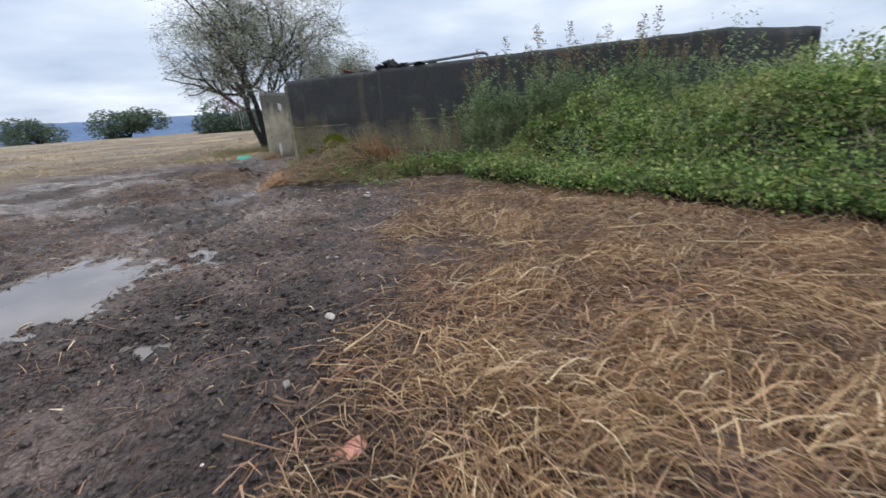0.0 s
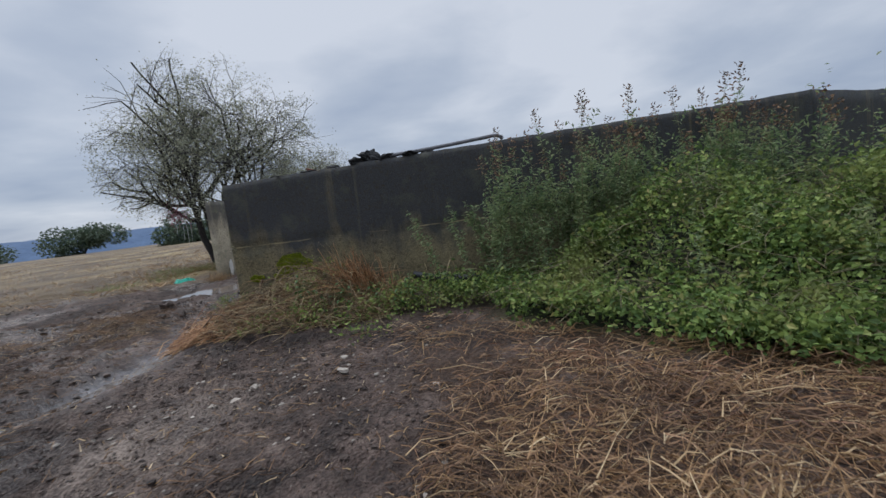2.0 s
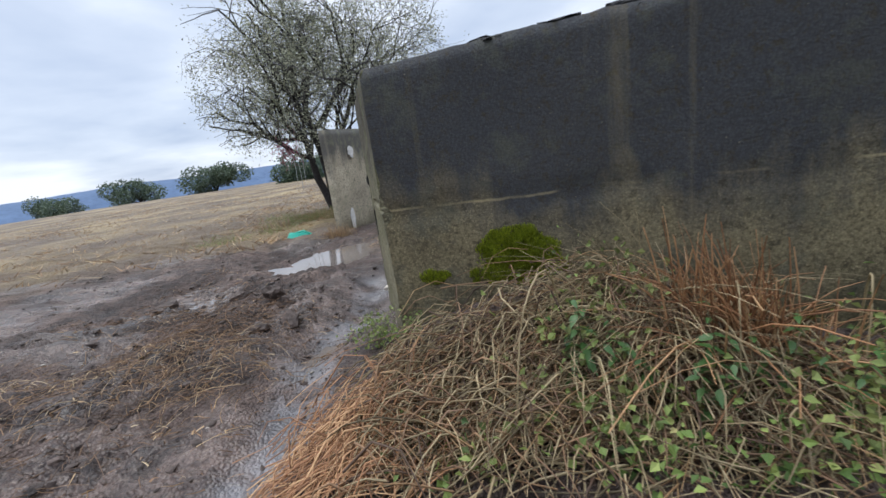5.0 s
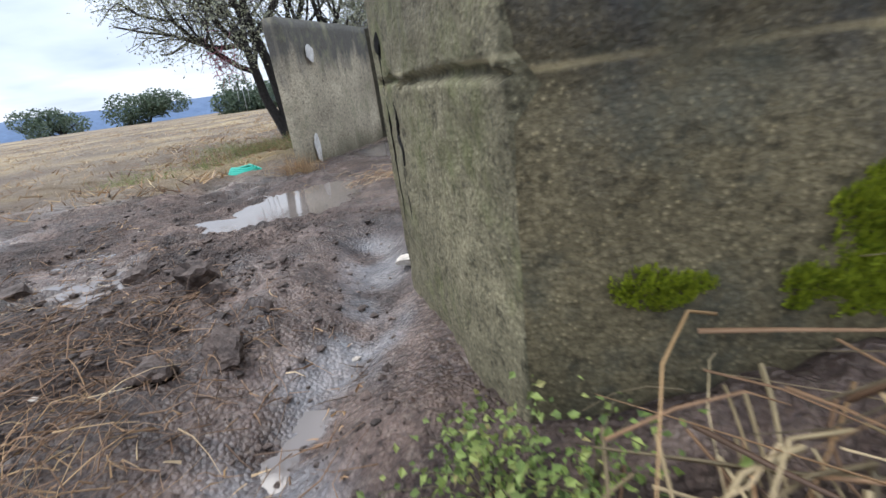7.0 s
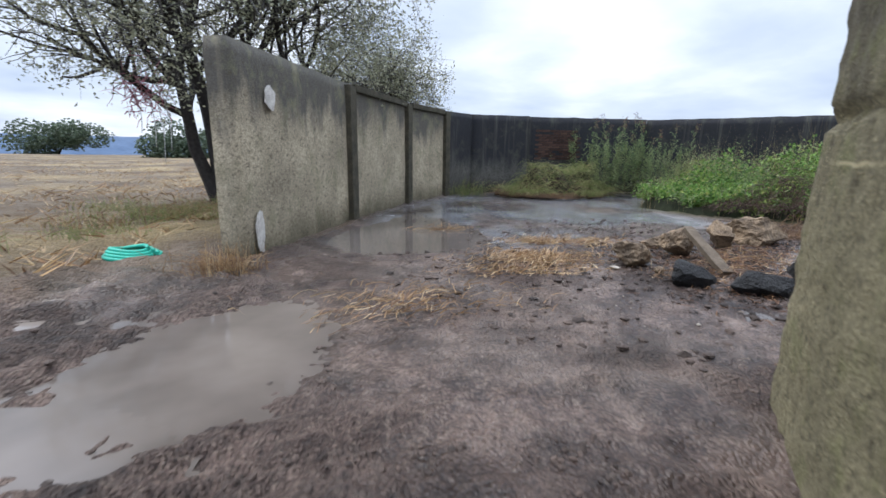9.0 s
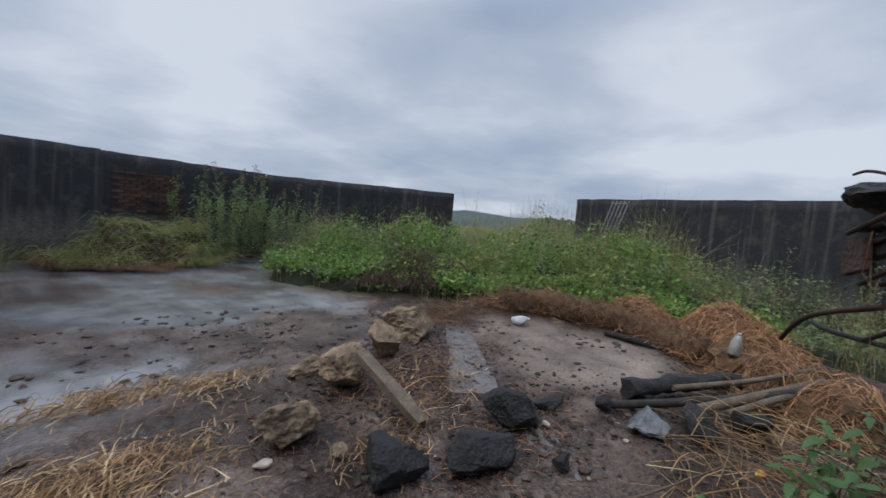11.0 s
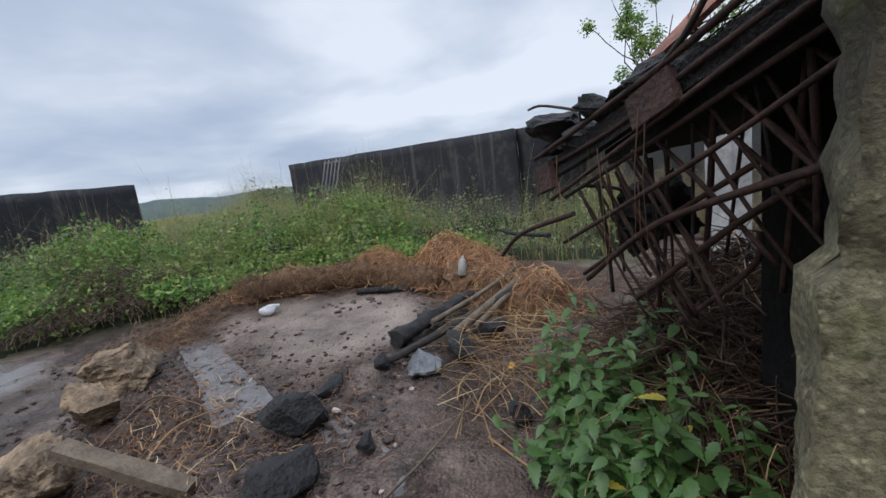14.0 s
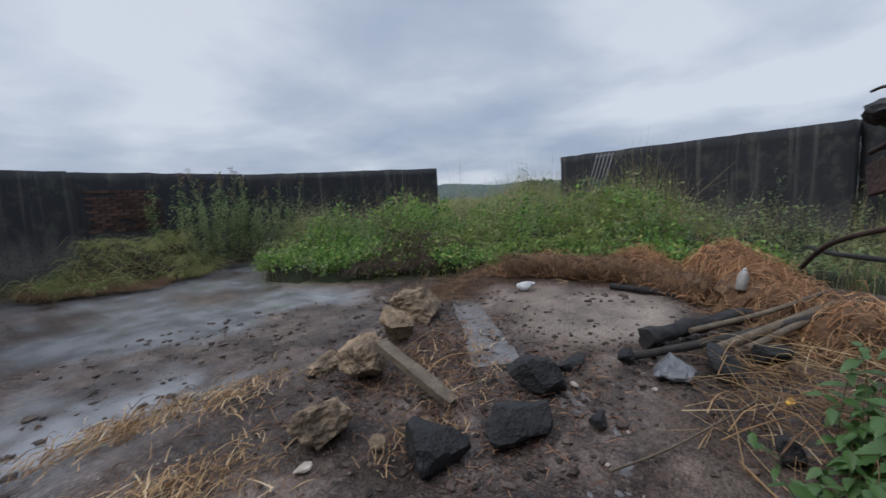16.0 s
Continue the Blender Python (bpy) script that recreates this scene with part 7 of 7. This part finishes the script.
pole("wall_pipe", [(0.4, 7.86, top_of(0.4) + 0.05), (1.1, 7.80, top_of(1.1) + 0.06), (1.9, 7.73, top_of(1.9) + 0.09), (2.2, 7.70, top_of(2.2) + 0.10), (2.32, 7.69, top_of(2.3) + 0.03)], 0.032, 0.03, GALV, "pale bent pipe lying along a wall top", "pipe", 24, 0.03)
for k, (x, w, h) in enumerate(((0.08, 0.42, 0.24), (0.35, 0.3, 0.18), (-0.18, 0.32, 0.16), (0.75, 0.4, 0.13), (1.05, 0.3, 0.1), (-0.55, 0.3, 0.08), (-1.0, 0.25, 0.06), (-1.5, 0.3, 0.05))):
    rock("wall_top_rubble", x, 8.16 - 0.0893 * (x + 2.45), (w, 0.3, h), STONE_DARK, "dark rubble heaped on a wall top", 520 + k, 15 * k, 0, 0.3, "rubble", 3, 6, 0.35, top_of(x) - 0.02)
pole("black_pipe", [(0.55, 7.25, 0.50), (0.95, 7.05, 0.42), (1.5, 6.75, 0.40)], 0.06, 0.06, BLACK_PIPE, "black plastic pipe lying in brambles", "pipe", 12, 0.0)
hose = new("hose_coil")
hose.matrix_basis = pose(-6.85, 15.05, float(lie(-6.85, 15.05)) + 0.03)
for k in range(4):
    r = 0.30 - 0.035 * k
    part("hose_loop", tube_bm([(r * math.cos(a) * (1 + 0.1 * math.sin(3 * a + k)), r * 0.75 * math.sin(a), 0.03 * k + 0.015 * math.sin(2 * a)) for a in np.linspace(0, 6.1, 26)], [0.024] * 26, 8), TEAL, hose)
tagged(hose, "coiled teal plastic hose lying on mud", "hose")
q = np.random.default_rng(540)
n = 150
c = np.array([-8.9, 19.5, 2.45]) + q.normal(0, 1, (n, 3)) * (0.28, 0.12, 0.25)
d = q.normal(0, 0.16, (n, 3)) + np.array([0, 0, -0.12])
netting = new("torn_netting")
part("net", strands("net", np.stack([c, c + d * 0.5 + q.normal(0, 0.04, (n, 3)), c + d], 1), q.uniform(0.006, 0.016, n), PINK), None, netting)
for k, (x, z) in enumerate(((-8.75, 1.3), (-8.6, 1.0), (-8.45, 1.25), (-9.0, 1.6))):
    part("cord", tube_bm(curve_pts([(x - 0.05, 19.5, 2.4), (x + 0.03, 19.5, (z + 2.4) / 2), (x, 19.5, z)], 8), [0.008] * 8, 5), WHITE_PLASTIC, netting)
tagged(netting, "torn faded red netting hanging in a tree", "netting")

# steel rack leaning at the yard gap
rack = new("steel_rack")
rack.matrix_basis = pose(9.75, 15.6, 0.0)
for k in range(5):
    o = 0.13 * (k - 2)
    part("rail", tube_bm([(0.30 + o * 0.45, 0.55 + o * 0.9, 0.15), (-0.18 + o * 0.45, -0.28 + o * 0.9, 2.5)], [0.02, 0.02], 8), GALV, rack)
for f in (0.3, 0.97):
    e = [Vector((0.30, 0.55, 0.15)).lerp(Vector((-0.18, -0.28, 2.5)), f) + Vector((s * 0.3 * 0.45, s * 0.3 * 0.9, 0)) for s in (-1, 1)]
    part("crossbar", tube_bm(e, [0.02, 0.02], 8), GALV, rack)
tagged(rack, "leaning grey steel rack in tall weeds", "rack")
pole("black_rod", [gz(5.9, 11.4, 0.55), gz(4.6, 11.3, 0.45), gz(3.4, 11.0, 0.6)], 0.03, 0.03, CHAR, "black burnt rod across weeds", "rod", 12)

# brick patch in the north wall
BRICK_ME = bpy.data.meshes.new("brick")
bm = box_bm(0.235, 0.03, 0.066, 0.006)
bm.to_mesh(BRICK_ME)
bm.free()
BRICK_ME.materials.append(BRICK)
(ax, ay), (bx, by) = NORTH[1], NORTH[2]
turn = math.degrees(math.atan2(by - ay, bx - ax))
q = np.random.default_rng(560)
for r in range(13):
    for k in range(6):
        if q.uniform() < 0.12:
            continue
        s = 0.35 + 0.25 * k + (0.125 if r % 2 else 0)
        ob = new("brick", BRICK_ME)
        ob.parent = walls["wall_north_2"]
        ob.matrix_basis = pose(ax + (bx - ax) * s / 4.2, ay + (by - ay) * s / 4.2 - 0.012, 1.15 + 0.076 * r, 0, 0, turn)
